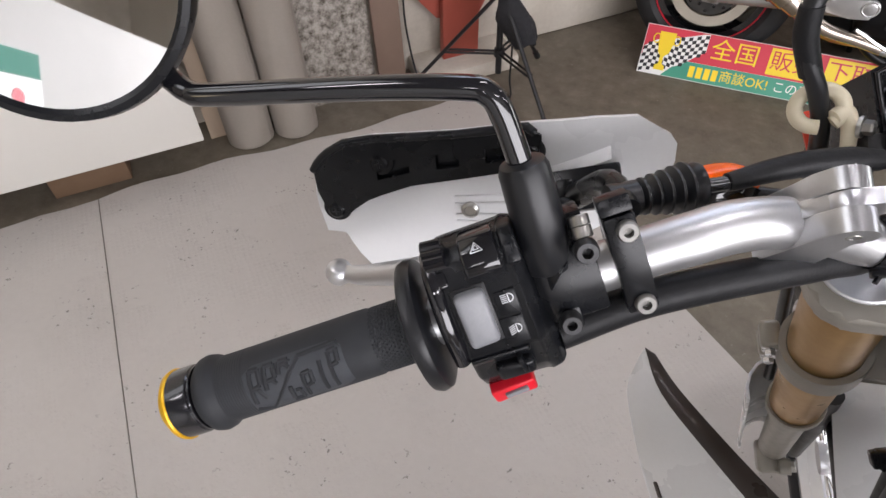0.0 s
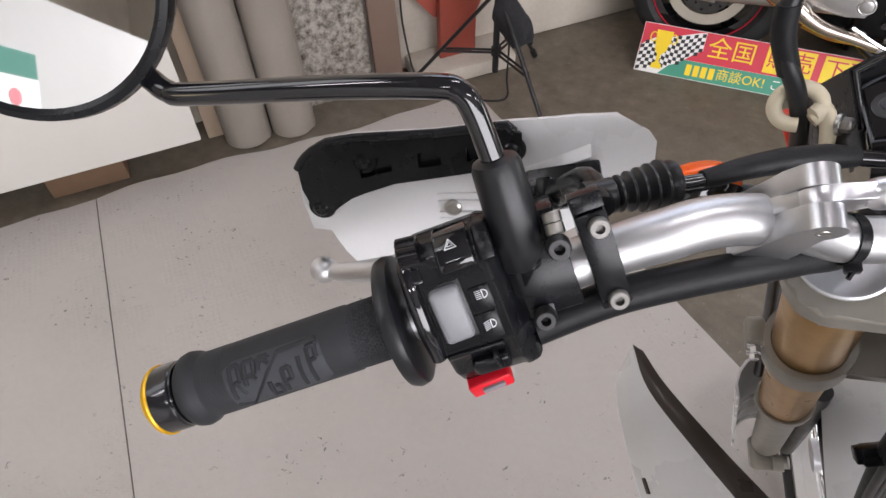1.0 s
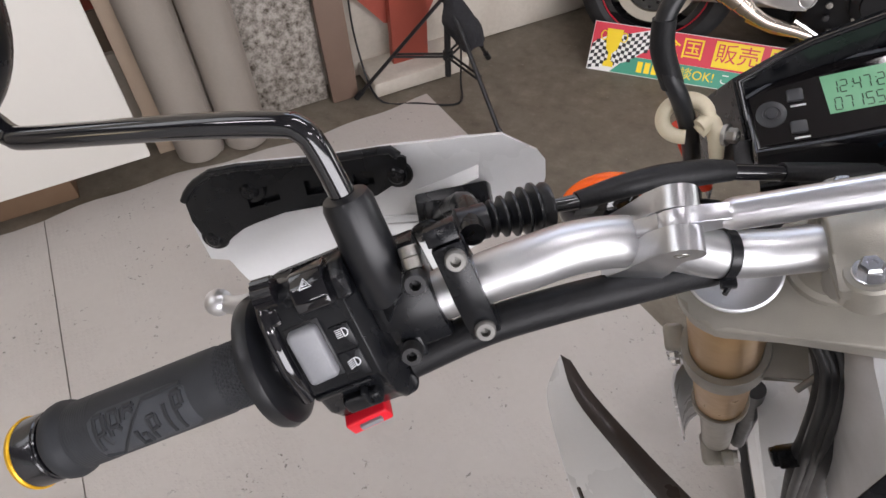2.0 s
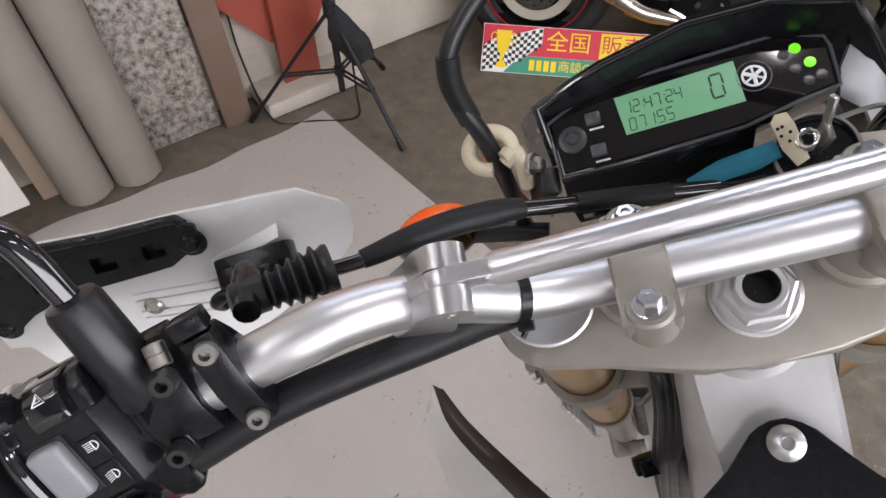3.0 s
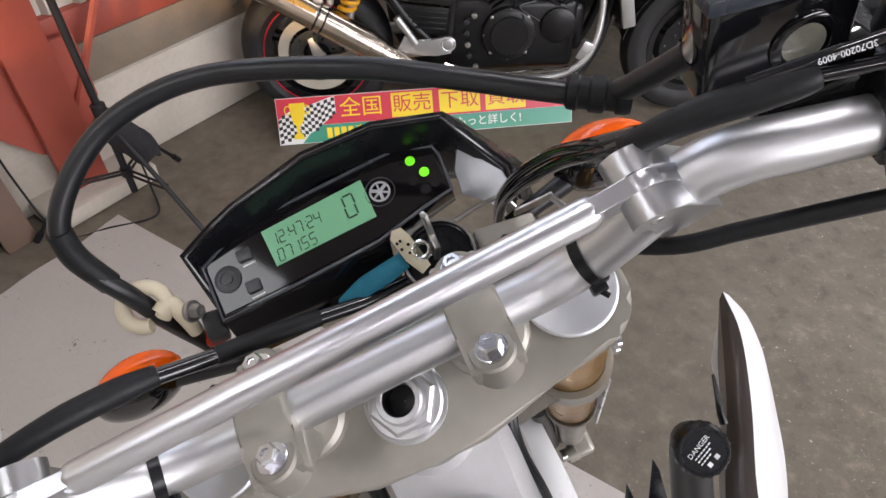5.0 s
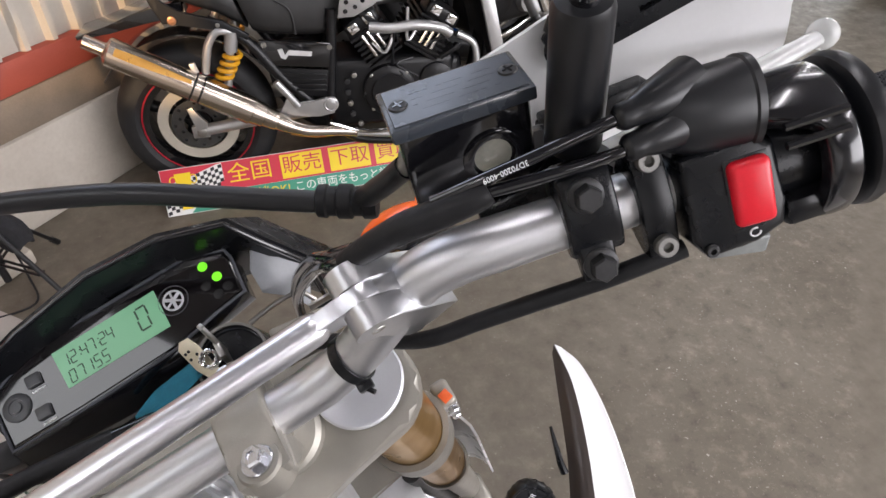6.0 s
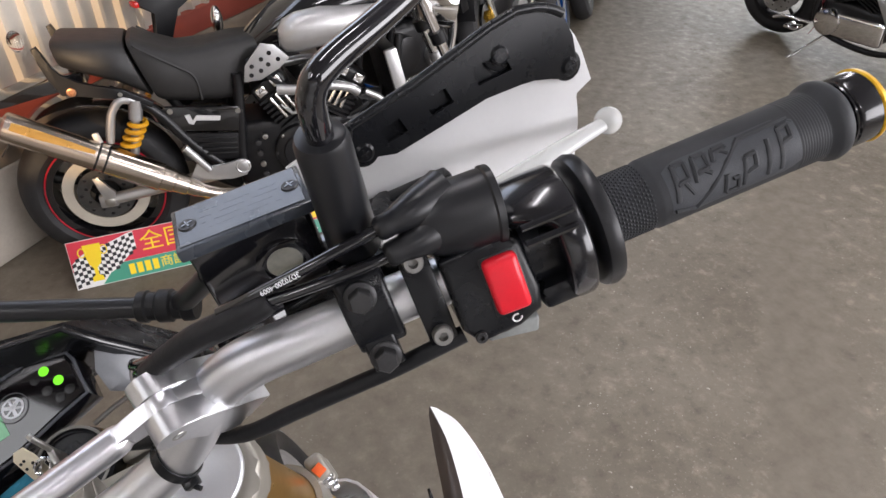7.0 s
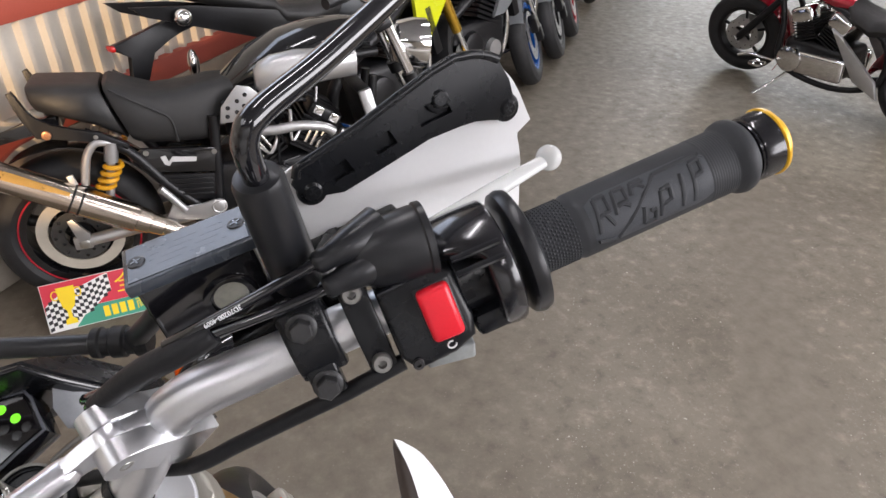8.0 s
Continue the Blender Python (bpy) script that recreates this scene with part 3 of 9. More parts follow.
def sign():
    bl, br = V((0.127, 2.170, 0.0)), V((1.190, 2.185, 0.0))
    up = V((-0.01, 0.082, 0.135)).normalized()
    wd, ht = (br - bl).length, 0.170
    m = basis(bl, br - bl, up) @ Matrix.Diagonal((1, 0.94, 1, 1))
    st = thing("advertising_board", "long red and green printed board with yellow lettering on the floor", "sign board", m)
    bm = blank()
    prism(bm, [(0, 0), (wd, 0), (wd, ht), (0, ht)], 0.006, None, 0.0006, 1)
    part("board", bm, S_WHITE, st)

    def flat(name, outline, material, z=0.0064, thick=0.0005, label=""):
        bm = blank()
        prism(bm, outline, thick, Matrix.Translation((0, 0, z)))
        return part(name, bm, material, st, label)

    e = 0.002
    flat("red_field", [(e, 0.065), (wd - e, 0.065), (wd - e, ht - e), (e, ht - e)], S_RED)
    flat("green_band", [(0.08, e), (wd - e, e), (wd - e, 0.0645), (0.135, 0.0645)], S_GREEN)
    # chequered flag corner: a waving field of small squares, and a golden cup
    bm = blank()
    n, sq = 0, 0.0125
    def wave(x, y):
        return x, y + 0.010 * math.sin(x * 38)
    for i in range(16):
        for j in range(14):
            x, y = 0.004 + i * sq, e + j * sq
            if y < 0.52 * x - 0.02 or y > 0.085 + 0.52 * x or (i + j) % 2 or y + sq > ht - 0.012 or x > 0.205:
                continue
            qs = [wave(x + dx, y + dy) for dx, dy in ((0, 0), (sq, 0), (sq, sq), (0, sq))]
            bm.faces.new([bm.verts.new((min(max(qx, e), wd), min(max(qy, e), ht - e), 0.0082)) for qx, qy in qs])
    part("chequer", bm, S_BLACK, st)
    flag = [wave(0.004 + k * 0.0201, max(e, 0.52 * (0.004 + k * 0.0201) - 0.012)) for k in range(11)]
    flag += [wave(0.205 - k * 0.0201, min(ht - 0.014, 0.088 + 0.52 * (0.205 - k * 0.0201))) for k in range(11)]
    flat("flag_field", [(x, min(max(y, e), ht - e)) for x, y in flag], S_WHITE, 0.0071)
    cup = [(0.052, 0.018), (0.088, 0.018), (0.086, 0.034), (0.076, 0.040), (0.076, 0.066), (0.090, 0.080), (0.098, 0.115), (0.100, 0.150), (0.046, 0.150), (0.048, 0.115), (0.054, 0.080), (0.064, 0.066), (0.064, 0.040), (0.054, 0.034)]
    flat("cup", cup, S_YELLOW, 0.0086)
    for sx in (0.040, 0.106):
        bm = blank()
        ring = [(sx + 0.011 * math.cos(t), 0.125 + 0.016 * math.sin(t), 0.0088) for t in [k * math.pi / 6 for k in range(13)]]
        tube(bm, ring, 0.0022, 6)
        part("cup_handle", bm, S_YELLOW, st)

    def put(text, x, y, size, material, squeeze=1.0, z=0.0072):
        part("lettering", words(text, size, Matrix.Translation((x, y, z)), 0.0004, squeeze), material, st)

    put("全国", 0.295, 0.117, 0.077, S_YELLOW)
    for x, t in ((0.476, "販売"), (0.648, "下取"), (0.816, "買取")):
        flat("yellow_plate", [(x - 0.074, 0.072), (x + 0.074, 0.072), (x + 0.074, 0.161), (x - 0.074, 0.161)], S_YELLOW, 0.0070)
        put(t, x, 0.117, 0.070, S_RED, 1.0, 0.0080)
    put("OK!", 0.975, 0.117, 0.090, S_YELLOW, 0.85)
    for k in range(4):
        flat("letter_bar", [(0.168 + k * 0.025, 0.014), (0.186 + k * 0.025, 0.014), (0.186 + k * 0.025, 0.052), (0.168 + k * 0.025, 0.052)], S_YELLOW, 0.0072)
    put("商談OK!", 0.345, 0.033, 0.044, S_YELLOW, 0.95)
    put("この車両をもっと詳しく!", 0.655, 0.034, 0.042, S_WHITE, 0.92)


sign()

# added fill lamp behind the camera, daylight from the far end, ceiling strip lamps
lamp_area("rear_fill", room(0.2, 6.3, 2.0), room(0.2, 1.2, 0.6), 6.4, 2.4, 285, (1.0, 0.975, 1.03))
lamp_area("far_daylight", room(13.5, 3.5, 2.2), room(4, 2.5, 0.6), 4.5, 2.0, 100, (1.0, 0.98, 1.01))
LAMP = glow("lamp_tube", (1.0, 0.958, 1.01), 23.0)
for k in range(5):
    for d in (1.6, 3.8):
        s = -3.2 + 3.0 * k
        lf = thing("ceiling_lamp", "white ceiling strip lamp", "ceiling lamp", None, "ceiling lamps")
        slab("lamp_body", s - 0.62, s + 0.62, d - 0.08, d + 0.08, 3.33, 3.39, BOARD_WHITE, lf)
        slab("lamp_tube", s - 0.6, s + 0.6, d - 0.05, d + 0.05, 3.295, 3.325, LAMP, lf)
# a translucent roof sheet lets in daylight above the mat
slab("roof_light", -4.4, -2.15, 0.15, 1.05, 3.385, 3.398, glow("roof_daylight", (0.95, 0.97, 1.02), 1.6), None, 0.0, "bright translucent roof light sheet", "roof light")

# corrugated glowing panel added high before the long wall, standing for a window
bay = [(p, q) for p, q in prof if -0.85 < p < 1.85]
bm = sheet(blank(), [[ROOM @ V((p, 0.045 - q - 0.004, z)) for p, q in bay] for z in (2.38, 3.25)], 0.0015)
solid("glow_panel", bm, glow("window_glow", (0.86, 0.94, 1.10), 1.25), "bright corrugated panel added high before the wall, standing for a window", "wall light", kind="structure", angle=20)

# white partition board behind, which shows in the round mirror, with a printed sheet on it
pb, pd = V((-0.2630, -1.8613, 0)), V((0.5, -0.8660, 0)).normalized()
PBM = basis(pb, pd, (0, 0, 1))
part_board = thing("partition_board", "white upright partition board with a printed sheet on it", "partition")
bm = prism(blank(), [(-1.1, 0.0), (1.6, 0.0), (1.6, 1.785), (-1.1, 1.785)], 0.03, PBM, 0.003)
part("board", bm, surface("grey_white_paint", (0.50, 0.495, 0.475), (0.46, 0.455, 0.435), 0.55, 0, 3, 90, 0.05), part_board)
for nm, x0, x1, z0, z1, mt in (("printed_sheet", -0.32, 0.003, 1.34, 1.585, S_WHITE), ("green_band", -0.32, 0.0, 1.501, 1.583, surface("poster_green", (0.004, 0.20, 0.135), (0.003, 0.17, 0.115), 0.6))):
    zz = 0.0 if nm == "printed_sheet" else -0.0015
    part(nm, prism(blank(), [(x0, z0), (x1, z0), (x1, z1), (x0, z1)], 0.001, PBM @ Matrix.Translation((0, 0, -0.002 + zz))), mt, part_board)
bm = prism(blank(), [(-0.111 + 0.028 * math.cos(t), 1.435 + 0.028 * math.sin(t)) for t in [2 * math.pi * k / 24 for k in range(24)]], 0.001, PBM @ Matrix.Translation((0, 0, -0.0035)))
part("red_disc", bm, S_RED, part_board)

# ---- the trail motorcycle whose handlebar fills the view ----
# its own axes: x along the bar to the rider's right, y ahead, z up along the steering stem; zero between the riser bolts
BU, BV, BW = V((0.93418, 0.16753, 0.31502)), V((-0.29102, 0.86858, 0.40110)), V((-0.20642, -0.46638, 0.86016))
BO = V((0.42751, 0.38952, 1.14616))
BIKE_BASE = V((0.62, 0.55, 0.0))
bike_m = Matrix(((BU.x, BV.x, BW.x, BIKE_BASE.x), (BU.y, BV.y, BW.y, BIKE_BASE.y), (BU.z, BV.z, BW.z, BIKE_BASE.z), (0, 0, 0, 1)))
bike = thing("trail_motorcycle", "white trail motorcycle with silver handlebar and gold forks, side stand down", "motorcycle", bike_m)
rel = BO - BIKE_BASE
BIKE_OFF = V((rel.dot(BU), rel.dot(BV), rel.dot(BW)))


def bp(name, bm, material, label="", angle=38):
    return part(name, bm, material, bike, label, angle, BIKE_OFF)


def sub(name, bm, material, parent, label="", angle=38):
    return part(name, bm, material, parent, label, angle)


def bolt(parent, p, axis, r=0.0055, h=0.005, material=STEEL, kind="hex", name="bolt", washer=True):
    """A bolt head with washer; hex: outside hexagon with a dished top; plain: flat top; socket: round head with a hexagon hole."""
    bm = blank()
    axis = V(axis).normalized()
    if washer:
        lathe(bm, V(p), axis, [(-0.001, r * 1.42), (0.0011, r * 1.42), (0.0014, r * 1.32)], 20)
    if kind == "plain":
        lathe(bm, V(p) + axis * 0.001, axis, [(0, r), (h * 0.86, r), (h, r * 0.86), (h, 0.0005)], 6)
    elif kind == "hex":
        lathe(bm, V(p) + axis * 0.001, axis, [(0, r), (h * 0.8, r), (h, r * 0.82), (h, r * 0.45), (h * 0.82, r * 0.40)], 6)
    else:
        lathe(bm, V(p) + axis * 0.001, axis, [(0, r), (h * 0.75, r), (h, r * 0.85), (h, r * 0.46)], 20, False)
        lathe(bm, V(p) + axis * 0.001, axis, [(h, r * 0.50), (h * 0.35, r * 0.46), (h * 0.3, r * 0.02)], 6, False)
    return sub(name, bm, material, parent, "", 30)


# handlebar: straight ends, a bend on each side, a level middle
BARP = [(-0.412, -0.0698, 0.0772), (-0.30, -0.0342, 0.0640), (-0.25, -0.0183, 0.0581), (-0.205, -0.0040, 0.0528), (-0.187, 0.0012, 0.0503), (-0.170, 0.0070, 0.0445), (-0.150, 0.0115, 0.0315), (-0.130, 0.0130, 0.0105), (-0.112, 0.0120, -0.0085), (-0.094, 0.0123, -0.0175), (-0.075, 0.0126, -0.0200), (-0.03, 0.0136, -0.0200),
        (0.03, 0.0150, -0.0200), (0.075, 0.0160, -0.0200), (0.090, 0.0166, -0.0182), (0.106, 0.0178, -0.0130), (0.122, 0.0192, 0.0020), (0.138, 0.0208, 0.0220), (0.152, 0.0214, 0.0340), (0.168, 0.0188, 0.0398), (0.187, 0.0138, 0.0418), (0.205, 0.0091, 0.0435), (0.25, -0.0027, 0.0483), (0.30, -0.0158, 0.0537), (0.440, -0.0525, 0.0688)]
bm = tube(blank(), BARP, [0.0111 if abs(x) > 0.19 or abs(x) < 0.08 else 0.0115 for x, y, z in BARP], 28, 5)
bp("handlebar", bm, ALU, "brushed silver aluminium bar with swept ends")
PIN = {-1: V((-0.1262, 0.0135, 0.0425)), 1: V((0.1262, 0.0235, 0.0425))}
along = (PIN[1] - PIN[-1]).normalized()
bm = tube(blank(), [PIN[-1] + along * k for k in (0.0165, 0.0190, 0.0215, 0.2310, 0.2335, 0.2360)], [0.0048, 0.0062, 0.0067, 0.0067, 0.0062, 0.0048], 22)
for s in (-1, 1):
    tongue = [(0.0089 * math.cos(radians(a)), 0.0089 * math.sin(radians(a))) for a in range(-120, 121, 12)] + [(-0.010, 0.0076), (-0.0200, 0.0060), (-0.0200, -0.0060), (-0.010, -0.0076)]
    prism(bm, tongue, 0.0070, basis(PIN[s] + V((0, 0.0035 * s, 0)), (s, 0.0396 * s, 0), (0, 0, 1)), 0.0006)
bp("crossbar", bm, ALU_BAR, "bright polished brace bar across the handlebar")

for s in (-1, 1):
    # clevis of the brace: two flat cheeks with round ends that run out into a saddle round the bend of the bar
    bm = blank()
    cheek = [(0.0094 * math.cos(radians(a)), 0.0094 * math.sin(radians(a))) for a in range(55, 266, 7)] + [(0.0015, -0.0160), (0.0055, -0.0290), (0.0095, -0.0385), (0.0160, -0.0420), (0.0172, -0.0375), (0.0225, -0.0380), (0.0350, -0.0290), (0.0300, -0.0215), (0.0200, -0.0095), (0.0120, 0.0030)]
    flat_on = basis(PIN[s], (s, 0, 0), (0, 0, 1))
    for y0, y1 in ((-0.0142, -0.0036), (0.0036, 0.0135)):
        z0 = -y1 if s > 0 else y0
        prism(bm, cheek, y1 - y0, flat_on @ Matrix.Translation((0, 0, z0)), 0.0006, 2)
    web = [(0.0075, 0.0050), (0.0240, -0.0075), (0.0290, -0.0160), (0.0200, -0.0230), (0.0085, -0.0180), (0.0060, -0.0110)]
    prism(bm, web, 0.0076, flat_on @ Matrix.Translation((0, 0, -0.0038)), 0.0003)
    c = bp("crossbar_clamp", bm, ALU_BRIGHT, "machined aluminium clevis of the brace bar", 32)
    bm = blank()
    lathe(bm, PIN[s] + V((0, -0.0141, 0)), (0, -1, 0), [(0, 0.0032), (0.0003, 0.0030), (0.0003, 0.0019), (-0.0015, 0.0017)], 16)
    sub("pivot_pin", bm, STEEL, c)
    # cable tie round the foot of the bend, with its lock and cut end below
    bm = blank()
    q = V((s * 0.1075, 0.0120 if s < 0 else 0.0176, -0.0115))
    k = V((s * 0.86, 0, 0.50))
    lathe(bm, q, k, [(-0.0026, 0.0117), (-0.0026, 0.0126), (0.0026, 0.0126), (0.0026, 0.0117)], 28, False)
    box(bm, q + V((-s * 0.001, -0.0125, -0.004)), (0.0075, 0.0065, 0.0065), None, 0.0009)
    tube(bm, [q + V((-s * 0.001, -0.0150, -0.004)), q + V((s * 0.0015, -0.0185, -0.0035))], 0.0014, 6)
    bp("cable_tie", bm, BLACK, "black plastic cable tie")
    # riser: round foot and split clamp, tipped forwards, with bosses for two bolts
    o = V((s * 0.052, 0.0142 + 0.0016 * s, -0.0200))
    tip = basis(o, (0, 0.917, -0.40), (0, 0.40, 0.917))
    bm = blank()
    lathe(bm, (s * 0.052, 0.0155, -0.0645), (0, 0, 1), [(0, 0.0240), (0.006, 0.0232), (0.0085, 0.0205), (0.030, 0.0190), (0.036, 0.0170)], 36)
    lower = [(-0.0290, -0.0004), (-0.0285, -0.0060), (-0.0180, -0.0110), (-0.0110, -0.0240), (0.0150, -0.0260), (0.0220, -0.0130), (0.0310, -0.0060), (0.0310, -0.0004)]
    prism(bm, lower, 0.0250, tip @ Matrix.Translation((0, 0, -0.0125)), 0.0025, 3)
    riser = bp("riser", bm, CAST, "grey cast bar riser")
    bm = blank()
    upper = [(0.0320, 0.0004), (0.0320, 0.0070), (0.0190, 0.0085), (0.0130, 0.0115), (0.0070, 0.0155), (0.0, 0.0165), (-0.0070, 0.0155), (-0.0130, 0.0115), (-0.0190, 0.0085), (-0.0300, 0.0070), (-0.0300, 0.0004)]
    prism(bm, upper, 0.0250, tip @ Matrix.Translation((0, 0, -0.0125)), 0.0020, 3)
    for m in (-0.0225, 0.0250):
        lathe(bm, tip @ V((m, -0.0065, 0)), (0, 0.40, 0.917), [(0, 0.0118), (0.0138, 0.0110), (0.0151, 0.0098)], 28)
    sub("riser_cap", bm, CAST, riser)
    for m in (-0.0225, 0.0250):
        bolt(riser, tip @ V((m, 0.0086, 0)), (0, 0.40, 0.917), 0.0052, 0.0060, ZINC)

# upper yoke
def yoke(z0, depth, material, name, back, lobe, label, dy=0.0):
    out = []
    half = [(0.0, back), (0.030, back + 0.0005), (0.075, back + 0.012)]
    arc = [(0.1 + lobe * math.cos(t), 0.012 + lobe * math.sin(t)) for t in [radians(a) for a in range(-75, 100, 10)]]
    front = [(0.075, 0.040), (0.03, 0.050), (0.0, 0.052)]
    right = half + arc + front
    out = right + [(-x, y) for x, y in right[-2:0:-1]]
    bm = blank()
    prism(bm, out, depth, Matrix.Translation((0, dy, z0)), 0.003, 3)
    return bp(name, bm, material, label, 30)


top_yoke = yoke(-0.090, 0.026, CAST, "upper_triple_clamp", -0.0345, 0.0305, "grey-gold cast upper fork clamp")
bm = blank()
lathe(bm, (0, 0, -0.0645), (0, 0, 1), [(0, 0.0218), (0.0025, 0.0218), (0.003, 0.0205)], 40)
washer = sub("stem_washer", bm, ALU_BRIGHT, top_yoke)
bm = blank()
lathe(bm, (0, 0, -0.062), (0, 0, 1), [(0, 0.0188), (0.001, 0.0198), (0.004, 0.0198), (0.005, 0.0188), (0.005, 0.011)], 40, False)
lathe(bm, (0, 0, -0.0572), (0, 0, 1), [(0, 0.0180), (0.0060, 0.0180), (0.0074, 0.0162), (0.0074, 0.0110)], 6, False)
lathe(bm, (0, 0, -0.0465), (0, 0, 1), [(-0.005, 0.0128), (0.0035, 0.0118), (0.0045, 0.0110), (0.0045, 0.0086), (0.0040, 0.0082)], 32, False)
sub("stem_nut", bm, ALU, top_yoke, "hollow aluminium stem nut", 30)
# shallow bore lined black: the shade of a deep hole put into colour
bm = blank()
lathe(bm, (0, 0, -0.0638), (0, 0, 1), [(0.0216, 0.0083), (0.0034, 0.0080), (0.0031, 0.0002)], 28, False)
sub("bore_shade", bm, RUBBER, top_yoke)
lower_yoke = yoke(-0.259, 0.030, CAST, "lower_triple_clamp", -0.022, 0.0320, "grey cast lower fork clamp", -0.0160)
for s in (-1, 1):
    def fork(z):
        return V((s * 0.1, 0.0235 + 0.12 * z, z))
    ax = (fork(-1) - fork(0)).normalized()
    bm = blank()
    lathe(bm, fork(-0.0605), -ax, [(0, 0.0252), (0.0022, 0.0252), (0.0030, 0.0242), (0.0030, 0.0228), (0.0026, 0.0218), (0.0028, 0.002)], 44)
    bp("fork_cap", bm, ALU_CAP, "polished aluminium fork cap")
    bm = blank()
    lathe(bm, fork(-0.092), ax, [(0, 0.0258), (0.215, 0.0265)], 36)
    bp("fork_tube", bm, GOLD, "gold anodised upper fork tube")
    bm = blank()
    lathe(bm, fork(-0.255), ax, [(0, 0.0258), (0.198, 0.0252)], 36)
    bp("fork_tube", bm, GOLD, "gold anodised fork tube below the clamp")
    bm = blank()
    lathe(bm, fork(-0.2275), ax, [(0, 0.0262), (-0.002, 0.0268), (-0.002, 0.0318), (0.003, 0.0325), (0.034, 0.0325), (0.036, 0.0268)], 40)
    sub("clamp_ring", bm, CAST, lower_yoke)
    bm = blank()
    lathe(bm, fork(-0.452), ax, [(0, 0.0254), (-0.001, 0.0258), (-0.001, 0.0282), (0.003, 0.0290), (0.014, 0.0290), (0.016, 0.0215), (0.40, 0.0205), (0.405, 0.018)], 36)
    leg = bp("fork_leg", bm, CAST, "grey lower fork leg")
    # split lug with two bolts on the outer side of the lower clamp
    bm = blank()
    for dz in (0.0, -0.0215):
        box(bm, fork(-0.236 + dz) + V((s * 0.0365, 0.010, 0.0)), (0.0150, 0.022, 0.0195), None, 0.004, 3)
    box(bm, fork(-0.247) + V((s * 0.030, 0.006, 0.0)), (0.012, 0.014, 0.040), None, 0.004, 3)
    sub("clamp_lug", bm, CAST, lower_yoke)
    if s > 0:
        bm = box(blank(), fork(-0.2262) + V((0.0372, 0.006, 0.0006)), (0.0085, 0.009, 0.0012), pose(0, 0, 0, 0, 8, 15), 0.0004)
        sub("paint_mark", bm, surface("orange_paint_mark", (0.80, 0.13, 0.02), (0.62, 0.09, 0.015), 0.5, 0, 200, 700), lower_yoke, "orange paint mark on the lug")
    for dz in (-0.236, -0.258):
        bolt(lower_yoke, fork(dz) + V((s * 0.0375, -0.001, 0.0)), (0, -1, 0.2), 0.0042, 0.005, ZINC)
    # axle foot with its bleed screw
    bm = blank()
    box(bm, fork(-0.835) + V((s * 0.004, -0.012, 0)), (0.040, 0.050, 0.070), None, 0.008, 3)
    lathe(bm, fork(-0.80) + V((-s * 0.02, -0.030, 0)), (s, 0, 0), [(0, 0.012), (0.014, 0.012), (0.016, 0.009)], 20)
    sub("axle_foot", bm, CAST, leg)
    bm = tube(blank(), [fork(-0.832) + V((-s * 0.030, -0.0250, 0.004)), fork(-0.836) + V((s * 0.001, -0.0255, 0.0))], 0.0095, 16)
    sub("bleed_screw", bm, STEEL, leg)
    if s < 0:
        bm = tube(blank(), [fork(-0.836) + V((s * 0.001, -0.0255, 0)), fork(-0.838) + V((s * 0.013, -0.0262, 0.0))], 0.0085, 14)
        sub("red_cap", bm, surface("dark_red_rubber", (0.16, 0.008, 0.014), (0.11, 0.006, 0.010), 0.45), leg, "small dark red rubber cap")
    bm = tube(blank(), [(s * 0.064, -0.024, -0.46), (s * 0.065, -0.048, -0.62), (s * 0.068, -0.078, -0.86)], [0.0105, 0.0115, 0.0115], 16)
    sub("hose_guard", bm, DARK_STEEL, leg)
    # white guard in front of the leg
    rows = [[fork(z) + V((s * (0.012 + 0.036 * math.cos(t)), 0.040 * math.sin(t) + 0.006, 0)) for t in [radians(a) for a in range(-10, 171, 20)]] for z in (-0.44, -0.52, -0.60, -0.70, -0.85)]
    bm = sheet(blank(), rows, 0.003)
    bp("fork_guard", bm, WHITE, "white plastic fork guard")

# front wheel with tyre, rim and spokes, and the mudguard above it
def fw(z):
    return V((0, 0.020 + 0.12 * z, z))


WC = fw(-0.905)
wheel = bp("front_wheel", lathe(blank(), WC - V((0.03, 0, 0)), (1, 0, 0), [(0, 0.02), (0, 0.026), (0.06, 0.026), (0.06, 0.02)], 24), ALU, "spoked front wheel")
bm = blank()
ring = [(0.052 * math.cos(t), 0.30 + 0.036 * math.sin(t)) for t in [2 * math.pi * k / 16 for k in range(16)]]
lathe(bm, WC, (1, 0, 0), [(x, r - 0.02) for x, r in ring] + [(ring[0][0], ring[0][1] - 0.02)], 56, False)
sub("tyre", bm, RUBBER, wheel)
bm = lathe(blank(), WC, (1, 0, 0), [(-0.035, 0.245), (-0.038, 0.262), (-0.030, 0.262), (-0.020, 0.238), (0.020, 0.238), (0.030, 0.262), (0.038, 0.262), (0.035, 0.245), (0.0, 0.230), (-0.035, 0.245)], 56, False)
sub("rim", bm, ALU, wheel)
for k in range(18):
    t = 2 * math.pi * k / 18
    o = WC + V((0.02 * (-1) ** k, 0, 0))
    bm = tube(blank(), [o + V((0, math.cos(t + 0.25) * 0.028, math.sin(t + 0.25) * 0.028)), WC + V((0, math.cos(t) * 0.236, math.sin(t) * 0.236))], 0.0016, 6)
    sub("spoke", bm, CHROME, wheel)
rows = []
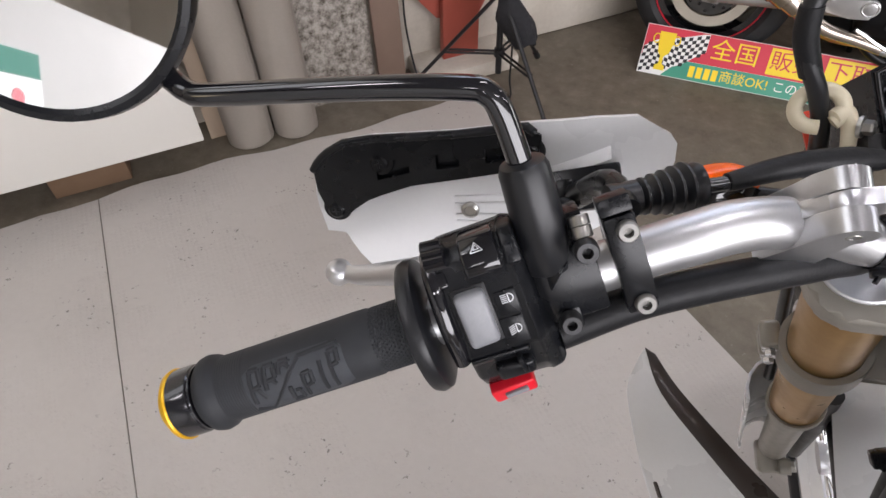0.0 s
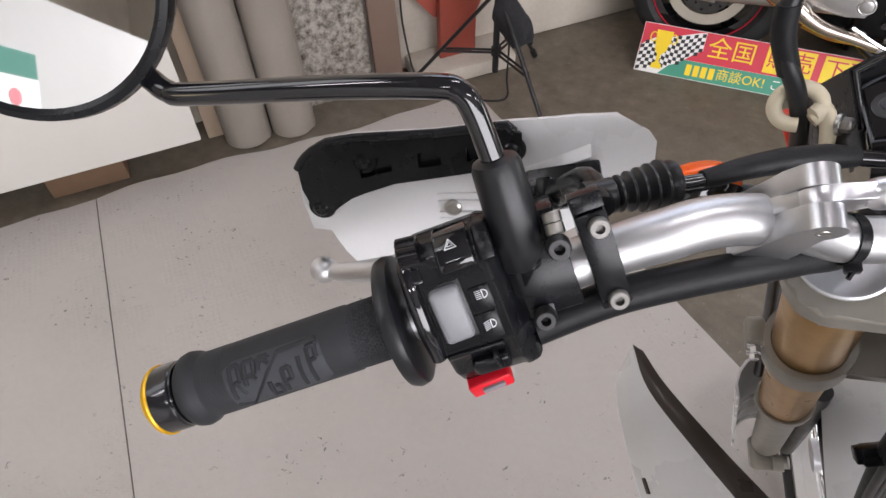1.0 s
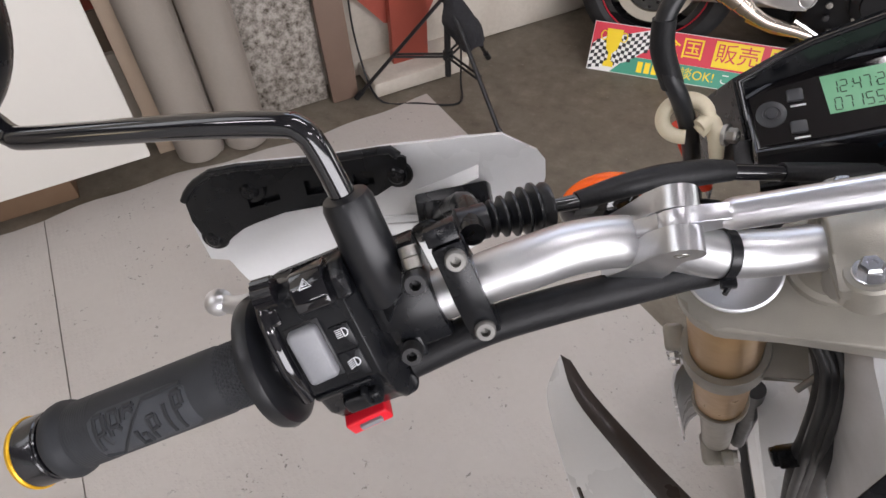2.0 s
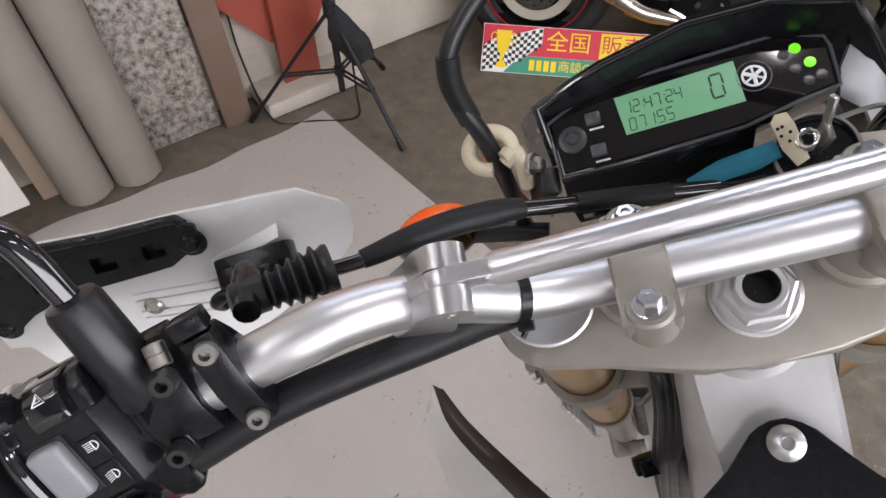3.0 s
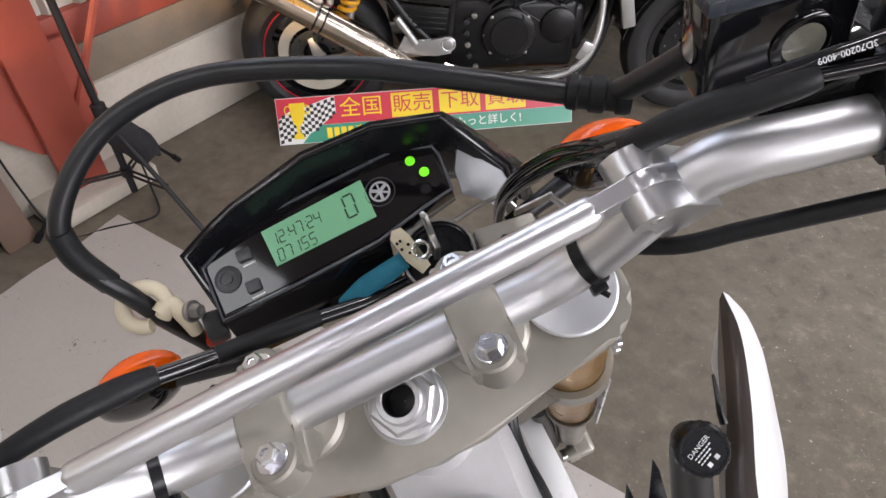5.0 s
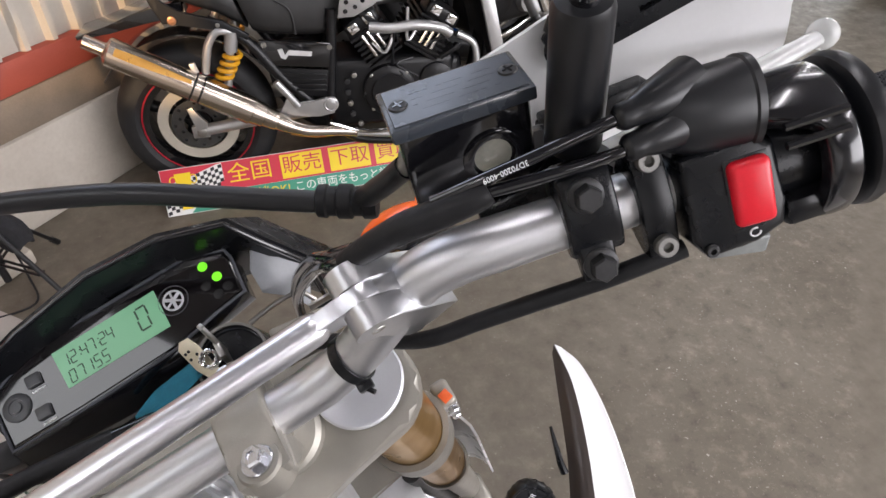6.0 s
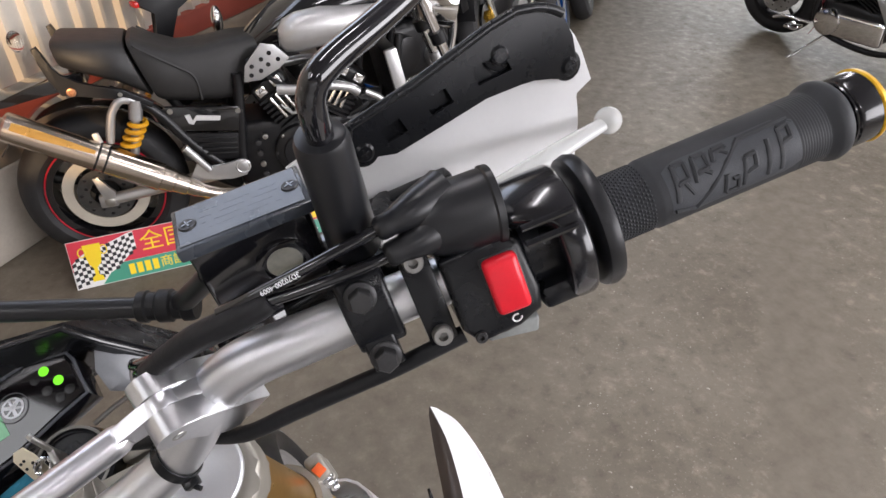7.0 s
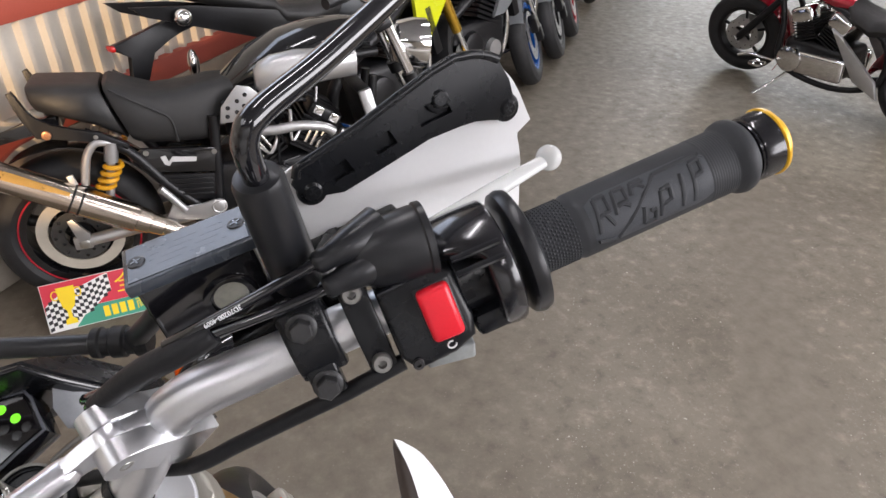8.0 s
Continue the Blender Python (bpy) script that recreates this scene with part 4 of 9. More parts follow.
for i in range(15):
    t = i / 14
    y = -0.36 + 0.50 * t
    z = -0.47 - 0.34 * (t - 0.75) ** 2
    wd = 0.040 + 0.022 * math.sin(t * math.pi)
    rows.append([V((wd * a, y, z - 0.030 * a * a)) for a in (-1, -0.7, -0.35, 0, 0.35, 0.7, 1)])
bm = sheet(blank(), rows, 0.003)
bp("front_mudguard", bm, WHITE, "white plastic front mudguard")

# frame head and black tank bracket
bm = blank()
lathe(bm, (0, -0.006, -0.100), (0, -0.10, -1), [(0, 0.030), (0.012, 0.034), (0.03, 0.036), (0.14, 0.036)], 36)
head = bp("frame_head", bm, FRAME, "silver cast frame head")
bm = blank()
rows = []
for y, z, wd in ((-0.014, -0.108, 0.0320), (-0.034, -0.1120, 0.0335), (-0.060, -0.1160, 0.0320), (-0.085, -0.1210, 0.0305), (-0.115, -0.1300, 0.0310), (-0.16, -0.150, 0.038), (-0.24, -0.20, 0.06)):
    rows.append([V((x * wd / 0.032, y - 0.006 * (1 - min(1, abs(x) / 0.03)), z - dz)) for x, dz in ((-0.0405, 0.13), (-0.0390, 0.06), (-0.0365, 0.026), (-0.0330, 0.008), (-0.029, 0.001), (-0.016, 0.0), (0, 0), (0.016, 0.0), (0.029, 0.001), (0.0325, 0.006), (0.0345, 0.022), (0.036, 0.06), (0.038, 0.13))])
bm = sheet(blank(), rows, 0.005)
sub("frame_casting", bm, FRAME, head)
bm = tube(blank(), [(-0.030, -0.060, -0.1135), (0.0, -0.067, -0.1130), (0.030, -0.059, -0.1135)], 0.0008, 6, 4)
sub("weld_line", bm, STEEL, head)
bm = blank()
for s in (-1, 1):
    tube(bm, [(s * 0.042, -0.13, -0.24), (s * 0.075, -0.20, -0.30), (s * 0.11, -0.30, -0.37)], [0.018, 0.021, 0.025], 14, 5)
sub("frame_spar", bm, FRAME, head)
bm = blank()
prism(bm, [(-0.0150, -0.0665), (-0.0100, -0.0635), (-0.0040, -0.0612), (0.0040, -0.0610), (0.0105, -0.0640), (0.0165, -0.0685), (0.0373, -0.0948), (0.085, -0.128), (0.085, -0.20), (-0.085, -0.20), (-0.085, -0.125), (-0.0303, -0.0829)], 0.004, Matrix.Translation((0, 0.0, -0.1005)), 0.001)
bracket = bp("tank_bracket", bm, BLACK, "black tank bracket plate with a silver bolt")
bm = lathe(blank(), (0.0005, -0.073, -0.096), (0, 0, 1), [(0, 0.0092), (0.0012, 0.0092), (0.003, 0.0070), (0.0045, 0.0048), (0.0048, 0.0034), (0.003, 0.0026), (0.003, 0.0003)], 28)
sub("bracket_bolt", bm, ALU_BRIGHT, bracket)
rows = [[V((x, -0.120 - 0.02 * i - 0.030 * abs(x / 0.13) ** 2, -0.098 + 0.010 * math.sin(i / 5 * math.pi) - 0.55 * x * x - 0.010 * i)) for x in [-0.13 + 0.0325 * k for k in range(9)]] for i in range(7)]
bm = sheet(blank(), rows, 0.004)
bp("tank_cover", bm, BLACK, "matt black fuel tank front edge")
random.seed(5)
for k in range(6):
    dx, dy = 0.0042 * (k % 3), 0.0050 * (k // 3)
    j = [random.uniform(-0.0015, 0.0015) for q in range(4)]
    bm = tube(blank(), [(-0.070 + dx, 0.020 - dy, -0.130), (-0.053 + dx + j[0], -0.018 - dy, -0.135), (-0.0510 + dx + j[1], -0.040 - dy, -0.150), (-0.0570 + dx + j[2], -0.066 - dy, -0.195), (-0.0600 + dx + j[3], -0.084 - dy, -0.235), (-0.062 + dx, -0.115 - dy, -0.32), (-0.060 + dx, -0.15, -0.42)], 0.0040, 10, 6)
    bp("cable_loom", bm, RUBBER, "black wiring and cables beside the frame")
bm = tube(blank(), [(-0.060, 0.0, -0.132), (-0.0475, -0.022, -0.142), (-0.0480, -0.046, -0.168), (-0.0545, -0.072, -0.212), (-0.0575, -0.086, -0.245), (-0.058, -0.118, -0.33), (-0.056, -0.155, -0.43)], [0.008, 0.0095, 0.0100, 0.0095, 0.0100, 0.010, 0.010], 16, 6, flat=0.8)
bp("loom_sleeve", bm, WRAP, "black taped wiring sleeve beside the frame")
bm = tube(blank(), [(-0.050, 0.0, -0.150), (-0.0455, -0.030, -0.160), (-0.0455, -0.055, -0.190), (-0.0455, -0.078, -0.225), (-0.0460, -0.095, -0.262), (-0.046, -0.125, -0.34), (-0.046, -0.160, -0.44)], 0.0095, 16, 6)
bp("loom_sleeve", bm, RUBBER, "black taped wiring sleeve beside the frame")
bm = box(blank(), (-0.0630, -0.084, -0.238), (0.026, 0.014, 0.014), pose(0, 0, 0, 20, 0, 8), 0.002)
box(bm, (-0.0750, -0.085, -0.238), (0.010, 0.012, 0.012), pose(0, 0, 0, 20, 0, 8), 0.002)
bp("loom_connector", bm, BLACK, "black wiring connector on the loom")
bm = tube(blank(), [(-0.048, -0.030, -0.150), (-0.058, -0.038, -0.158), (-0.066, -0.043, -0.162)], 0.0022, 8)
bp("tie_end", bm, BOLT, "grey cut end of a cable tie")
for k in range(2):
    bm = tube(blank(), [(0.070 + 0.004 * k, 0.02, -0.125), (0.046 + 0.003 * k, -0.020, -0.125), (0.0400 + 0.002 * k, -0.045, -0.140), (0.0400 + 0.003 * k, -0.075, -0.170), (0.042, -0.12, -0.25), (0.045, -0.15, -0.36)], 0.0024, 8, 6)
    bp("cable_loom", bm, RUBBER, "black wiring and cables beside the frame")

# ---- grips, switches, levers, mirrors, hand guards ----
def axis_at(s):
    """The direction of the bar under a grip, outwards, and the place 0.30 m out."""
    if s > 0:
        return V((0.9622, -0.2521, 0.1034)).normalized(), V((0.30, -0.0158, 0.0537))
    return V((-0.9470, -0.3011, 0.1117)).normalized(), V((-0.30, -0.0342, 0.0640))


def grip(s):
    d, p = axis_at(s)
    a, f0, k = (-0.004, 0.1025, 0.977) if s < 0 else (0.014, 0.1300, 1.005)
    bm = blank()
    kn = 0.0 if s < 0 else 0.0035
    prof = [(a + 0.008, 0.0130), (a + 0.010, 0.0152), (a + 0.0270 + kn, 0.0152), (a + 0.0290 + kn, 0.0160), (a + 0.0340, 0.0161), (f0 - 0.018, 0.0161)]
    t = f0 - 0.017
    while t < f0 - 0.004:
        prof += [(t, 0.0161), (t + 0.0003, 0.01622), (t + 0.0007, 0.01622), (t + 0.0009, 0.0161)]
        t += 0.0013
    prof += [(f0 - 0.002, 0.0164), (f0 + 0.0005, 0.0181), (f0 + 0.0035, 0.0188), (f0 + 0.0065, 0.0182), (f0 + 0.0085, 0.0162), (f0 + 0.0085, 0.011)]
    lathe(bm, p, d, [(x, r * k) for x, r in prof], 40)
    g = bp("grip", bm, GRIP, "black rubber grip with ribbed ends and raised panel")
    up = V((0, -0.62, 0.78)) if s < 0 else V((0, -0.52, 0.85))
    up = (up - d * up.dot(d)).normalized()
    side = d.cross(up)

    def wrap(x, y, r):
        th = y / 0.0162
        return p + d * x + (up * math.cos(th) + side * math.sin(th)) * r * k
    # knurled collar next to the flange
    bm = blank()
    for i in range(11 if s < 0 else 13):
        for j in range(44):
            th = 2 * math.pi * (j + 0.5 * (i % 2)) / 44
            way = up * math.cos(th) + side * math.sin(th)
            c = p + d * (a + 0.0112 + 0.00148 * i) + way * 0.0152 * k
            m = basis(c, d, d.cross(way))
            vs = [bm.verts.new(m @ V(q)) for q in ((-0.0007, 0, 0), (0, -0.0010, 0), (0.0007, 0, 0), (0, 0.0010, 0))]
            tip = bm.verts.new(c + way * 0.0006)
            for q in range(4):
                bm.faces.new((vs[q], vs[(q + 1) % 4], tip))
    tagged(sub("knurling", bm, GRIP, g), kind="stuff")
    # raised panel on the side that faces up; its mark is drawn as plain strokes in two rows beside a slash
    x0, x1, hh = a + (0.0400 if s < 0 else 0.0365), f0 - 0.0175, 0.0132
    rows = []
    for i in range(17):
        u = i / 16
        cut = 0.0035 * (1 if i in (0, 16) else 0.35 if i in (1, 15) else 0)
        rows.append([wrap(x0 + (x1 - x0) * u, (hh - cut) * (-1 + 2 * j / 10), 0.01615 + (0.0005 if 0 < j < 10 and 0 < i < 16 else 0.0)) for j in range(11)])
    sub("raised_panel", sheet(blank(), rows), GRIP_LIGHT, g, "grey rubber panel with moulded mark")
    bm = blank()
    L = x1 - x0

    def at(u, v):
        """u along the panel as it is read, v up it, both 0 to 1."""
        return (x0 + L * u, hh * (2 * v - 1) * -1) if s > 0 else (x1 - L * u, hh * (2 * v - 1))

    def stroke(pts, wdt=0.0013):
        for q, r in zip(pts, pts[1:]):
            n = 3
            tube(bm, [wrap(q[0] + (r[0] - q[0]) * i / n, q[1] + (r[1] - q[1]) * i / n, 0.01660) for i in range(n + 1)], wdt, 6, flat=0.6)
    stroke([at(0.02, 0.16), at(0.17, 0.08), at(0.58, 0.90), at(0.97, 0.94)], 0.0012)
    for i in range(3):
        u, b = 0.05 + 0.155 * i, 0.30 + 0.20 * i
        stroke([at(u, b), at(u + 0.03, 0.90), at(u + 0.12, 0.90), at(u + 0.115, max(b + 0.16, 0.62)), at(u + 0.02, max(b + 0.14, 0.58))])
        stroke([at(u + 0.07, max(b + 0.15, 0.6)), at(u + 0.12, b + 0.06)], 0.0011)
    for i in range(4):
        u, t1 = 0.40 + 0.145 * i, 0.44 + 0.11 * i
        stroke([at(u + 0.02, t1), at(u, 0.14), at(u + 0.10, 0.14), at(u + 0.105, 0.34), at(u + 0.06, 0.34)] if i == 0 else [at(u, 0.14), at(u + 0.03, t1 + 0.04), at(u + 0.11, t1 + 0.06), at(u + 0.10, t1 - 0.16), at(u + 0.02, t1 - 0.20)] if i != 2 else [at(u + 0.04, 0.14), at(u + 0.075, t1 + 0.06)])
    sub("moulded_mark", bm, GRIP, g)
    # end weight with a yellow rim
    bm = lathe(blank(), p, d, [(f0 + 0.0095, 0.010), (f0 + 0.010, 0.0158), (f0 + 0.0108, 0.0160), (f0 + 0.0114, 0.0154), (f0 + 0.0120, 0.0162), (f0 + 0.0135, 0.0166), (f0 + 0.0220, 0.0166), (f0 + 0.0230, 0.0150)], 40)
    e = bp("bar_end_weight", bm, PAINT_BLACK, "black turned bar end with a yellow rim")
    bm = lathe(blank(), p, d, [(f0 + 0.0222, 0.0168), (f0 + 0.0229, 0.0174), (f0 + 0.0246, 0.0170), (f0 + 0.0285, 0.0125), (f0 + 0.029, 0.002)], 40)
    sub("end_rim", bm, YELLOW, e)
    # flange
    bm = lathe(blank(), p, d, [(a - 0.001, 0.012), (a - 0.001, 0.0270), (a + 0.0005, 0.0298), (a + 0.004, 0.0308), (a + 0.0070, 0.0298), (a + 0.0085, 0.0260), (a + 0.0085, 0.014)], 44)
    sub("grip_flange", bm, RUBBER, g)
    return g


grip(-1)
grip(1)

# left switch block, in its own axes: x along the bar to the middle, y away from the rider, z out of the switch face
dL = axis_at(-1)[0]
X = -dL
Z = V((0, -0.65, 0.76))
Z = (Z - X * Z.dot(X)).normalized()
Y = Z.cross(X)


def onbar(s, t):
    d, p = axis_at(s)
    return p + d * t


cL = onbar(-1, -0.040)
SWM = Matrix(((X.x, Y.x, Z.x, cL.x), (X.y, Y.y, Z.y, cL.y), (X.z, Y.z, Z.z, cL.z), (0, 0, 0, 1)))


def insw(bm):
    bmesh.ops.transform(bm, matrix=SWM, verts=bm.verts)
    return bm


def barrel(bm, sections, bevel=0.0012, seg=2):
    """A skin over closed outlines (y, z), each at its x, with ends and rounded edges."""
    rings = [[bm.verts.new((x, y, z)) for y, z in out] for x, out in sections]
    n = len(rings[0])
    fs = []
    for a, b in zip(rings, rings[1:]):
        for k in range(n):
            fs.append(bm.faces.new((a[k], a[(k + 1) % n], b[(k + 1) % n], b[k])))
    fs += [bm.faces.new(rings[0][::-1]), bm.faces.new(rings[-1])]
    bmesh.ops.recalc_face_normals(bm, faces=fs)
    es = [e for e in {e for f in fs for e in f.edges} if len(e.link_faces) == 2 and e.calc_face_angle(0.0) > 0.35]
    bmesh.ops.bevel(bm, geom=es, offset=bevel, segments=seg, affect="EDGES", profile=0.5, clamp_overlap=True)
    return bm


SIDE = [(0.0365, 0.002), (0.0352, 0.0125), (0.0300, 0.0180), (0.0200, 0.0203), (-0.0135, 0.0203), (-0.0180, 0.0165), (-0.0290, 0.0120), (-0.0375, 0.0030), (-0.0360, -0.0120), (-0.0200, -0.0220), (0.0200, -0.0220), (0.0345, -0.0100)]
bm = barrel(blank(), [(-0.0250, [(y * 0.94, z * 0.93) for y, z in SIDE]), (-0.0232, SIDE), (0.0052, SIDE), (0.0072, [(y * 1.02, z + 0.0010 if z > 0 else z) for y, z in SIDE]), (0.0128, [(y * 0.98 - 0.001, z - 0.0085 if z > 0.01 else z) for y, z in SIDE]), (0.0150, [(y * 0.86 - 0.002, z - 0.0100 if z > 0.01 else z * 0.9) for y, z in SIDE])])
switch = bp("switch_block", insw(bm), BLACK, "black left switch block with grey dip switch")
bm = box(blank(), (-0.0138, 0.0053, 0.0198), (0.0152, 0.0272, 0.0022), None, 0.0006)
sub("switch_well", insw(bm), RUBBER, switch)
bm = box(blank(), (-0.0138, 0.0053, 0.0222), (0.0130, 0.0245, 0.0078), pose(0, 0, 0, 0, 7, 0), 0.0024, 3)
sub("dip_switch", insw(bm), GREY_BTN, switch, "grey rocker switch")
bm = box(blank(), (0.0000, 0.0072, 0.0206), (0.0088, 0.0110, 0.0014), None, 0.0005)
box(bm, (-0.0012, -0.0058, 0.0203), (0.0100, 0.0125, 0.0014), None, 0.0005)
sub("icon_plate", insw(bm), BLACK, switch)


def lampicon(x0, y, slope):
    """A lamp with its beam: level lines for full beam, slanting lines for dipped beam."""
    bm = blank()
    pts = [(0.0021 * math.cos(t) + 0.0006, 0.0019 * math.sin(t)) for t in [radians(a) for a in range(-90, 91, 20)]]
    pts = pts + [pts[0]]
    tube(bm, [(x + x0, q + y, 0.0216) for x, q in pts], 0.00026, 6)
    for k in range(5):
        q = y - 0.0017 + 0.00085 * k
        tube(bm, [(x0 - 0.0025, q - slope, 0.0216), (x0, q, 0.0216)], 0.0002, 5)
    return insw(bm)


sub("lamp_icon", lampicon(0.0004, 0.0092, 0.0), MARK_WHITE, switch)
sub("lamp_icon", lampicon(-0.0006, -0.0048, 0.0008), MARK_WHITE, switch)
bm = barrel(blank(), [(x, [(0.0378, 0.006), (0.0374, 0.0150), (0.0330, 0.0206), (0.0265, 0.0230), (0.0225, 0.0226), (0.0212, 0.0190), (0.0240, 0.008)]) for x in (-0.0115, 0.0035)], 0.0011, 3)
hz = sub("hazard_switch", insw(bm), GLOSS, switch, "gloss black hazard switch")
bm = tube(blank(), [(-0.0068, 0.0322, 0.0214), (-0.0018, 0.0322, 0.0214), (-0.0043, 0.0353, 0.0188), (-0.0068, 0.0322, 0.0214)], 0.0003, 5)
tube(bm, [(-0.0055, 0.0330, 0.0208), (-0.0031, 0.0330, 0.0208), (-0.0043, 0.0345, 0.0196), (-0.0055, 0.0330, 0.0208)], 0.00022, 5)
sub("hazard_mark", insw(bm), MARK_WHITE, hz)
bm = barrel(blank(), [(x, [(0.0372, 0.004), (0.0366, 0.0138), (0.0312, 0.0196), (0.0220, 0.0216), (0.0200, 0.012)]) for x in (0.0050, 0.0118)], 0.0015, 3)
sub("switch_rib", insw(bm), BLACK, switch)
wc = V((-0.0222, 0.0345, 0.0150))
bm = lathe(blank(), wc, (1, -0.10, 0), [(-0.0046, 0.0046), (-0.0042, 0.0057), (0.0042, 0.0057), (0.0046, 0.0046)], 32)
for n, q in enumerate(bm.verts):
    w = q.co - wc
    w.x = 0
    q.co += w.normalized() * (0.0008 if n % 2 else 0.0)
sub("adjuster_wheel", insw(bm), GLOSS, switch, "", 20)
bm = tube(blank(), [(-0.0258, 0.0330, 0.009), (-0.0262, 0.0265, 0.0165), (-0.0266, 0.0140, 0.0205), (-0.0270, 0.0, 0.0205), (-0.0272, -0.0150, 0.0165)], 0.0038, 12, 6)
sub("choke_ring", insw(bm), GLOSS, switch)
bm = box(blank(), (-0.0235, 0.0240, 0.0178), (0.0072, 0.0078, 0.0052), pose(0, 0, 0, -25, 0, 0), 0.0014, 3)
sub("adjuster_neck", insw(bm), GLOSS, switch)
bm = barrel(blank(), [(x, [(-0.0142, 0.0205), (-0.0152, 0.0212), (-0.0178, 0.0188), (-0.0185, 0.0150), (-0.0140, 0.0160)]) for x in (-0.0235, -0.012, 0.0020)], 0.0006)
sub("lower_lip", insw(bm), BLACK, switch)
bm = box(blank(), (-0.0068, -0.0252, 0.0148), (0.0170, 0.0088, 0.0070), pose(0, 0, 0, 24, 0, 0), 0.0022, 3)
box(bm, (-0.0030, -0.0222, 0.0192), (0.0024, 0.0095, 0.0056), pose(0, 0, 0, 24, 0, 6), 0.0008)
sub("indicator_slider", insw(bm), BLACK, switch, "black indicator slider with a thumb tab")
bm = box(blank(), (-0.0128, -0.0400, 0.0025), (0.0205, 0.0088, 0.0100), pose(0, 0, 0, 28, 0, 5), 0.0013, 3)
horn = sub("horn_button", insw(bm), RED_BTN, switch, "red horn button with grey bar")
bm = box(blank(), (-0.0115, -0.0420, 0.0076), (0.0108, 0.0030, 0.0022), pose(0, 0, 0, 28, 0, 5), 0.0004)
sub("button_bar", insw(bm), GREY_BTN, horn)

# left: guard clamp with its pad, clutch perch with mirror mount
CLAMP = [(-0.0208, 0.0035), (-0.0205, 0.0105), (-0.0120, 0.0135), (0.0, 0.0160), (0.0110, 0.0158), (0.0250, 0.0160), (0.0250, 0.0040), (0.0160, -0.0040), (0.0, -0.0150), (-0.0125, -0.0115)]
bm = barrel(blank(), [(0.0460, CLAMP), (0.0588, CLAMP)], 0.0009)
barrel(bm, [(x, [(0.0260, 0.0160), (0.0330, 0.0148), (0.0330, 0.0060), (0.0260, 0.0060)]) for x in (0.0456, 0.0588)], 0.0006)
gl = bp("guard_clamp", insw(bm), BLACK, "black hand guard clamp with socket bolts", 30)
for x, y, z in ((0.0540, 0.0188, 0.0155), (0.0530, -0.0160, 0.0110)):
    bolt(gl, SWM @ V((x, y, z)), Z, 0.0045, 0.0042, BOLT, "socket", "bolt", False)
PERCH = [(-0.0160, 0.0030), (-0.0140, 0.0115), (0.0, 0.0155), (0.0150, 0.0145), (0.0310, 0.0085), (0.0310, -0.0060), (0.0, -0.0155), (-0.0135, -0.0110)]
bm = barrel(blank(), [(0.0125, [(y * 0.9, z * 0.8) for y, z in PERCH]), (0.0160, PERCH), (0.0395, PERCH)], 0.0012)
barrel(bm, [(x, [(-0.0185, 0.0035), (-0.0185, 0.0120), (-0.0080, 0.0135), (-0.0060, 0.0020)]) for x in (0.0160, 0.0270)], 0.0012)
perch = bp("clutch_perch", insw(bm), BLACK, "black cast clutch lever perch", 30)
bm = tube(blank(), [SWM @ V((0.0250, 0.0060, 0.0080)), V((-0.2420, -0.0120, 0.0680))], [0.0105, 0.0088], 18)
sub("mirror_socket", bm, BLACK, perch)
bm = lathe(blank(), SWM @ V((0.0378, 0.0300, 0.0130)), SWM.to_3x3() @ V((-0.06, -0.93, 0.36)), [(0, 0.0036), (0.0005, 0.0041), (0.0042, 0.0041), (0.0045, 0.0035), (0.0048, 0.0041), (0.0090, 0.0041), (0.0094, 0.0036)], 24)
sub("perch_spacer", bm, STEEL, perch, "bright steel spacer")
bolt(perch, SWM @ V((0.0365, 0.0175, 0.0168)), Z, 0.0050, 0.0068, DARK_STEEL, "socket", "bolt", False)
bolt(perch, SWM @ V((0.0216, -0.0125, 0.0130)), Z, 0.0047, 0.0064, DARK_STEEL, "socket", "bolt", False)


def lever(s, pts, radii, tip, label, material):
    bm = tube(blank(), pts, radii, 14, 5, flat=0.62)
    lv = bp("clutch_lever" if s < 0 else "brake_lever", bm, material, label)
    bm = ball(blank(), tip, 0.0085, 20)
    sub("lever_ball", bm, material, lv)


lever(-1, [(-0.240, 0.0060, 0.050), (-0.275, 0.0020, 0.042), (-0.3154, 0.0011, 0.0280), (-0.3411, 0.0040, 0.0160), (-0.3698, 0.0075, 0.0030), (-0.383, 0.0105, -0.001)], [0.0100, 0.0098, 0.0088, 0.0072, 0.0060, 0.0052], (-0.3885, 0.0118, -0.0025), "silver clutch lever with ball end", ALU)
lever(1, [(0.240, 0.020, 0.046), (0.27, 0.022, 0.036), (0.32, 0.027, 0.018), (0.36, 0.031, 0.003), (0.398, 0.0345, -0.012)], [0.0075, 0.0070, 0.0062, 0.0054, 0.0046], (0.4065, 0.0360, -0.0170), "pale translucent brake lever with ball end", CLEAR_LEVER)


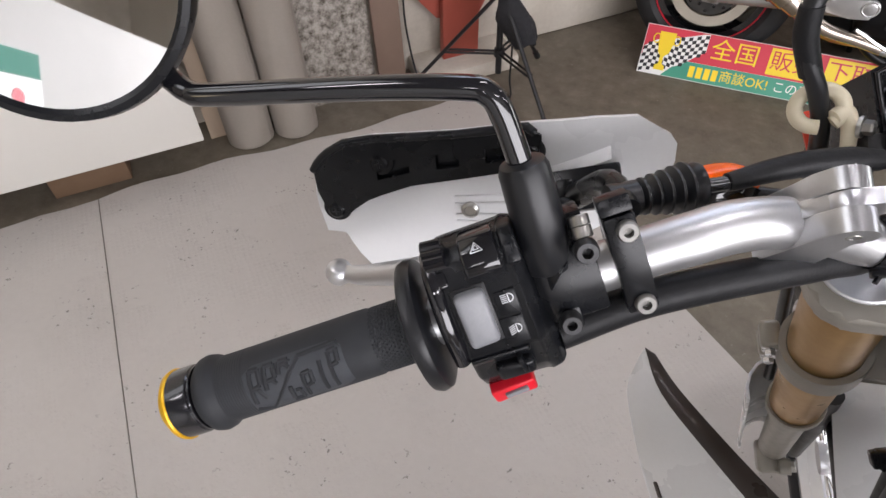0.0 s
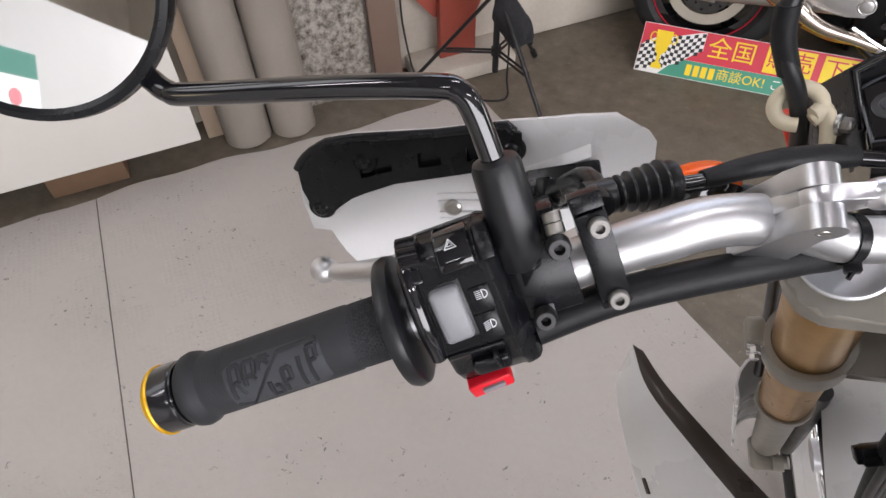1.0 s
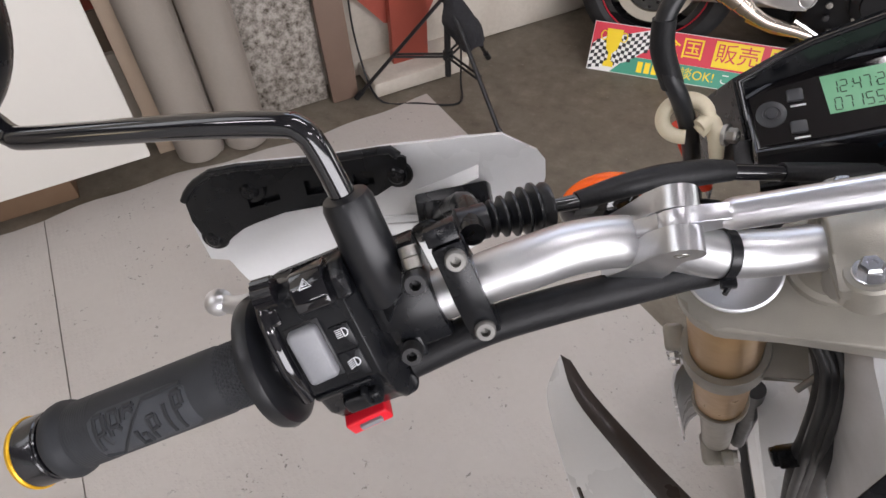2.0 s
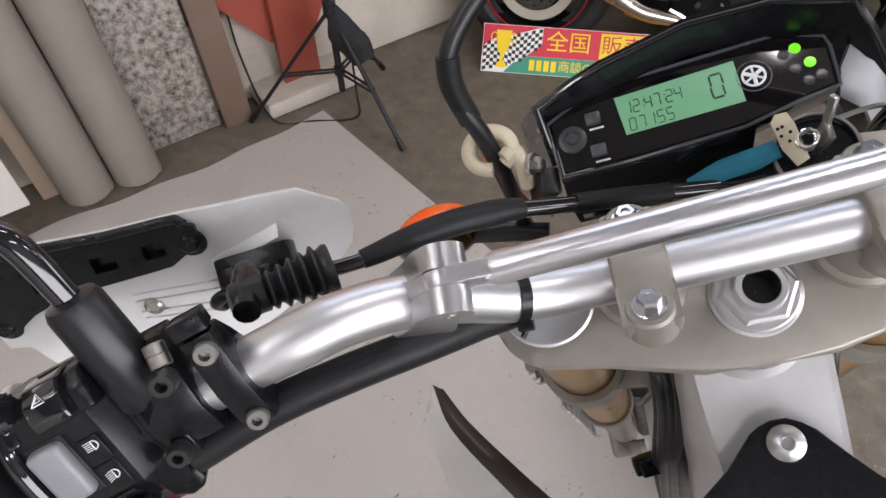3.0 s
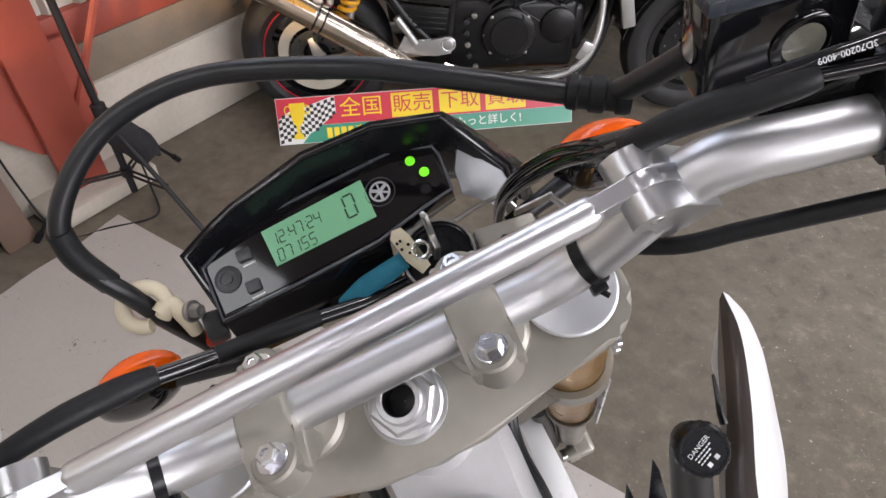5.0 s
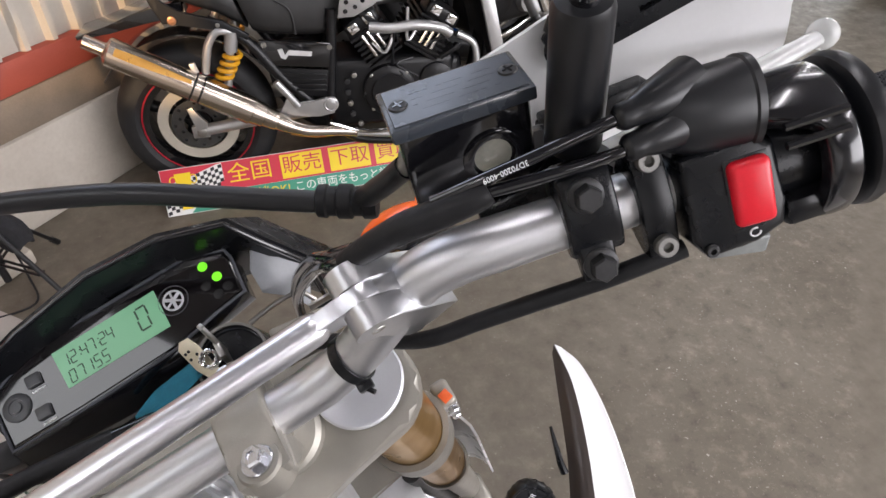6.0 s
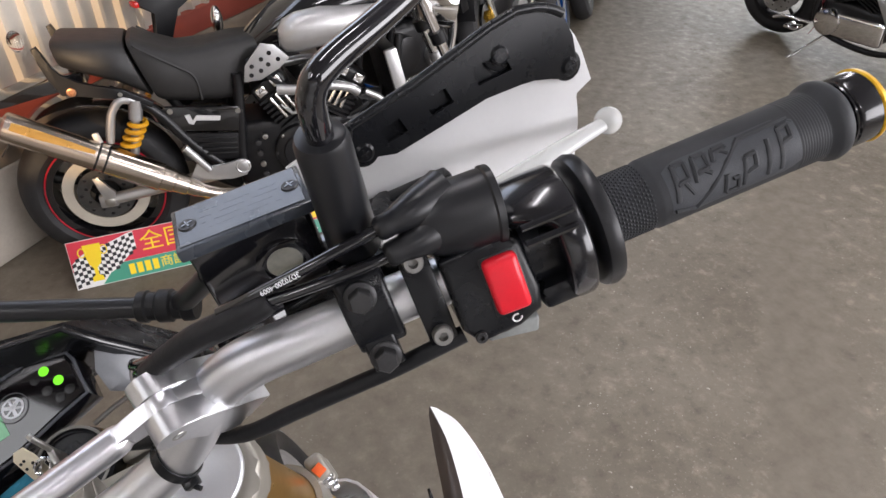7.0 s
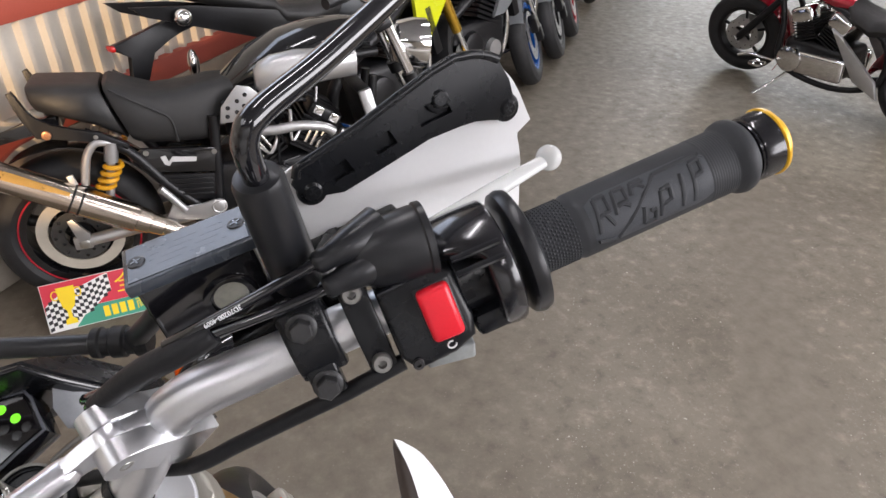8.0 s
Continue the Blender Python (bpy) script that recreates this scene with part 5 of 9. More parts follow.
# mirrors
def mirror(s, b0, b1, path, centre, normal, up, r):
    b0, b1 = V(b0), V(b1)
    k = (b1 - b0).normalized()
    ln = (b1 - b0).length
    bm = lathe(blank(), b0, k, [(0, 0.0105), (0.001, 0.0112), (ln * 0.5, 0.0108), (ln - 0.004, 0.0104), (ln - 0.001, 0.0092), (ln, 0.0065)], 28)
    bp("mirror_boot", bm, RUBBER, "black rubber boot over the mirror joint")
    bm = tube(blank(), [b1 - k * 0.01] + path, 0.0051, 18, 7)
    st = bp("mirror_stem", bm, GLOSS, "gloss black bent mirror stem")
    n = V(normal).normalized()
    m = basis(centre, V(up).cross(n), up)
    nz = V((m[0][2], m[1][2], m[2][2]))
    bm = blank()
    lathe(bm, centre, nz, [(0.003, r - 0.0055), (0.005, r - 0.003), (0.0045, r), (0.0, r + 0.0012), (-0.010, r - 0.001), (-0.020, r * 0.82), (-0.026, r * 0.5), (-0.028, 0.002)], 60)
    hd = bp("mirror_head", bm, BLACK, "round black mirror head")
    bm = lathe(blank(), V(centre) + nz * 0.0032, nz, [(0, r - 0.0045), (0.0002, 0.001)], 60)
    sub("mirror_glass", bm, MIRROR, hd)


mirror(-1, (-0.2425, -0.0110, 0.0685), (-0.2455, 0.022, 0.104), [(-0.249, 0.035, 0.118), (-0.253, 0.041, 0.125), (-0.262, 0.043, 0.1285), (-0.30, 0.0465, 0.134), (-0.370, 0.0525, 0.1400), (-0.383, 0.0555, 0.1410), (-0.392, 0.0620, 0.1440)], (-0.4187, 0.0882, 0.1936), (0.3237, -0.6943, 0.6428), (0.0, 0.68, 0.73), 0.0612)
mirror(1, (0.228, 0.030, 0.058), (0.2325, 0.046, 0.122), [(0.2325, 0.0460, 0.1330), (0.2350, 0.0488, 0.1405), (0.2445, 0.0522, 0.1445), (0.2840, 0.0665, 0.1358), (0.36, 0.098, 0.121), (0.42, 0.126, 0.115)], (0.50, 0.16, 0.125), (-0.1, -0.8, 0.55), (0, 0.55, 0.8), 0.061)


# hand guards
def course(pts, x):
    """The height at x of a line through the points."""
    for (a, p), (b, q) in zip(pts, pts[1:]):
        if x <= b:
            return p + (q - p) * max(0.0, x - a) / (b - a)
    return pts[-1][1]


def guard(s):
    lift = 0.0 if s < 0 else 0.018
    gx, gv, gz = V((s * 0.9758, 0.0182, 0.2180)), V((s * 0.1833, -0.6121, -0.7693)), V((-s * 0.1195, -0.7906, 0.6006))
    go = V((0.30, 0.0727, 0.006)) if s > 0 else V((-0.2980, 0.0709, 0.0037))

    def S(x, v, h=0.0):
        """x: metres outwards, v: metres down the face, h: out of the face towards the rider."""
        sag = -1.6 * max(0.0, v - 0.015) ** 2 - 0.5 * max(0.0, -x - 0.03) ** 2 * 4
        return go + gx * x + gv * (v - lift) + gz * (h + sag)
    top = [(-0.1110, -0.0030), (-0.1070, -0.0095), (-0.0880, -0.0232), (-0.0660, -0.0246), (-0.0280, -0.0236), (0.0115, -0.0196), (0.0610, -0.0178), (0.0765, -0.0155), (0.0890, -0.0090), (0.0970, -0.0010), (0.1000, 0.0050), (0.1030, 0.0200)]
    low = [(-0.1110, 0.0080), (-0.1085, 0.0180), (-0.0900, 0.0360), (-0.0500, 0.0600), (0.0, 0.0900), (0.0300, 0.1120), (0.0500, 0.1220), (0.0600, 0.1180), (0.0680, 0.1030), (0.0760, 0.0850), (0.0835, 0.0700), (0.0870, 0.0600), (0.0888, 0.0535), (0.0900, 0.0512), (0.1015, 0.0497), (0.1030, 0.0300)]
    xs = [-0.1110, -0.1085, -0.1070, -0.099, -0.0900, -0.0880, -0.077, -0.0660, -0.0500, -0.0280, -0.01, 0.0115, 0.0300, 0.0450, 0.0550, 0.0610, 0.0680, 0.0765, 0.0835, 0.0870, 0.0888, 0.0902, 0.0960, 0.1000, 0.1015, 0.1030]
    if s > 0:
        xs = [q for q in xs if q > -0.07]
    rows = [[S(x, course(top, x) + (course(low, x) - course(top, x)) * j / 9) for j in range(10)] for x in xs]
    g = bp("hand_guard", sheet(blank(), rows, 0.0028), WHITE, "white plastic hand guard with black upper strip")
    # black strip along the upper edge, with three slots
    under = [(-0.0360, -0.0130), (-0.0315, -0.0060), (-0.0162, 0.0035), (0.0137, 0.0080), (0.0400, 0.0118), (0.0560, 0.0168), (0.0713, 0.0232), (0.0820, 0.0320), (0.0870, 0.0345), (0.0917, 0.0338), (0.0955, 0.0270), (0.0985, 0.0150)]
    xs = [-0.0360, -0.0345, -0.0320, -0.0280, -0.0230, -0.0165, -0.0045, 0.0020, 0.0105, 0.0240, 0.0320, 0.0400, 0.0600, 0.0680, 0.0765, 0.0820, 0.0870, 0.0915, 0.0950, 0.0985]
    cols = [0.0, 0.10, 0.22, 0.40, 0.72, 0.86, 1.0]
    ends = {0: 0.35, 1: 0.72, 2: 0.90}
    rows = []
    for i, x in enumerate(xs):
        a, b = course(top, x) - 0.0012, course(under, x)
        if x < -0.028:
            a += 0.0035
        m, h = (a + b) / 2, (b - a) / 2 * ends.get(i, 1.0)
        rows.append([S(x, m - h + 2 * h * q, 0.0048) for q in cols])
    bm = blank()
    grid = [[bm.verts.new(q) for q in r] for r in rows]
    holes = {(i, 3) for i in (5, 8, 11)}
    fs = []
    for i in range(len(xs) - 1):
        for j in range(6):
            if (i, j) not in holes:
                fs.append(bm.faces.new((grid[i][j], grid[i][j + 1], grid[i + 1][j + 1], grid[i + 1][j])))
    bmesh.ops.recalc_face_normals(bm, faces=fs)
    bmesh.ops.solidify(bm, geom=fs, thickness=0.0024)
    strip = sub("guard_strip", bm, BLACK, g, "black slotted guard strip")
    back = [[q - gz * 0.0026 for q in r[2:6]] for r in rows[4:14]]
    sub("strip_backing", sheet(blank(), back, 0.0006), BLACK, strip)
    sub("strip_lip", tube(blank(), [r[0] + gz * 0.0022 for r in rows[2:]], 0.0026, 10), BLACK, strip)
    sub("strip_ridge", tube(blank(), [r[2] + gz * 0.0004 for r in rows[3:-2]], 0.0010, 8), BLACK, strip)
    for x, v in ((-0.0295, -0.0085), (0.0577, -0.0032), (0.0895, 0.0290)):
        q = S(x, v, 0.0056)
        sub("screw_seat", lathe(blank(), q - gz * 0.0012, gz, [(0, 0.0088), (0.0010, 0.0082), (0.0012, 0.0070)], 24), BLACK, strip)
        sc = sub("guard_screw", lathe(blank(), q, gz, [(0, 0.0056), (0.0018, 0.0053), (0.003, 0.0038), (0.003, 0.0015)], 20), BLACK, strip)
        bm = blank()
        for a, b in ((gx, gv), (gv, -gx)):
            box(bm, q + gz * 0.0031, (0.0050, 0.0009, 0.0004), basis((0, 0, 0), a, b))
        sub("screw_slot", bm, RUBBER, sc)
    # moulded ribs round the middle screw, a raised fold near the inner end
    for v0, v1 in ((0.0235, 0.0215), (0.0285, 0.0275), (0.0365, 0.0370), (0.0415, 0.0430)) if s < 0 else ():
        sub("guard_rib", tube(blank(), [S(0.016, v0, 0.0004), S(-0.01, (v0 + v1) / 2, 0.0006), S(-0.045, v1, 0.0006)], 0.0010, 8, 3), WHITE, g)
    if s < 0:
        sub("rib_screw", lathe(blank(), S(0.0071, 0.0322, 0.001), gz, [(0, 0.0056), (0.0015, 0.0053), (0.0025, 0.0036), (0.0016, 0.0030), (0.0016, 0.001)], 20), STEEL, g)
    if s < 0:
        fold = [[S(-0.0740 + 0.040 * t, -0.0070 + 0.0130 * t, 0.0005), S(-0.0740 + 0.040 * t, -0.0025 + 0.0150 * t, 0.0005 + 0.0055 * (1 - t)), S(-0.0640 + 0.036 * t, 0.0080 + 0.0120 * t, 0.0005)] for t in (0, 0.33, 0.66, 1)]
        sub("guard_fold", sheet(blank(), fold, 0.0012), WHITE, g)
        # black bracket block with a shelf and a round boss
        bm = blank()
        hold = basis(S(-0.0600, 0.0140, 0.010), -gx * 0.985 + gv * -0.17, gz * 0.8 - gv * 0.6)
        box(bm, (0, 0, 0), (0.042, 0.014, 0.024), hold, 0.0018)
        box(bm, hold @ V((0.010, 0.010, 0.004)), (0.013, 0.012, 0.013), hold.to_3x3().to_4x4(), 0.002)
        box(bm, hold @ V((-0.010, 0.009, 0.002)), (0.010, 0.009, 0.016), hold.to_3x3().to_4x4(), 0.002)
        tube(bm, [hold @ V((-0.004, 0.012, 0.004)), (-0.222, 0.040, 0.028), (-0.212, 0.018, 0.046)], [0.0075, 0.0065, 0.0060], 12, 4)
        tube(bm, [hold @ V((-0.020, 0.008, 0.012)), hold @ V((-0.020, 0.016, 0.010)), hold @ V((-0.012, 0.020, 0.008)), hold @ V((-0.004, 0.018, 0.010))], 0.0036, 10, 4)
    else:
        bm = blank()
        hold = basis(S(-0.0280, 0.0290, 0.004), gx * 0.95 + gv * 0.30, gv)
        box(bm, (0, 0, 0), (0.058, 0.012, 0.012), hold, 0.0018)
        box(bm, hold @ V((-0.024, 0.006, 0.006)), (0.012, 0.016, 0.014), hold.to_3x3().to_4x4(), 0.002)
        tube(bm, [hold @ V((-0.01, 0.0, 0.004)), (0.236, 0.036, 0.028), (0.2415, 0.014, 0.040)], [0.0075, 0.0065, 0.0060], 12, 4)
    sub("guard_mount", bm, BLACK, g, "black guard bracket")


guard(-1)
guard(1)

# ---- right-hand controls ----
# axes on the bar: x outwards, y away from the rider, z out of the switch face
dR = axis_at(1)[0]
ZR = V((-0.10, -0.60, 0.79))
ZR = (ZR - dR * ZR.dot(dR)).normalized()
YR = ZR.cross(dR)


def RM(t):
    c = onbar(1, t)
    return Matrix(((dR.x, YR.x, ZR.x, c.x), (dR.y, YR.y, ZR.y, c.y), (dR.z, YR.z, ZR.z, c.z), (0, 0, 0, 1)))


def put(bm, m):
    bmesh.ops.transform(bm, matrix=m, verts=bm.verts)
    return bm


RK = RM(-0.043)
# brake cylinder clamp with two flanged bolts, guard clamp with socket bolts
MC = [(-0.0150, 0.0040), (-0.0125, 0.0120), (-0.0060, 0.0155), (0.0050, 0.0172), (0.0140, 0.0168), (0.0215, 0.0150), (0.0240, 0.0020), (0.0130, -0.0120), (-0.0080, -0.0140)]
bm = barrel(blank(), [(-0.0520, [(y * 0.97, z * 0.95) for y, z in MC]), (-0.0500, MC), (-0.0330, MC), (-0.0312, [(y * 0.97, z * 0.95) for y, z in MC])], 0.0012)
barrel(bm, [(x, [(-0.0235, 0.0040), (-0.0235, 0.0120), (-0.0130, 0.0145), (-0.0060, 0.0145), (-0.0080, 0.0020)]) for x in (-0.0500, -0.0360)], 0.0016, 3)
mc = bp("brake_clamp", put(bm, RK), BLACK, "black cast brake cylinder clamp with two hexagon bolts", 30)
for x, y, z in ((-0.0425, 0.0132, 0.0168), (-0.0430, -0.0162, 0.0138)):
    bm = lathe(blank(), RK @ V((x, y, z)), ZR, [(-0.001, 0.0068), (0.0012, 0.0068), (0.0018, 0.0060), (0.0018, 0.004)], 28)
    sub("bolt_flange", bm, DARK_STEEL, mc)
    bolt(mc, RK @ V((x, y, z + 0.001)), ZR, 0.0052, 0.0056, DARK_STEEL, "plain", "bolt", False)
GC = [(-0.0225, 0.0030), (-0.0220, 0.0120), (-0.0120, 0.0140), (0.0, 0.0160), (0.0120, 0.0145), (0.0225, 0.0130), (0.0230, 0.0030), (0.0110, -0.0110), (-0.0110, -0.0120)]
bm = barrel(blank(), [(-0.0236, GC), (-0.0112, GC)], 0.0009)
gc = bp("guard_clamp", put(bm, RK), BLACK, "black hand guard clamp with socket bolts", 30)
for y in (0.0178, -0.0170):
    bolt(gc, RK @ V((-0.0176, y, 0.0125)), ZR, 0.0045, 0.0042, BOLT, "socket", "bolt", False)

# reservoir: box, lid, screws, sight glass
RX, RN = V((0.977, -0.213, 0.0)).normalized(), V((0.03, 0.46, 0.887))
RN = (RN - RX * RN.dot(RX)).normalized()
RY = RN.cross(RX)
RES = basis((0.1665, 0.0610, 0.0760), RX, RY)     # near left corner of the lid; x along, y away from the rider, z out of the lid
bm = box(blank(), (0.0285, 0.0150, -0.0250), (0.0525, 0.0275, 0.044), None, 0.003, 3)
box(bm, (0.050, 0.010, -0.038), (0.030, 0.020, 0.016), None, 0.003)
res = bp("brake_reservoir", put(bm, RES), GLOSS, "gloss black square brake fluid reservoir with sight glass")
bm = box(blank(), (0.0285, 0.0150, -0.0022), (0.0570, 0.0305, 0.0060), None, 0.0011, 2)
box(bm, (0.0285, 0.0150, 0.0009), (0.0530, 0.0265, 0.0008), None, 0.0003, 1)
lid = sub("lid", put(bm, RES), LID, res)
for x, y in ((0.0065, 0.0150), (0.0510, 0.0150)):
    bm = lathe(blank(), (x, y, 0.0012), (0, 0, 1), [(0, 0.0040), (0.0008, 0.0036), (0.0010, 0.0012)], 18)
    sc = sub("lid_screw", put(bm, RES), DARK_STEEL, lid)
    bm = blank()
    for a in (20, 110):
        box(bm, (x, y, 0.0022), (0.0048, 0.0008, 0.0005), pose(0, 0, 0, 0, 0, a))
    sub("screw_slot", put(bm, RES), GLOSS, sc)
bm = blank()
for r in range(4):
    for k in range(12):
        if (k * 7 + r * 3) % 5:
            box(bm, (0.0128 + 0.0029 * k, 0.0085 + 0.0042 * r, 0.00132), (0.0020, 0.0007, 0.00012))
tagged(sub("moulded_mark", put(bm, RES), LID, lid), kind="stuff")
bm = lathe(blank(), (0.0365, 0.0018, -0.0250), (0, -1, 0), [(0, 0.0125), (0.0016, 0.0125), (0.0022, 0.0110), (0.0022, 0.0090), (0.001, 0.0088)], 30, False)
sub("sight_ring", put(bm, RES), GLOSS, res)
bm = lathe(blank(), (0.0365, 0.0025, -0.0250), (0, -1, 0), [(0, 0.0090), (0.0012, 0.0085), (0.0016, 0.003), (0.0017, 0.0005)], 26)
sub("sight_glass", put(bm, RES), surface("fluid_window", (0.34, 0.33, 0.27), (0.20, 0.20, 0.17), 0.15, 0, 90, 500, coat=1.0), res, "cloudy round sight glass")

bm = tube(blank(), [(0.190, 0.037, 0.016), (0.1951, 0.0355, 0.0172), (0.2098, 0.0319, 0.0222), (0.2214, 0.0271, 0.0318), (0.230, 0.0230, 0.0380)], [0.0085, 0.0095, 0.0100, 0.0100, 0.0085], 20, 4)
sub("master_cylinder", bm, BLACK, res)
# kill switch block and red button
BLOCK = [(-0.0085, 0.0150), (0.0190, 0.0165), (0.0262, 0.0110), (0.0280, -0.0120), (0.0258, -0.0215), (0.0150, -0.0255), (-0.0038, -0.0262), (-0.0090, -0.0175)]
bm = prism(blank(), BLOCK, 0.0425, Matrix.Translation((0, 0, -0.022)), 0.0030, 3)
ks = bp("kill_switch_block", put(bm, RK), BLACK, "black switch block with a red rocker")
bm = box(blank(), (0.0146, -0.0040, 0.0196), (0.0168, 0.0276, 0.0026), None, 0.0008)
sub("rocker_well", put(bm, RK), RUBBER, ks)
bm = box(blank(), (0.0146, -0.0040, 0.0212), (0.0150, 0.0256, 0.0072), pose(0, 0, 0, 4, -5, 0), 0.0026, 3)
sub("kill_rocker", put(bm, RK), RED_BTN, ks, "bright red rocker switch")
bm = tube(blank(), [(0.0140 + 0.0020 * math.cos(t), -0.0206 + 0.0016 * math.sin(t), 0.0206) for t in [radians(a) for a in range(60, 361, 25)]], 0.0004, 6)
sub("restart_mark", put(bm, RK), MARK_WHITE, ks)
bm = box(blank(), (0.0130, -0.0300, 0.0040), (0.0235, 0.0095, 0.0090), pose(0, 0, 0, 22, 0, -11), 0.0016, 3)
sub("starter_button", put(bm, RK), surface("pale_switch", (0.26, 0.275, 0.27), (0.19, 0.20, 0.20), 0.18, 0, 120, 500), ks, "pale translucent starter button")
bolt(ks, RK @ V((-0.0030, -0.0225, 0.0190)), ZR, 0.0026, 0.002, DARK_STEEL, "socket", "bolt", False)

# throttle drum: gloss housing with an open mouth and two cable boots
bm = blank()
cols = []
for a in range(-35, 222, 4):
    k = min(1.0, max(0.0, (a - 42) / 24))
    k = k * k * (3 - 2 * k)
    xl, xr, g = -0.0175 + 0.0185 * k, 0.0128, 0.0012 * max(0.0, (a - 185) / 36)
    ring = ((xl, 0.0205), (xl, 0.0258), (xl + 0.0005, 0.0268), (xl + 0.0018, 0.0275), ((xl + xr) / 2, 0.0281), (xr - 0.0020, 0.0281), (xr - 0.0006, 0.0274), (xr, 0.0262), (xr, 0.0205))
    c, q = math.cos(radians(a)), math.sin(radians(a))
    cols.append([bm.verts.new(RM(-0.0035) @ V((x, (r + 0.0022 - g) * c, (r + 0.0016 - g) * q))) for x, r in ring])
for u, w in zip(cols, cols[1:]):
    for k in range(len(u)):
        n = (k + 1) % len(u)
        bm.faces.new((u[k], u[n], w[n], w[k]))
bm.faces.new(cols[0][::-1])
bm.faces.new(cols[-1])
bmesh.ops.recalc_face_normals(bm, faces=bm.faces)
th = bp("throttle_housing", bm, PAINT_BLACK, "gloss black curved throttle housing with an open mouth", 40)
bm = lathe(blank(), onbar(1, -0.016), dR, [(0, 0.014), (0, 0.0185), (0.022, 0.0185), (0.022, 0.014)], 32)
sub("throttle_drum", bm, BLACK, th)
bm = box(blank(), (0.0, -0.017, 0.006), (0.018, 0.012, 0.026), pose(0, 0, 0, 12, 0, 0), 0.003)
sub("drum_stop", put(bm, RM(-0.0065)), BLACK, th)
bm = blank()
for y in (0.004, -0.003):
    tube(bm, [(-0.0130, y + 0.013, 0.0272), (0.0090, y + 0.013, 0.0278)], 0.0016, 8)
sub("housing_rib", put(bm, RM(-0.0035)), GLOSS, th)
b0, b1 = RK @ V((0.0225, 0.0260, 0.0120)), RK @ V((-0.0200, 0.0310, 0.0150))
bm = lathe(blank(), b0, b1 - b0, [(-0.0006, 0.0150), (0.0, 0.0172), (0.0028, 0.0174), (0.0036, 0.0164), (0.0050, 0.0166), (0.016, 0.0160), (0.026, 0.0142), (0.033, 0.0110), (0.038, 0.0070)], 30)
for q in bm.verts:
    w = RK.inverted() @ q.co
    if w.z > 0.016:
        q.co -= ZR * (w.z - 0.016) * 0.30
boot = bp("throttle_boot", bm, RUBBER, "soft black rubber boot over the throttle cables")
CABLES = [[RK @ V(q) for q in ((-0.0215, 0.0372, 0.0190), (-0.0350, 0.0362, 0.0200), (-0.0530, 0.0343, 0.0200), (-0.0780, 0.0316, 0.0180), (-0.0960, 0.0290, 0.0140))],
          [RK @ V(q) for q in ((-0.0215, 0.0262, 0.0205), (-0.0330, 0.0257, 0.0215), (-0.0520, 0.0259, 0.0205), (-0.0760, 0.0265, 0.0175), (-0.0940, 0.0270, 0.0130))]]
for k, path in enumerate(CABLES):
    w = (path[1] - path[0]).normalized()
    bm = tube(blank(), [path[0] - w * 0.026 - ZR * 0.007, path[0] - w * 0.012 - ZR * 0.002, path[0] - w * 0.002, path[0] + w * 0.003, path[0] + w * 0.005], [0.0098, 0.0078, 0.0052, 0.0050, 0.0034], 18, 5)
    sub("boot_neck", bm, RUBBER, boot)
    bm = tube(blank(), path, 0.0024, 12, 6)
    c = bp("throttle_cable", bm, GLOSS, "thin black throttle cable")
q0, q1 = RK @ V((-0.0560, 0.0338, 0.0225)), RK @ V((-0.0800, 0.0312, 0.0205))
CPM = basis((q0 + q1) / 2, q1 - q0, -YR)
sub("printed_number", words("3D70200-4009", 0.0030, CPM, 0.0002, 0.95), MARK_WHITE, c)
# tape sleeve where the cables join, then on behind the brace clamp
bm = tube(blank(), [(0.186, 0.0255, 0.0708), (0.181, 0.0262, 0.0695), (0.1680, 0.0292, 0.0655), (0.1540, 0.0335, 0.0600), (0.1400, 0.0365, 0.0530), (0.1280, 0.0395, 0.0440)], [0.0050, 0.0058, 0.0060, 0.0060, 0.0054, 0.0046], 16, 6)
bp("cable_sleeve", bm, WRAP, "black taped cable sleeve")
for k, o in enumerate((0.0, 0.006)):
    bm = tube(blank(), [(0.134, 0.0385 + o * 0.4, 0.0485), (0.122, 0.0470 + o * 0.7, 0.0300), (0.114, 0.061 + o, -0.004), (0.100, 0.074 + o, -0.049), (0.090, 0.079 + o * 0.5, -0.085), (0.082, 0.070, -0.12), (0.065, 0.03, -0.17)], 0.0028, 10, 6)
    bp("throttle_cable", bm, GLOSS, "thin black throttle cable")
# switch lead under the bar, both sides
for s in (-1, 1):
    if s < 0:
        path = [(-0.245, -0.035, 0.040), (-0.212, -0.0215, 0.0330), (-0.180, -0.0120, 0.0220), (-0.150, -0.0035, 0.0060), (-0.128, 0.0040, -0.0110), (-0.105, 0.0130, -0.0300), (-0.08, 0.04, -0.045)]
        r = 0.0085
    else:
        path = [(0.2450, -0.0260, 0.0400), (0.2300, -0.0228, 0.0370), (0.2134, -0.0185, 0.0310), (0.1890, -0.0105, 0.0200), (0.1640, -0.0025, 0.0090), (0.1400, 0.0055, -0.0020), (0.115, 0.026, -0.026), (0.08, 0.05, -0.045)]
        r = 0.0040
    bm = tube(blank(), path, r, 14, 6)
    bp("switch_lead", bm, WRAP, "black wiring lead tied under the bar")

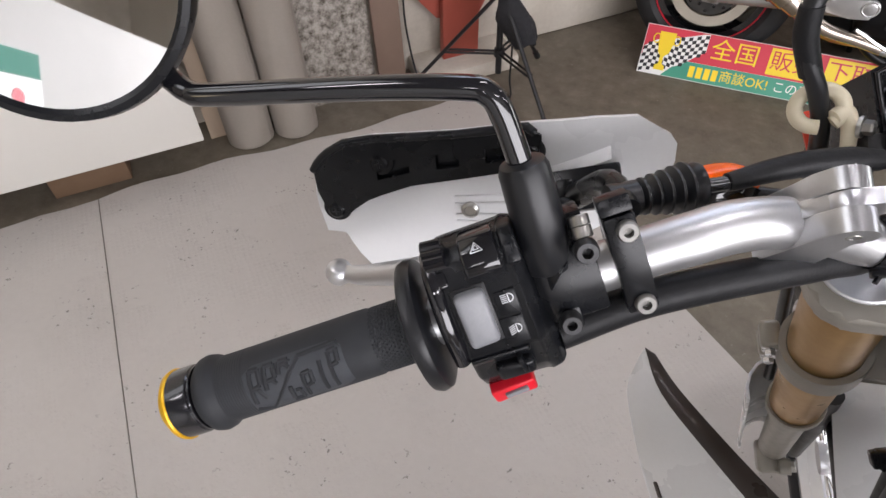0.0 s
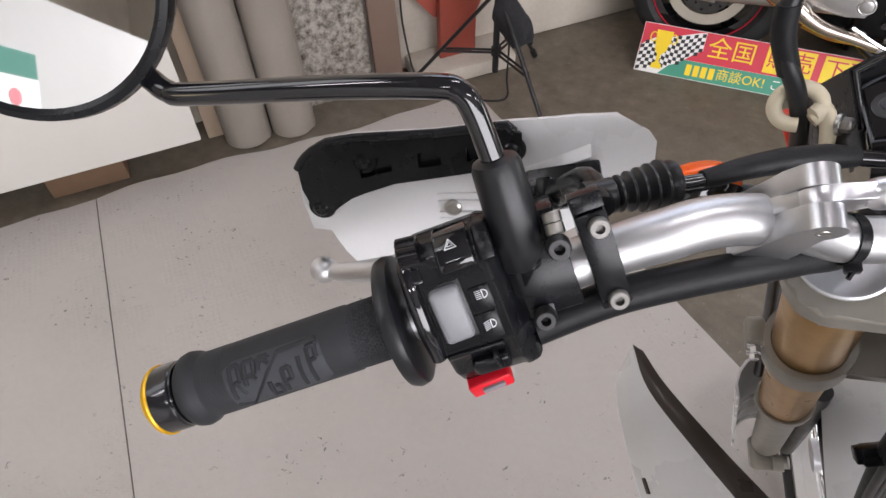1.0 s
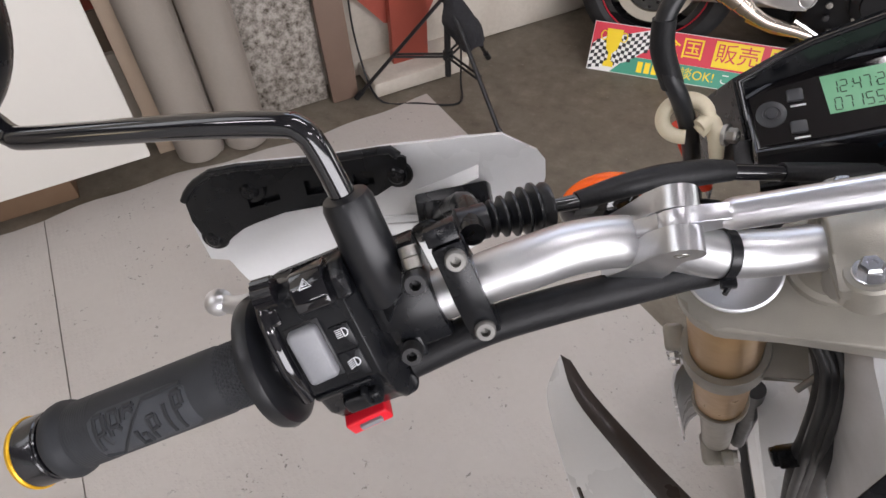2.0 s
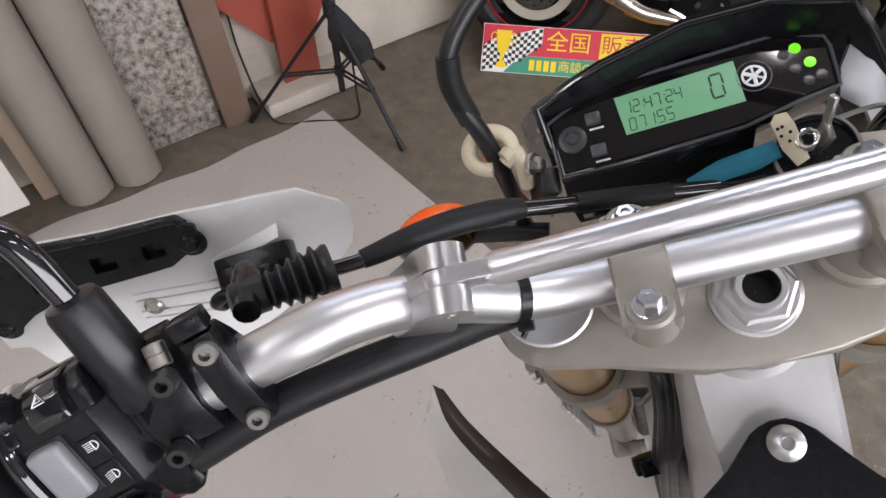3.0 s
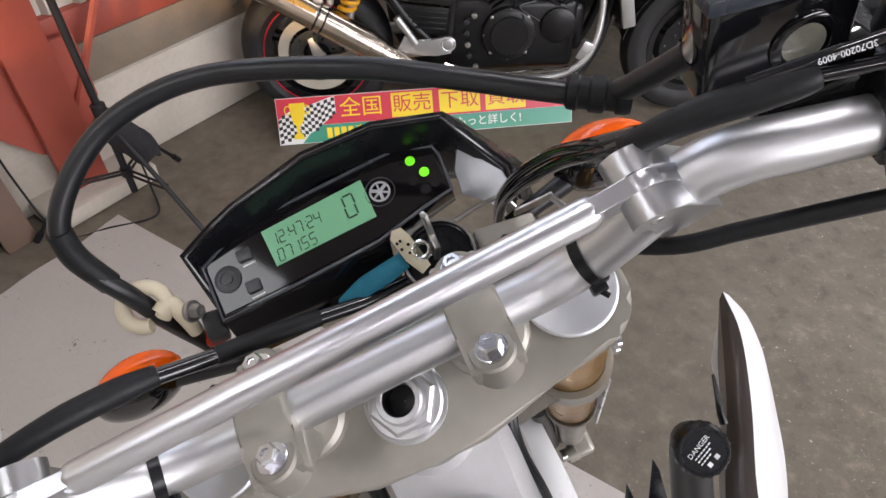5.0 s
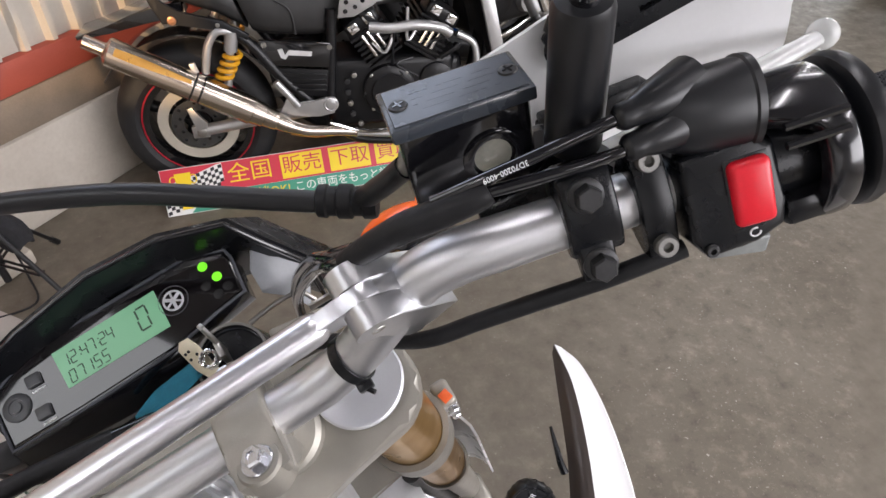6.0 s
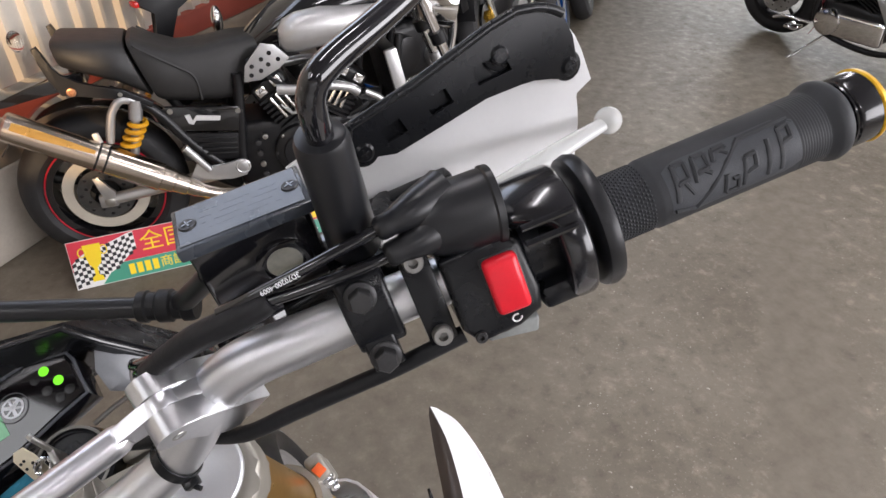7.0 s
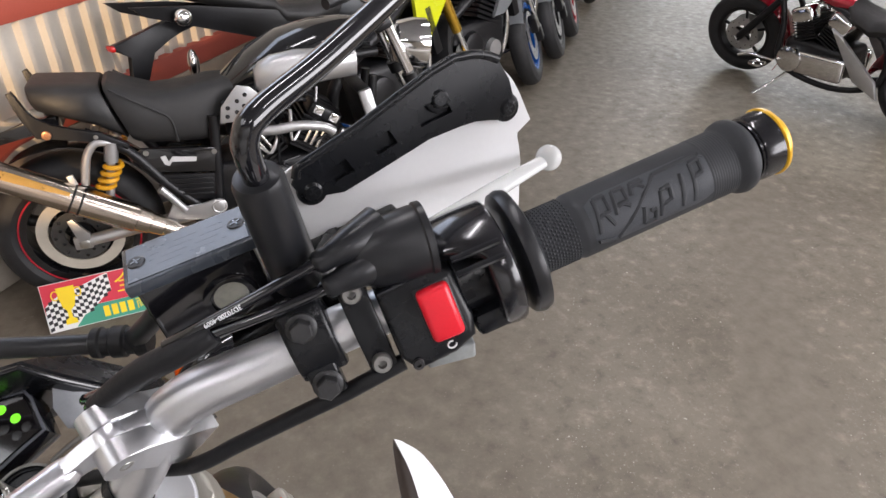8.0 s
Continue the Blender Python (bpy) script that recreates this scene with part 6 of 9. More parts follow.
# left: clutch cable bellows, adjuster, taped sleeve
bm = blank()
o, d = V((-0.2125, 0.0270, 0.0365)), V((0.88, 0.25, -0.40)).normalized()
prof = [(-0.012, 0.0045), (-0.010, 0.0085), (0.004, 0.0085)]
t = 0.004
for k in range(5):
    prof += [(t + 0.0010, 0.0068 + 0.0008 * k), (t + 0.0024, 0.0090 + 0.0009 * k), (t + 0.0036, 0.0090 + 0.0009 * k), (t + 0.0050, 0.0068 + 0.0008 * k)]
    t += 0.0052
prof += [(t + 0.001, 0.0105), (t + 0.003, 0.0116), (t + 0.005, 0.0112), (t + 0.0045, 0.0090), (t - 0.004, 0.0050)]
lathe(bm, o, d, prof, 26)
bp("clutch_bellows", bm, RUBBER, "ribbed black rubber bellows on the clutch cable", 50)
bm = tube(blank(), [o + d * 0.028, (-0.172, 0.0365, 0.0195), (-0.158, 0.0410, 0.0125)], [0.0036, 0.0036, 0.0040], 14, 5)
bp("clutch_cable", bm, GLOSS, "black clutch cable")
bm = tube(blank(), [(-0.169, 0.0375, 0.0185), (-0.162, 0.0400, 0.0150), (-0.150, 0.0445, 0.0095), (-0.132, 0.0500, 0.0005), (-0.112, 0.0540, -0.0105), (-0.098, 0.0560, -0.0190)], [0.0044, 0.0050, 0.0057, 0.0064, 0.0066, 0.0052], 18, 5)
bp("cable_sleeve", bm, WRAP, "black taped cable sleeve")
bm = tube(blank(), [(-0.104, 0.0550, -0.0155), (-0.070, 0.0565, -0.0350), (-0.040, 0.0600, -0.0560), (0.0, 0.0590, -0.0700), (0.05, 0.06, -0.085), (0.08, 0.04, -0.14)], 0.0042, 14, 6)
bp("clutch_cable", bm, GLOSS, "black clutch cable")
bm = tube(blank(), [(-0.074, 0.0565, -0.0325), (-0.048, 0.0590, -0.0500), (-0.026, 0.0600, -0.0620)], [0.0049, 0.0052, 0.0049], 16, 5)
bp("cable_sleeve", bm, WRAP, "black taped cable sleeve")
# ---- instrument ----
DZ = -0.069
face = [(-0.0805, 0.118), (-0.0545, 0.1305), (-0.03, 0.1325), (0.0485, 0.1345), (0.0690, 0.1265), (0.0705, 0.120), (0.0690, 0.0975), (0.050, 0.0945), (0.020, 0.0875), (-0.0373, 0.0845), (-0.0785, 0.0838)]
bm = prism(blank(), face[::-1], 0.022, Matrix.Translation((0, 0, DZ - 0.022)), 0.0018, 2)
dash = bp("instrument_panel", bm, GLOSS, "black digital instrument panel with green display")
inner = [(x * 0.972 - 0.0002, 0.1085 + (y - 0.1085) * 0.90) for x, y in face]
bm = prism(blank(), inner[::-1], 0.0008, Matrix.Translation((0, 0, DZ + 0.0002)), 0.0003, 1)
sub("panel_window", bm, SCREEN, dash, "smoked glossy window")
bm = tube(blank(), [(x, y, DZ + 0.0002) for x, y in face + face[:1]], 0.0011, 8)
sub("panel_rim", bm, surface("grey_rim", (0.09, 0.095, 0.11), (0.07, 0.075, 0.09), 0.25), dash)
lcd = [(-0.0412, 0.1228), (0.0235, 0.1258), (0.0238, 0.1012), (-0.0393, 0.0994)]
bm = prism(blank(), lcd[::-1], 0.0005, Matrix.Translation((0, 0, DZ + 0.0009)))
screen = sub("display", bm, LCD, dash, "lit green liquid crystal display")
lm = basis((0, 0, DZ + 0.0016), (1, 0.030, 0), (0, 1, 0))


SEGS = {"0": "abcdef", "1": "bc", "2": "abged", "3": "abgcd", "4": "fgbc", "5": "afgcd", "6": "afgedc", "7": "abc", "8": "abcdefg", "9": "abcdfg"}


def digits(text, x, y, h, step=0.62):
    """Slanted seven-segment figures."""
    bm = blank()
    wd, th = h * 0.46, h * 0.075
    for ch in text:
        if ch == ":":
            for q in (0.3, 0.7):
                box(bm, (x + h * 0.12 + 0.10 * q * h, y + (q - 0.5) * h, 0), (th * 1.1, th * 1.1, 0.0003))
            x += h * 0.26
            continue
        spots = {"a": (0, 0.5, 0), "d": (0, -0.5, 0), "g": (0, 0, 0), "b": (0.5, 0.25, 1), "c": (0.5, -0.25, 1), "f": (-0.5, 0.25, 1), "e": (-0.5, -0.25, 1)}
        for k in SEGS[ch]:
            px, py, vert = spots[k]
            c = (x + wd / 2 + px * wd + 0.10 * py * h, y + py * h, 0)
            box(bm, c, (th, h * 0.43, 0.0003) if vert else (wd * 0.86, th, 0.0003))
        x += h * step
    return put(bm, lm)


sub("clock_figures", digits("12:47:24", -0.0335, 0.1158, 0.0072, 0.66), LCD_INK, screen)
sub("meter_figures", digits("07155", -0.0330, 0.1056, 0.0072, 0.70), LCD_INK, screen)
sub("speed_figure", digits("0", 0.0125, 0.1135, 0.0135), LCD_INK, screen)
bm = lathe(blank(), (0.0311, 0.1141, DZ + 0.0008), (0, 0, 1), [(0, 0.0090), (0.0006, 0.0090), (0.0006, 0.0084), (0.0002, 0.0084)], 36, False)
sub("emblem_ring", bm, surface("dark_rim", (0.05, 0.05, 0.06), (0.04, 0.04, 0.05), 0.3), dash)
bm = lathe(blank(), (0.0311, 0.1141, DZ + 0.0010), (0, 0, 1), [(0, 0.0062), (0.0005, 0.0062), (0.0005, 0.0051), (0, 0.0051)], 32, False)
for a in range(0, 360, 60):
    box(bm, (0.0311 + 0.0026 * math.cos(radians(a + 30)), 0.1141 + 0.0026 * math.sin(radians(a + 30)), DZ + 0.0013), (0.0052, 0.0011 if a % 120 else 0.0019, 0.0005), pose(0, 0, 0, 0, 0, a + 30))
sub("emblem", bm, surface("silver_print", (0.62, 0.63, 0.66), (0.55, 0.56, 0.6), 0.3, 0.4), dash, "plain round silver emblem with spokes")
bm = lathe(blank(), (-0.0682, 0.1048, DZ + 0.0008), (0, 0, 1), [(0, 0.0080), (0.001, 0.0080), (0.0014, 0.0070), (0.0014, 0.0046), (0.0008, 0.0044), (0.0008, 0.0032), (0.0018, 0.0030), (0.0019, 0.0005)], 30)
sub("round_button", bm, surface("button_ring", (0.06, 0.062, 0.068), (0.045, 0.047, 0.052), 0.3), dash)
for x, y in ((-0.0549, 0.1141), (-0.0556, 0.0945)):
    bm = box(blank(), (x, y, DZ + 0.0018), (0.0085, 0.0075, 0.003), None, 0.0011, 2)
    sub("push_button", bm, surface("dark_button", (0.075, 0.078, 0.085), (0.06, 0.062, 0.068), 0.35), dash)
    bm = box(blank(), (x + 0.001, y - 0.0062, DZ + 0.0011), (0.008, 0.0011, 0.0003))
    sub("button_caption", bm, MARK_WHITE, dash)
for x, y, on in ((0.0540, 0.1234, 1), (0.0588, 0.1136, 1), (0.0478, 0.1215, 0), (0.0510, 0.1115, 0), (0.0555, 0.1035, 0), (0.0620, 0.1050, 0)):
    bm = lathe(blank(), (x, y, DZ + 0.0008), (0, 0, 1), [(0, 0.0030), (0.0005, 0.0029), (0.0006, 0.001)], 20)
    sub("warning_lamp", bm, LED if on else surface("dark_lamp", (0.014, 0.013, 0.014), (0.010, 0.010, 0.010), 0.25), dash, "lit green lamp" if on else "")
# skirt below the panel with three fine lines
rows = [[V((x, 0.0845 + 0.003 * max(0, x) / 0.02 * (x < 0.03), DZ)) for x in (-0.0785, -0.05, -0.02, 0.01, 0.025)], [V((x, 0.074 + 0.004 * max(0, x) / 0.02, DZ - 0.012)) for x in (-0.078, -0.05, -0.02, 0.01, 0.022)], [V((x, 0.070, DZ - 0.04)) for x in (-0.075, -0.05, -0.02, 0.01, 0.02)]]
bm = sheet(blank(), rows, 0.002)
sub("panel_skirt", bm, GLOSS, dash)
# cowl round the instrument: black inside, white outside
edge = [(-0.0800, 0.095, -0.075), (-0.0835, 0.124, -0.058), (-0.060, 0.131, -0.052), (-0.045, 0.1345, -0.049), (0.001, 0.1425, -0.046), (0.0424, 0.1405, -0.045), (0.079, 0.1300, -0.048), (0.090, 0.118, -0.066), (0.105, 0.106, -0.096), (0.104, 0.090, -0.115)]
rows = [[V(q) for q in edge], [V((x * 1.00, y - 0.004, z - 0.020)) for x, y, z in edge], [V((x * 0.97, y * 0.93 + 0.004, z - 0.06)) for x, y, z in edge]]
bm = sheet(blank(), rows, 0.002)
cowl = bp("headlight_cowl", bm, BLACK, "black cowl rim with pale outer shell round the instrument")
outer = [V((x * 1.035, 0.1 + (y - 0.1) * 1.09, z + 0.0005)) for x, y, z in edge]
bm = sheet(blank(), [outer, [V((q.x * 1.14, q.y + 0.016, q.z - 0.05)) for q in outer], [V((q.x * 1.20, q.y + 0.014, q.z - 0.14)) for q in outer]], 0.002)
sub("outer_shell", bm, BLACK, cowl)
bm = tube(blank(), [V(q) + V((0, 0, 0.0005)) for q in edge], 0.0014, 8)
sub("cowl_lip", bm, PAINT_BLACK, cowl)
bm = sheet(blank(), [[V((0.084, 0.126, -0.074)), V((0.094, 0.117, -0.083)), V((0.103, 0.105, -0.101))], [V((0.075, 0.112, -0.080)), V((0.088, 0.104, -0.088)), V((0.098, 0.094, -0.106))], [V((0.074, 0.100, -0.090)), V((0.086, 0.092, -0.098)), V((0.092, 0.084, -0.112))]], 0.0025)
sub("bracket_plate", bm, surface("pale_plastic", (0.22, 0.228, 0.245), (0.17, 0.177, 0.19), 0.32, 0, 60, 500, 0.05), cowl, "pale grey inner bracket")
# red rim seen under the cowl
bm = tube(blank(), [(-0.118, 0.112, -0.075), (-0.112, 0.098, -0.100), (-0.104, 0.086, -0.122)], 0.0042, 10, 4)
sub("red_edge", bm, surface("red_trim", (0.70, 0.05, 0.02), (0.6, 0.04, 0.015), 0.3), cowl)

# ignition lock, keys
bm = lathe(blank(), (0.047, 0.064, -0.105), (0, -0.05, 1), [(0, 0.022), (0.035, 0.022), (0.040, 0.021), (0.041, 0.0185), (0.039, 0.0180), (0.039, 0.010), (0.042, 0.0095), (0.042, 0.001)], 36)
lock = bp("ignition_lock", bm, BLACK, "round black ignition lock with pale rim")
bm = lathe(blank(), (0.047, 0.064, -0.0645), (0, -0.05, 1), [(0, 0.0205), (0.0010, 0.0205), (0.0012, 0.0190), (0, 0.0190)], 36, False)
sub("lock_ring", bm, BOLT, lock)
part("lettering", words("ON", 0.0045, Matrix.Translation((0.056, 0.054, -0.0648)), 0.0002), MARK_WHITE, lock)
bm = box(blank(), (0.047, 0.066, -0.052), (0.0035, 0.010, 0.020), pose(0, 0, 0, 0, 8, 0), 0.001)
box(bm, (0.0485, 0.072, -0.038), (0.0028, 0.004, 0.024), pose(0, 0, 0, -14, 8, 20), 0.0006)
sub("key", bm, STEEL, lock)
bm = prism(blank(), [(-0.0045, 0.012), (-0.001, 0.015), (0.004, 0.0135), (0.005, 0.007), (0.0035, -0.012), (-0.003, -0.013), (-0.0055, -0.002)], 0.0016, basis((0.0345, 0.0695, -0.055), (0.95, 0.2, 0.2), (-0.15, 0.9, 0.35)), 0.0005)
tag = bp("key_tag", bm, CREAM, "cream key tag with punched holes and blue strap")
bm = blank()
for k in range(5):
    lathe(bm, basis((0.0345, 0.0695, -0.055), (0.95, 0.2, 0.2), (-0.15, 0.9, 0.35)) @ V((-0.003 + 0.0022 * (k % 3), 0.008 - 0.004 * (k // 2), 0.0017)), (-0.16, -0.37, 0.92), [(0, 0.0009), (0.0002, 0.0003)], 10)
sub("tag_hole", bm, BLACK, tag)
bm = tube(blank(), [(0.029, 0.0685, -0.060), (0.016, 0.0665, -0.062), (0.002, 0.066, -0.066), (-0.014, 0.064, -0.073)], [0.0050, 0.0060, 0.0058, 0.0040], 12, 5, flat=0.5)
sub("strap", bm, BLUE_CLOTH, tag, "blue woven strap")
bm = blank()
for k in range(7):
    a = k * 0.9
    tube(bm, [V((0.040, 0.066, -0.053)) + V((0.0045 * math.cos(t + a), 0.0045 * math.sin(t + a), 0.001 * k + 0.0006 * math.sin(t))) for t in [radians(q) for q in range(0, 361, 40)]], 0.0007, 6)
sub("split_ring", bm, CHROME, tag)
bm = tube(blank(), [(0.061, 0.082, -0.078), (0.078, 0.0855, -0.081), (0.093, 0.086, -0.085), (0.099, 0.080, -0.094)], 0.0015, 8, 5)
bp("wire_guide", bm, STEEL, "bent steel cable guide")
bm = blank()
clip = [V(q) for q in ((0.0957, 0.0715, -0.0777), (0.1046, 0.0719, -0.0789), (0.1180, 0.0726, -0.0806), (0.1234, 0.0633, -0.0841), (0.1310, 0.0633, -0.0851))]
for a, b in zip(clip, clip[1:]):
    k = (b - a).normalized()
    box(bm, (0, 0, 0), ((b - a).length + 0.001, 0.0016, 0.009), basis((a + b) / 2, k, V((0, 0, 1)).cross(k)), 0.0004)
bp("loom_bracket", bm, STEEL, "folded steel strip bracket beside the cables")
bm = box(blank(), (0.085, 0.058, -0.078), (0.035, 0.022, 0.012), pose(0, 0, 0, 0, 0, -8), 0.002)
bp("stay_plate", bm, CAST, "grey bracket behind the bar")

# brake hose with hook and ties
HOSE = [(0.170, 0.064, 0.040), (0.158, 0.070, 0.022), (0.145, 0.078, 0.006), (0.118, 0.096, 0.006), (0.0909, 0.1135, 0.010), (0.0472, 0.141, 0.014), (-0.0166, 0.172, 0.012), (-0.0624, 0.176, 0.009), (-0.094, 0.164, 0.004), (-0.118, 0.144, -0.007), (-0.122, 0.128, -0.026), (-0.115, 0.112, -0.050), (-0.112, 0.100, -0.078), (-0.112, 0.085, -0.15), (-0.115, 0.05, -0.30), (-0.12, 0.0, -0.5)]
bm = tube(blank(), HOSE, 0.0054, 18, 7)
hose = bp("brake_hose", bm, RUBBER, "thick black brake hose looping in front of the instrument")
h0, h1 = V(HOSE[2]), V(HOSE[3])
bm = lathe(blank(), h0, h1 - h0, [(-0.012, 0.0075), (-0.010, 0.0082), (-0.006, 0.0082), (-0.005, 0.0070), (-0.001, 0.0070), (0.0, 0.0084), (0.006, 0.0084), (0.007, 0.0072), (0.011, 0.0072), (0.012, 0.0082), (0.016, 0.0078), (0.017, 0.006)], 18)
sub("hose_ferrule", bm, WRAP, hose)
bm = tube(blank(), [V(HOSE[0]) + V((0.004, 0.002, 0.008)), V(HOSE[0]), V(HOSE[1])], 0.0045, 12, 4)
sub("banjo_fitting", bm, STEEL, hose)
bm = tube(blank(), [(-0.1195, 0.142, -0.008), (-0.1222, 0.132, -0.021), (-0.119, 0.120, -0.040)], [0.0064, 0.0067, 0.0064], 16, 5)
sub("hose_wrap", bm, WRAP, hose)
bm = tube(blank(), [V((-0.114, 0.107, -0.058)) + V((0.0125 * math.cos(t), 0.010 * math.sin(t), 0.0)) + V((0, 0, 0.004 * math.sin(t))) for t in [radians(a) for a in range(-60, 290, 25)]], 0.0044, 12, 3)
tube(bm, [(-0.1075, 0.100, -0.058), (-0.101, 0.104, -0.060), (-0.0985, 0.097, -0.066), (-0.0990, 0.088, -0.078)], [0.0046, 0.0050, 0.0050, 0.0042], 12, 4)
hk = bp("hose_hook", bm, CREAM, "yellowed white plastic hose hook")
bolt(hk, (-0.0930, 0.096, -0.066), (0.8, -0.4, 0.3), 0.0045, 0.006)
bm = box(blank(), (-0.090, 0.088, -0.085), (0.012, 0.016, 0.03), pose(0, 0, 0, 10, 20, 0), 0.002)
sub("hook_stay", bm, DARK_STEEL, hk)

# indicators
for s, c in ((-1, (-0.172, 0.0915, -0.136)), (1, (0.170, 0.0985, -0.131))):
    c = V(c)
    m = pose(0, 0, 0, 0, 0, -8 * s)
    split = 0.002 if s > 0 else -0.004
    wide = 0.0345 if s > 0 else 0.031
    bm = ball(blank(), c, wide, 28, (1.0, 0.62, 0.75), m)
    for q in list(bm.verts):
        if q.co.y < c.y + split:
            q.co.y = c.y + split
    ind = bp("indicator", bm, ORANGE, "orange front indicator lens on a black body")
    bm = ball(blank(), c + V((0, -0.003, 0)), wide + 0.0005, 28, (1.0, 0.55, 0.75), m)
    for q in list(bm.verts):
        if q.co.y > c.y + split - 0.0005:
            q.co.y = c.y + split - 0.0005
    sub("indicator_body", bm, GLOSS, ind)
    bm = tube(blank(), [c + V((-s * 0.025, -0.005, -0.002)), c + V((-s * 0.075, -0.015, -0.005))], [0.0075, 0.0060], 12)
    sub("indicator_arm", bm, RUBBER, ind)

# radiator shrouds and filler cap
def shroud(s):
    k = 1.0 if s > 0 else 0.985
    tip = V((s * 0.240 * k, -0.006, -0.278)) if s > 0 else V((-0.2345, 0.0005, -0.276))
    w = 0.012 if s > 0 else 0.008
    outer = [tip + V((s * 0.0055, -0.003 if s > 0 else -0.0055, -0.005)), V((s * (0.2500 + w * 0.4), -0.030, -0.300)), V((s * (0.2440 + w), -0.070, -0.325)), V((s * (0.236 + w), -0.118, -0.345)), V((s * (0.222 + w), -0.165, -0.36)), V((s * (0.19 + w), -0.24, -0.39))]
    ridge = ((0.2305, -0.041), (0.2095, -0.091), (0.185, -0.138), (0.160, -0.190), (0.12, -0.25)) if s > 0 else ((0.2225, -0.038), (0.1860, -0.089), (0.152, -0.133), (0.118, -0.180), (0.08, -0.24))
    crest = [tip + V((0.0012 if s > 0 else 0, 0.001, 0.001))] + [V((s * (x + (0.0035 + 0.0012 * i if s > 0 else 0)), y, -0.272 - 0.002 * i)) for i, (x, y) in enumerate(ridge)]
    inner = [tip + V((-s * (0.0028 if s > 0 else 0.0070), -0.0045, -0.002))] + [V((s * (x - (0.0075 if s > 0 else 0.0135) - (0.0030 if s > 0 else 0.0045) * i), y + 0.003, -0.277 - 0.003 * i)) for i, (x, y) in enumerate(ridge)]
    a, b, c = (spline(q, 5) for q in (outer, crest, inner))
    n = len(a) - 1
    e = [q + V((s * 0.012, -0.012, -0.08)) * min(1, 4 * i / n) for i, q in enumerate(c)]

    def swell(i):
        return min(1.0, 3.0 * i / n)
    bm = sheet(blank(), [[p + (q - p) * t + V((s * 0.008, 0, 0.004)) * math.sin(t * math.pi) * swell(i) for i, (p, q) in enumerate(zip(a, b))] for t in (0, 0.2, 0.4, 0.6, 0.8, 1)], 0.0018)
    bmesh.ops.remove_doubles(bm, verts=bm.verts, dist=1e-5)
    sh = bp("radiator_shroud", bm, WHITE, "white radiator shroud with dark brown inner edge")
    bm = sheet(blank(), [[p + (q - p) * t + V((0, 0, 0.003)) * math.sin(t * math.pi) * swell(i) for i, (p, q) in enumerate(zip(b, c))] for t in (0, 0.33, 0.66, 1)] + [[p + (q - p) * t for p, q in zip(c, e)] for t in (0.3, 1)], 0.0015)
    bmesh.ops.remove_doubles(bm, verts=bm.verts, dist=1e-5)
    sub("inner_edge", bm, BROWN_IN, sh, "dark brown inner lining")
    bm = sheet(blank(), [[p + V((s * 0.0005, -0.001, 0)) for p in a], [p + V((-s * 0.02, 0.0, -0.08)) * swell(i) for i, p in enumerate(a)]], 0.0018)
    sub("lower_panel", bm, WHITE, sh)
    for m in range(3 if s < 0 else 0):
        i = 15 + 2 * m
        p, q = a[i], b[i]
        along = (a[i + 1] - a[i]).normalized()
        mid = p + (q - p) * (0.16 + 0.10 * m) + V((s * 0.008, 0, 0.004)) * (0.55 + 0.15 * m)
        bm = box(blank(), mid, (0.0030, 0.0150, 0.0042), basis((0, 0, 0), (q - p).cross(along), along), 0.0009)
        sub("vent_slot", bm, BROWN_IN, sh)


shroud(-1)
shroud(1)
cap_c, cap_n = V((0.1476, -0.0975, -0.190)), V((-0.05, -0.25, 0.95)).normalized()
bm = lathe(blank(), cap_c - cap_n * 0.012, cap_n, [(0, 0.0162), (0.002, 0.0178), (0.010, 0.0178), (0.0125, 0.0164), (0.0125, 0.0150), (0.0118, 0.0146), (0.0118, 0.001)], 40)
for q in bm.verts:
    r = (q.co - cap_c) - cap_n * (q.co - cap_c).dot(cap_n)
    if r.length > 0.0170:
        q.co += r.normalized() * (0.0009 if int(round(math.atan2(r.cross(V((1, 0, 0))).dot(cap_n), r.x) / (2 * math.pi / 40))) % 2 else 0.0)
rc = bp("radiator_cap", bm, BLACK, "black radiator filler cap with white warning print")
CM = basis(cap_c + cap_n * 0.0004, (0.90, 0.42, 0.10), cap_n.cross(V((0.90, 0.42, 0.10)))) @ Matrix.Scale(0.78, 4)
sub("lettering", words("DANGER", 0.0062, CM @ Matrix.Translation((0, 0.006, 0)), 0.0002), MARK_WHITE, rc)
bm = blank()
for r in range(3):
    for k in range(6 - r):
        box(bm, (-0.009 + 0.0034 * k, 0.0012 - 0.0032 * r, 0), (0.0026, 0.0011, 0.0003))
for x in (-0.005, 0.004):
    box(bm, (x, -0.0105, 0), (0.004, 0.004, 0.0003))
sub("warning_lines", put(bm, CM), MARK_WHITE, rc)
bm = tube(blank(), [cap_c - cap_n * 0.012, cap_c - cap_n * 0.05 + V((0.0, -0.012, 0)), cap_c + V((-0.01, -0.05, -0.10))], [0.0150, 0.0145, 0.016], 16, 4)
sub("filler_neck", bm, surface("dull_neck", (0.035, 0.033, 0.032), (0.02, 0.02, 0.02), 0.45), rc)
bm = blank()
for x, y, z in ((0.0620, -0.116, -0.168), (0.0840, -0.105, -0.168), (0.106, -0.098, -0.170)):
    prism(bm, [(-0.010, -0.022), (0.006, -0.022), (0.0065, 0.006), (0.0045, 0.014)], 0.0015, basis((x, y, z), (0.96, -0.2, 0.2), (0.28, 0.95, 0.10)), 0.0003)
bp("radiator_fin_guard", bm, BLACK, "black pointed radiator guard tabs")
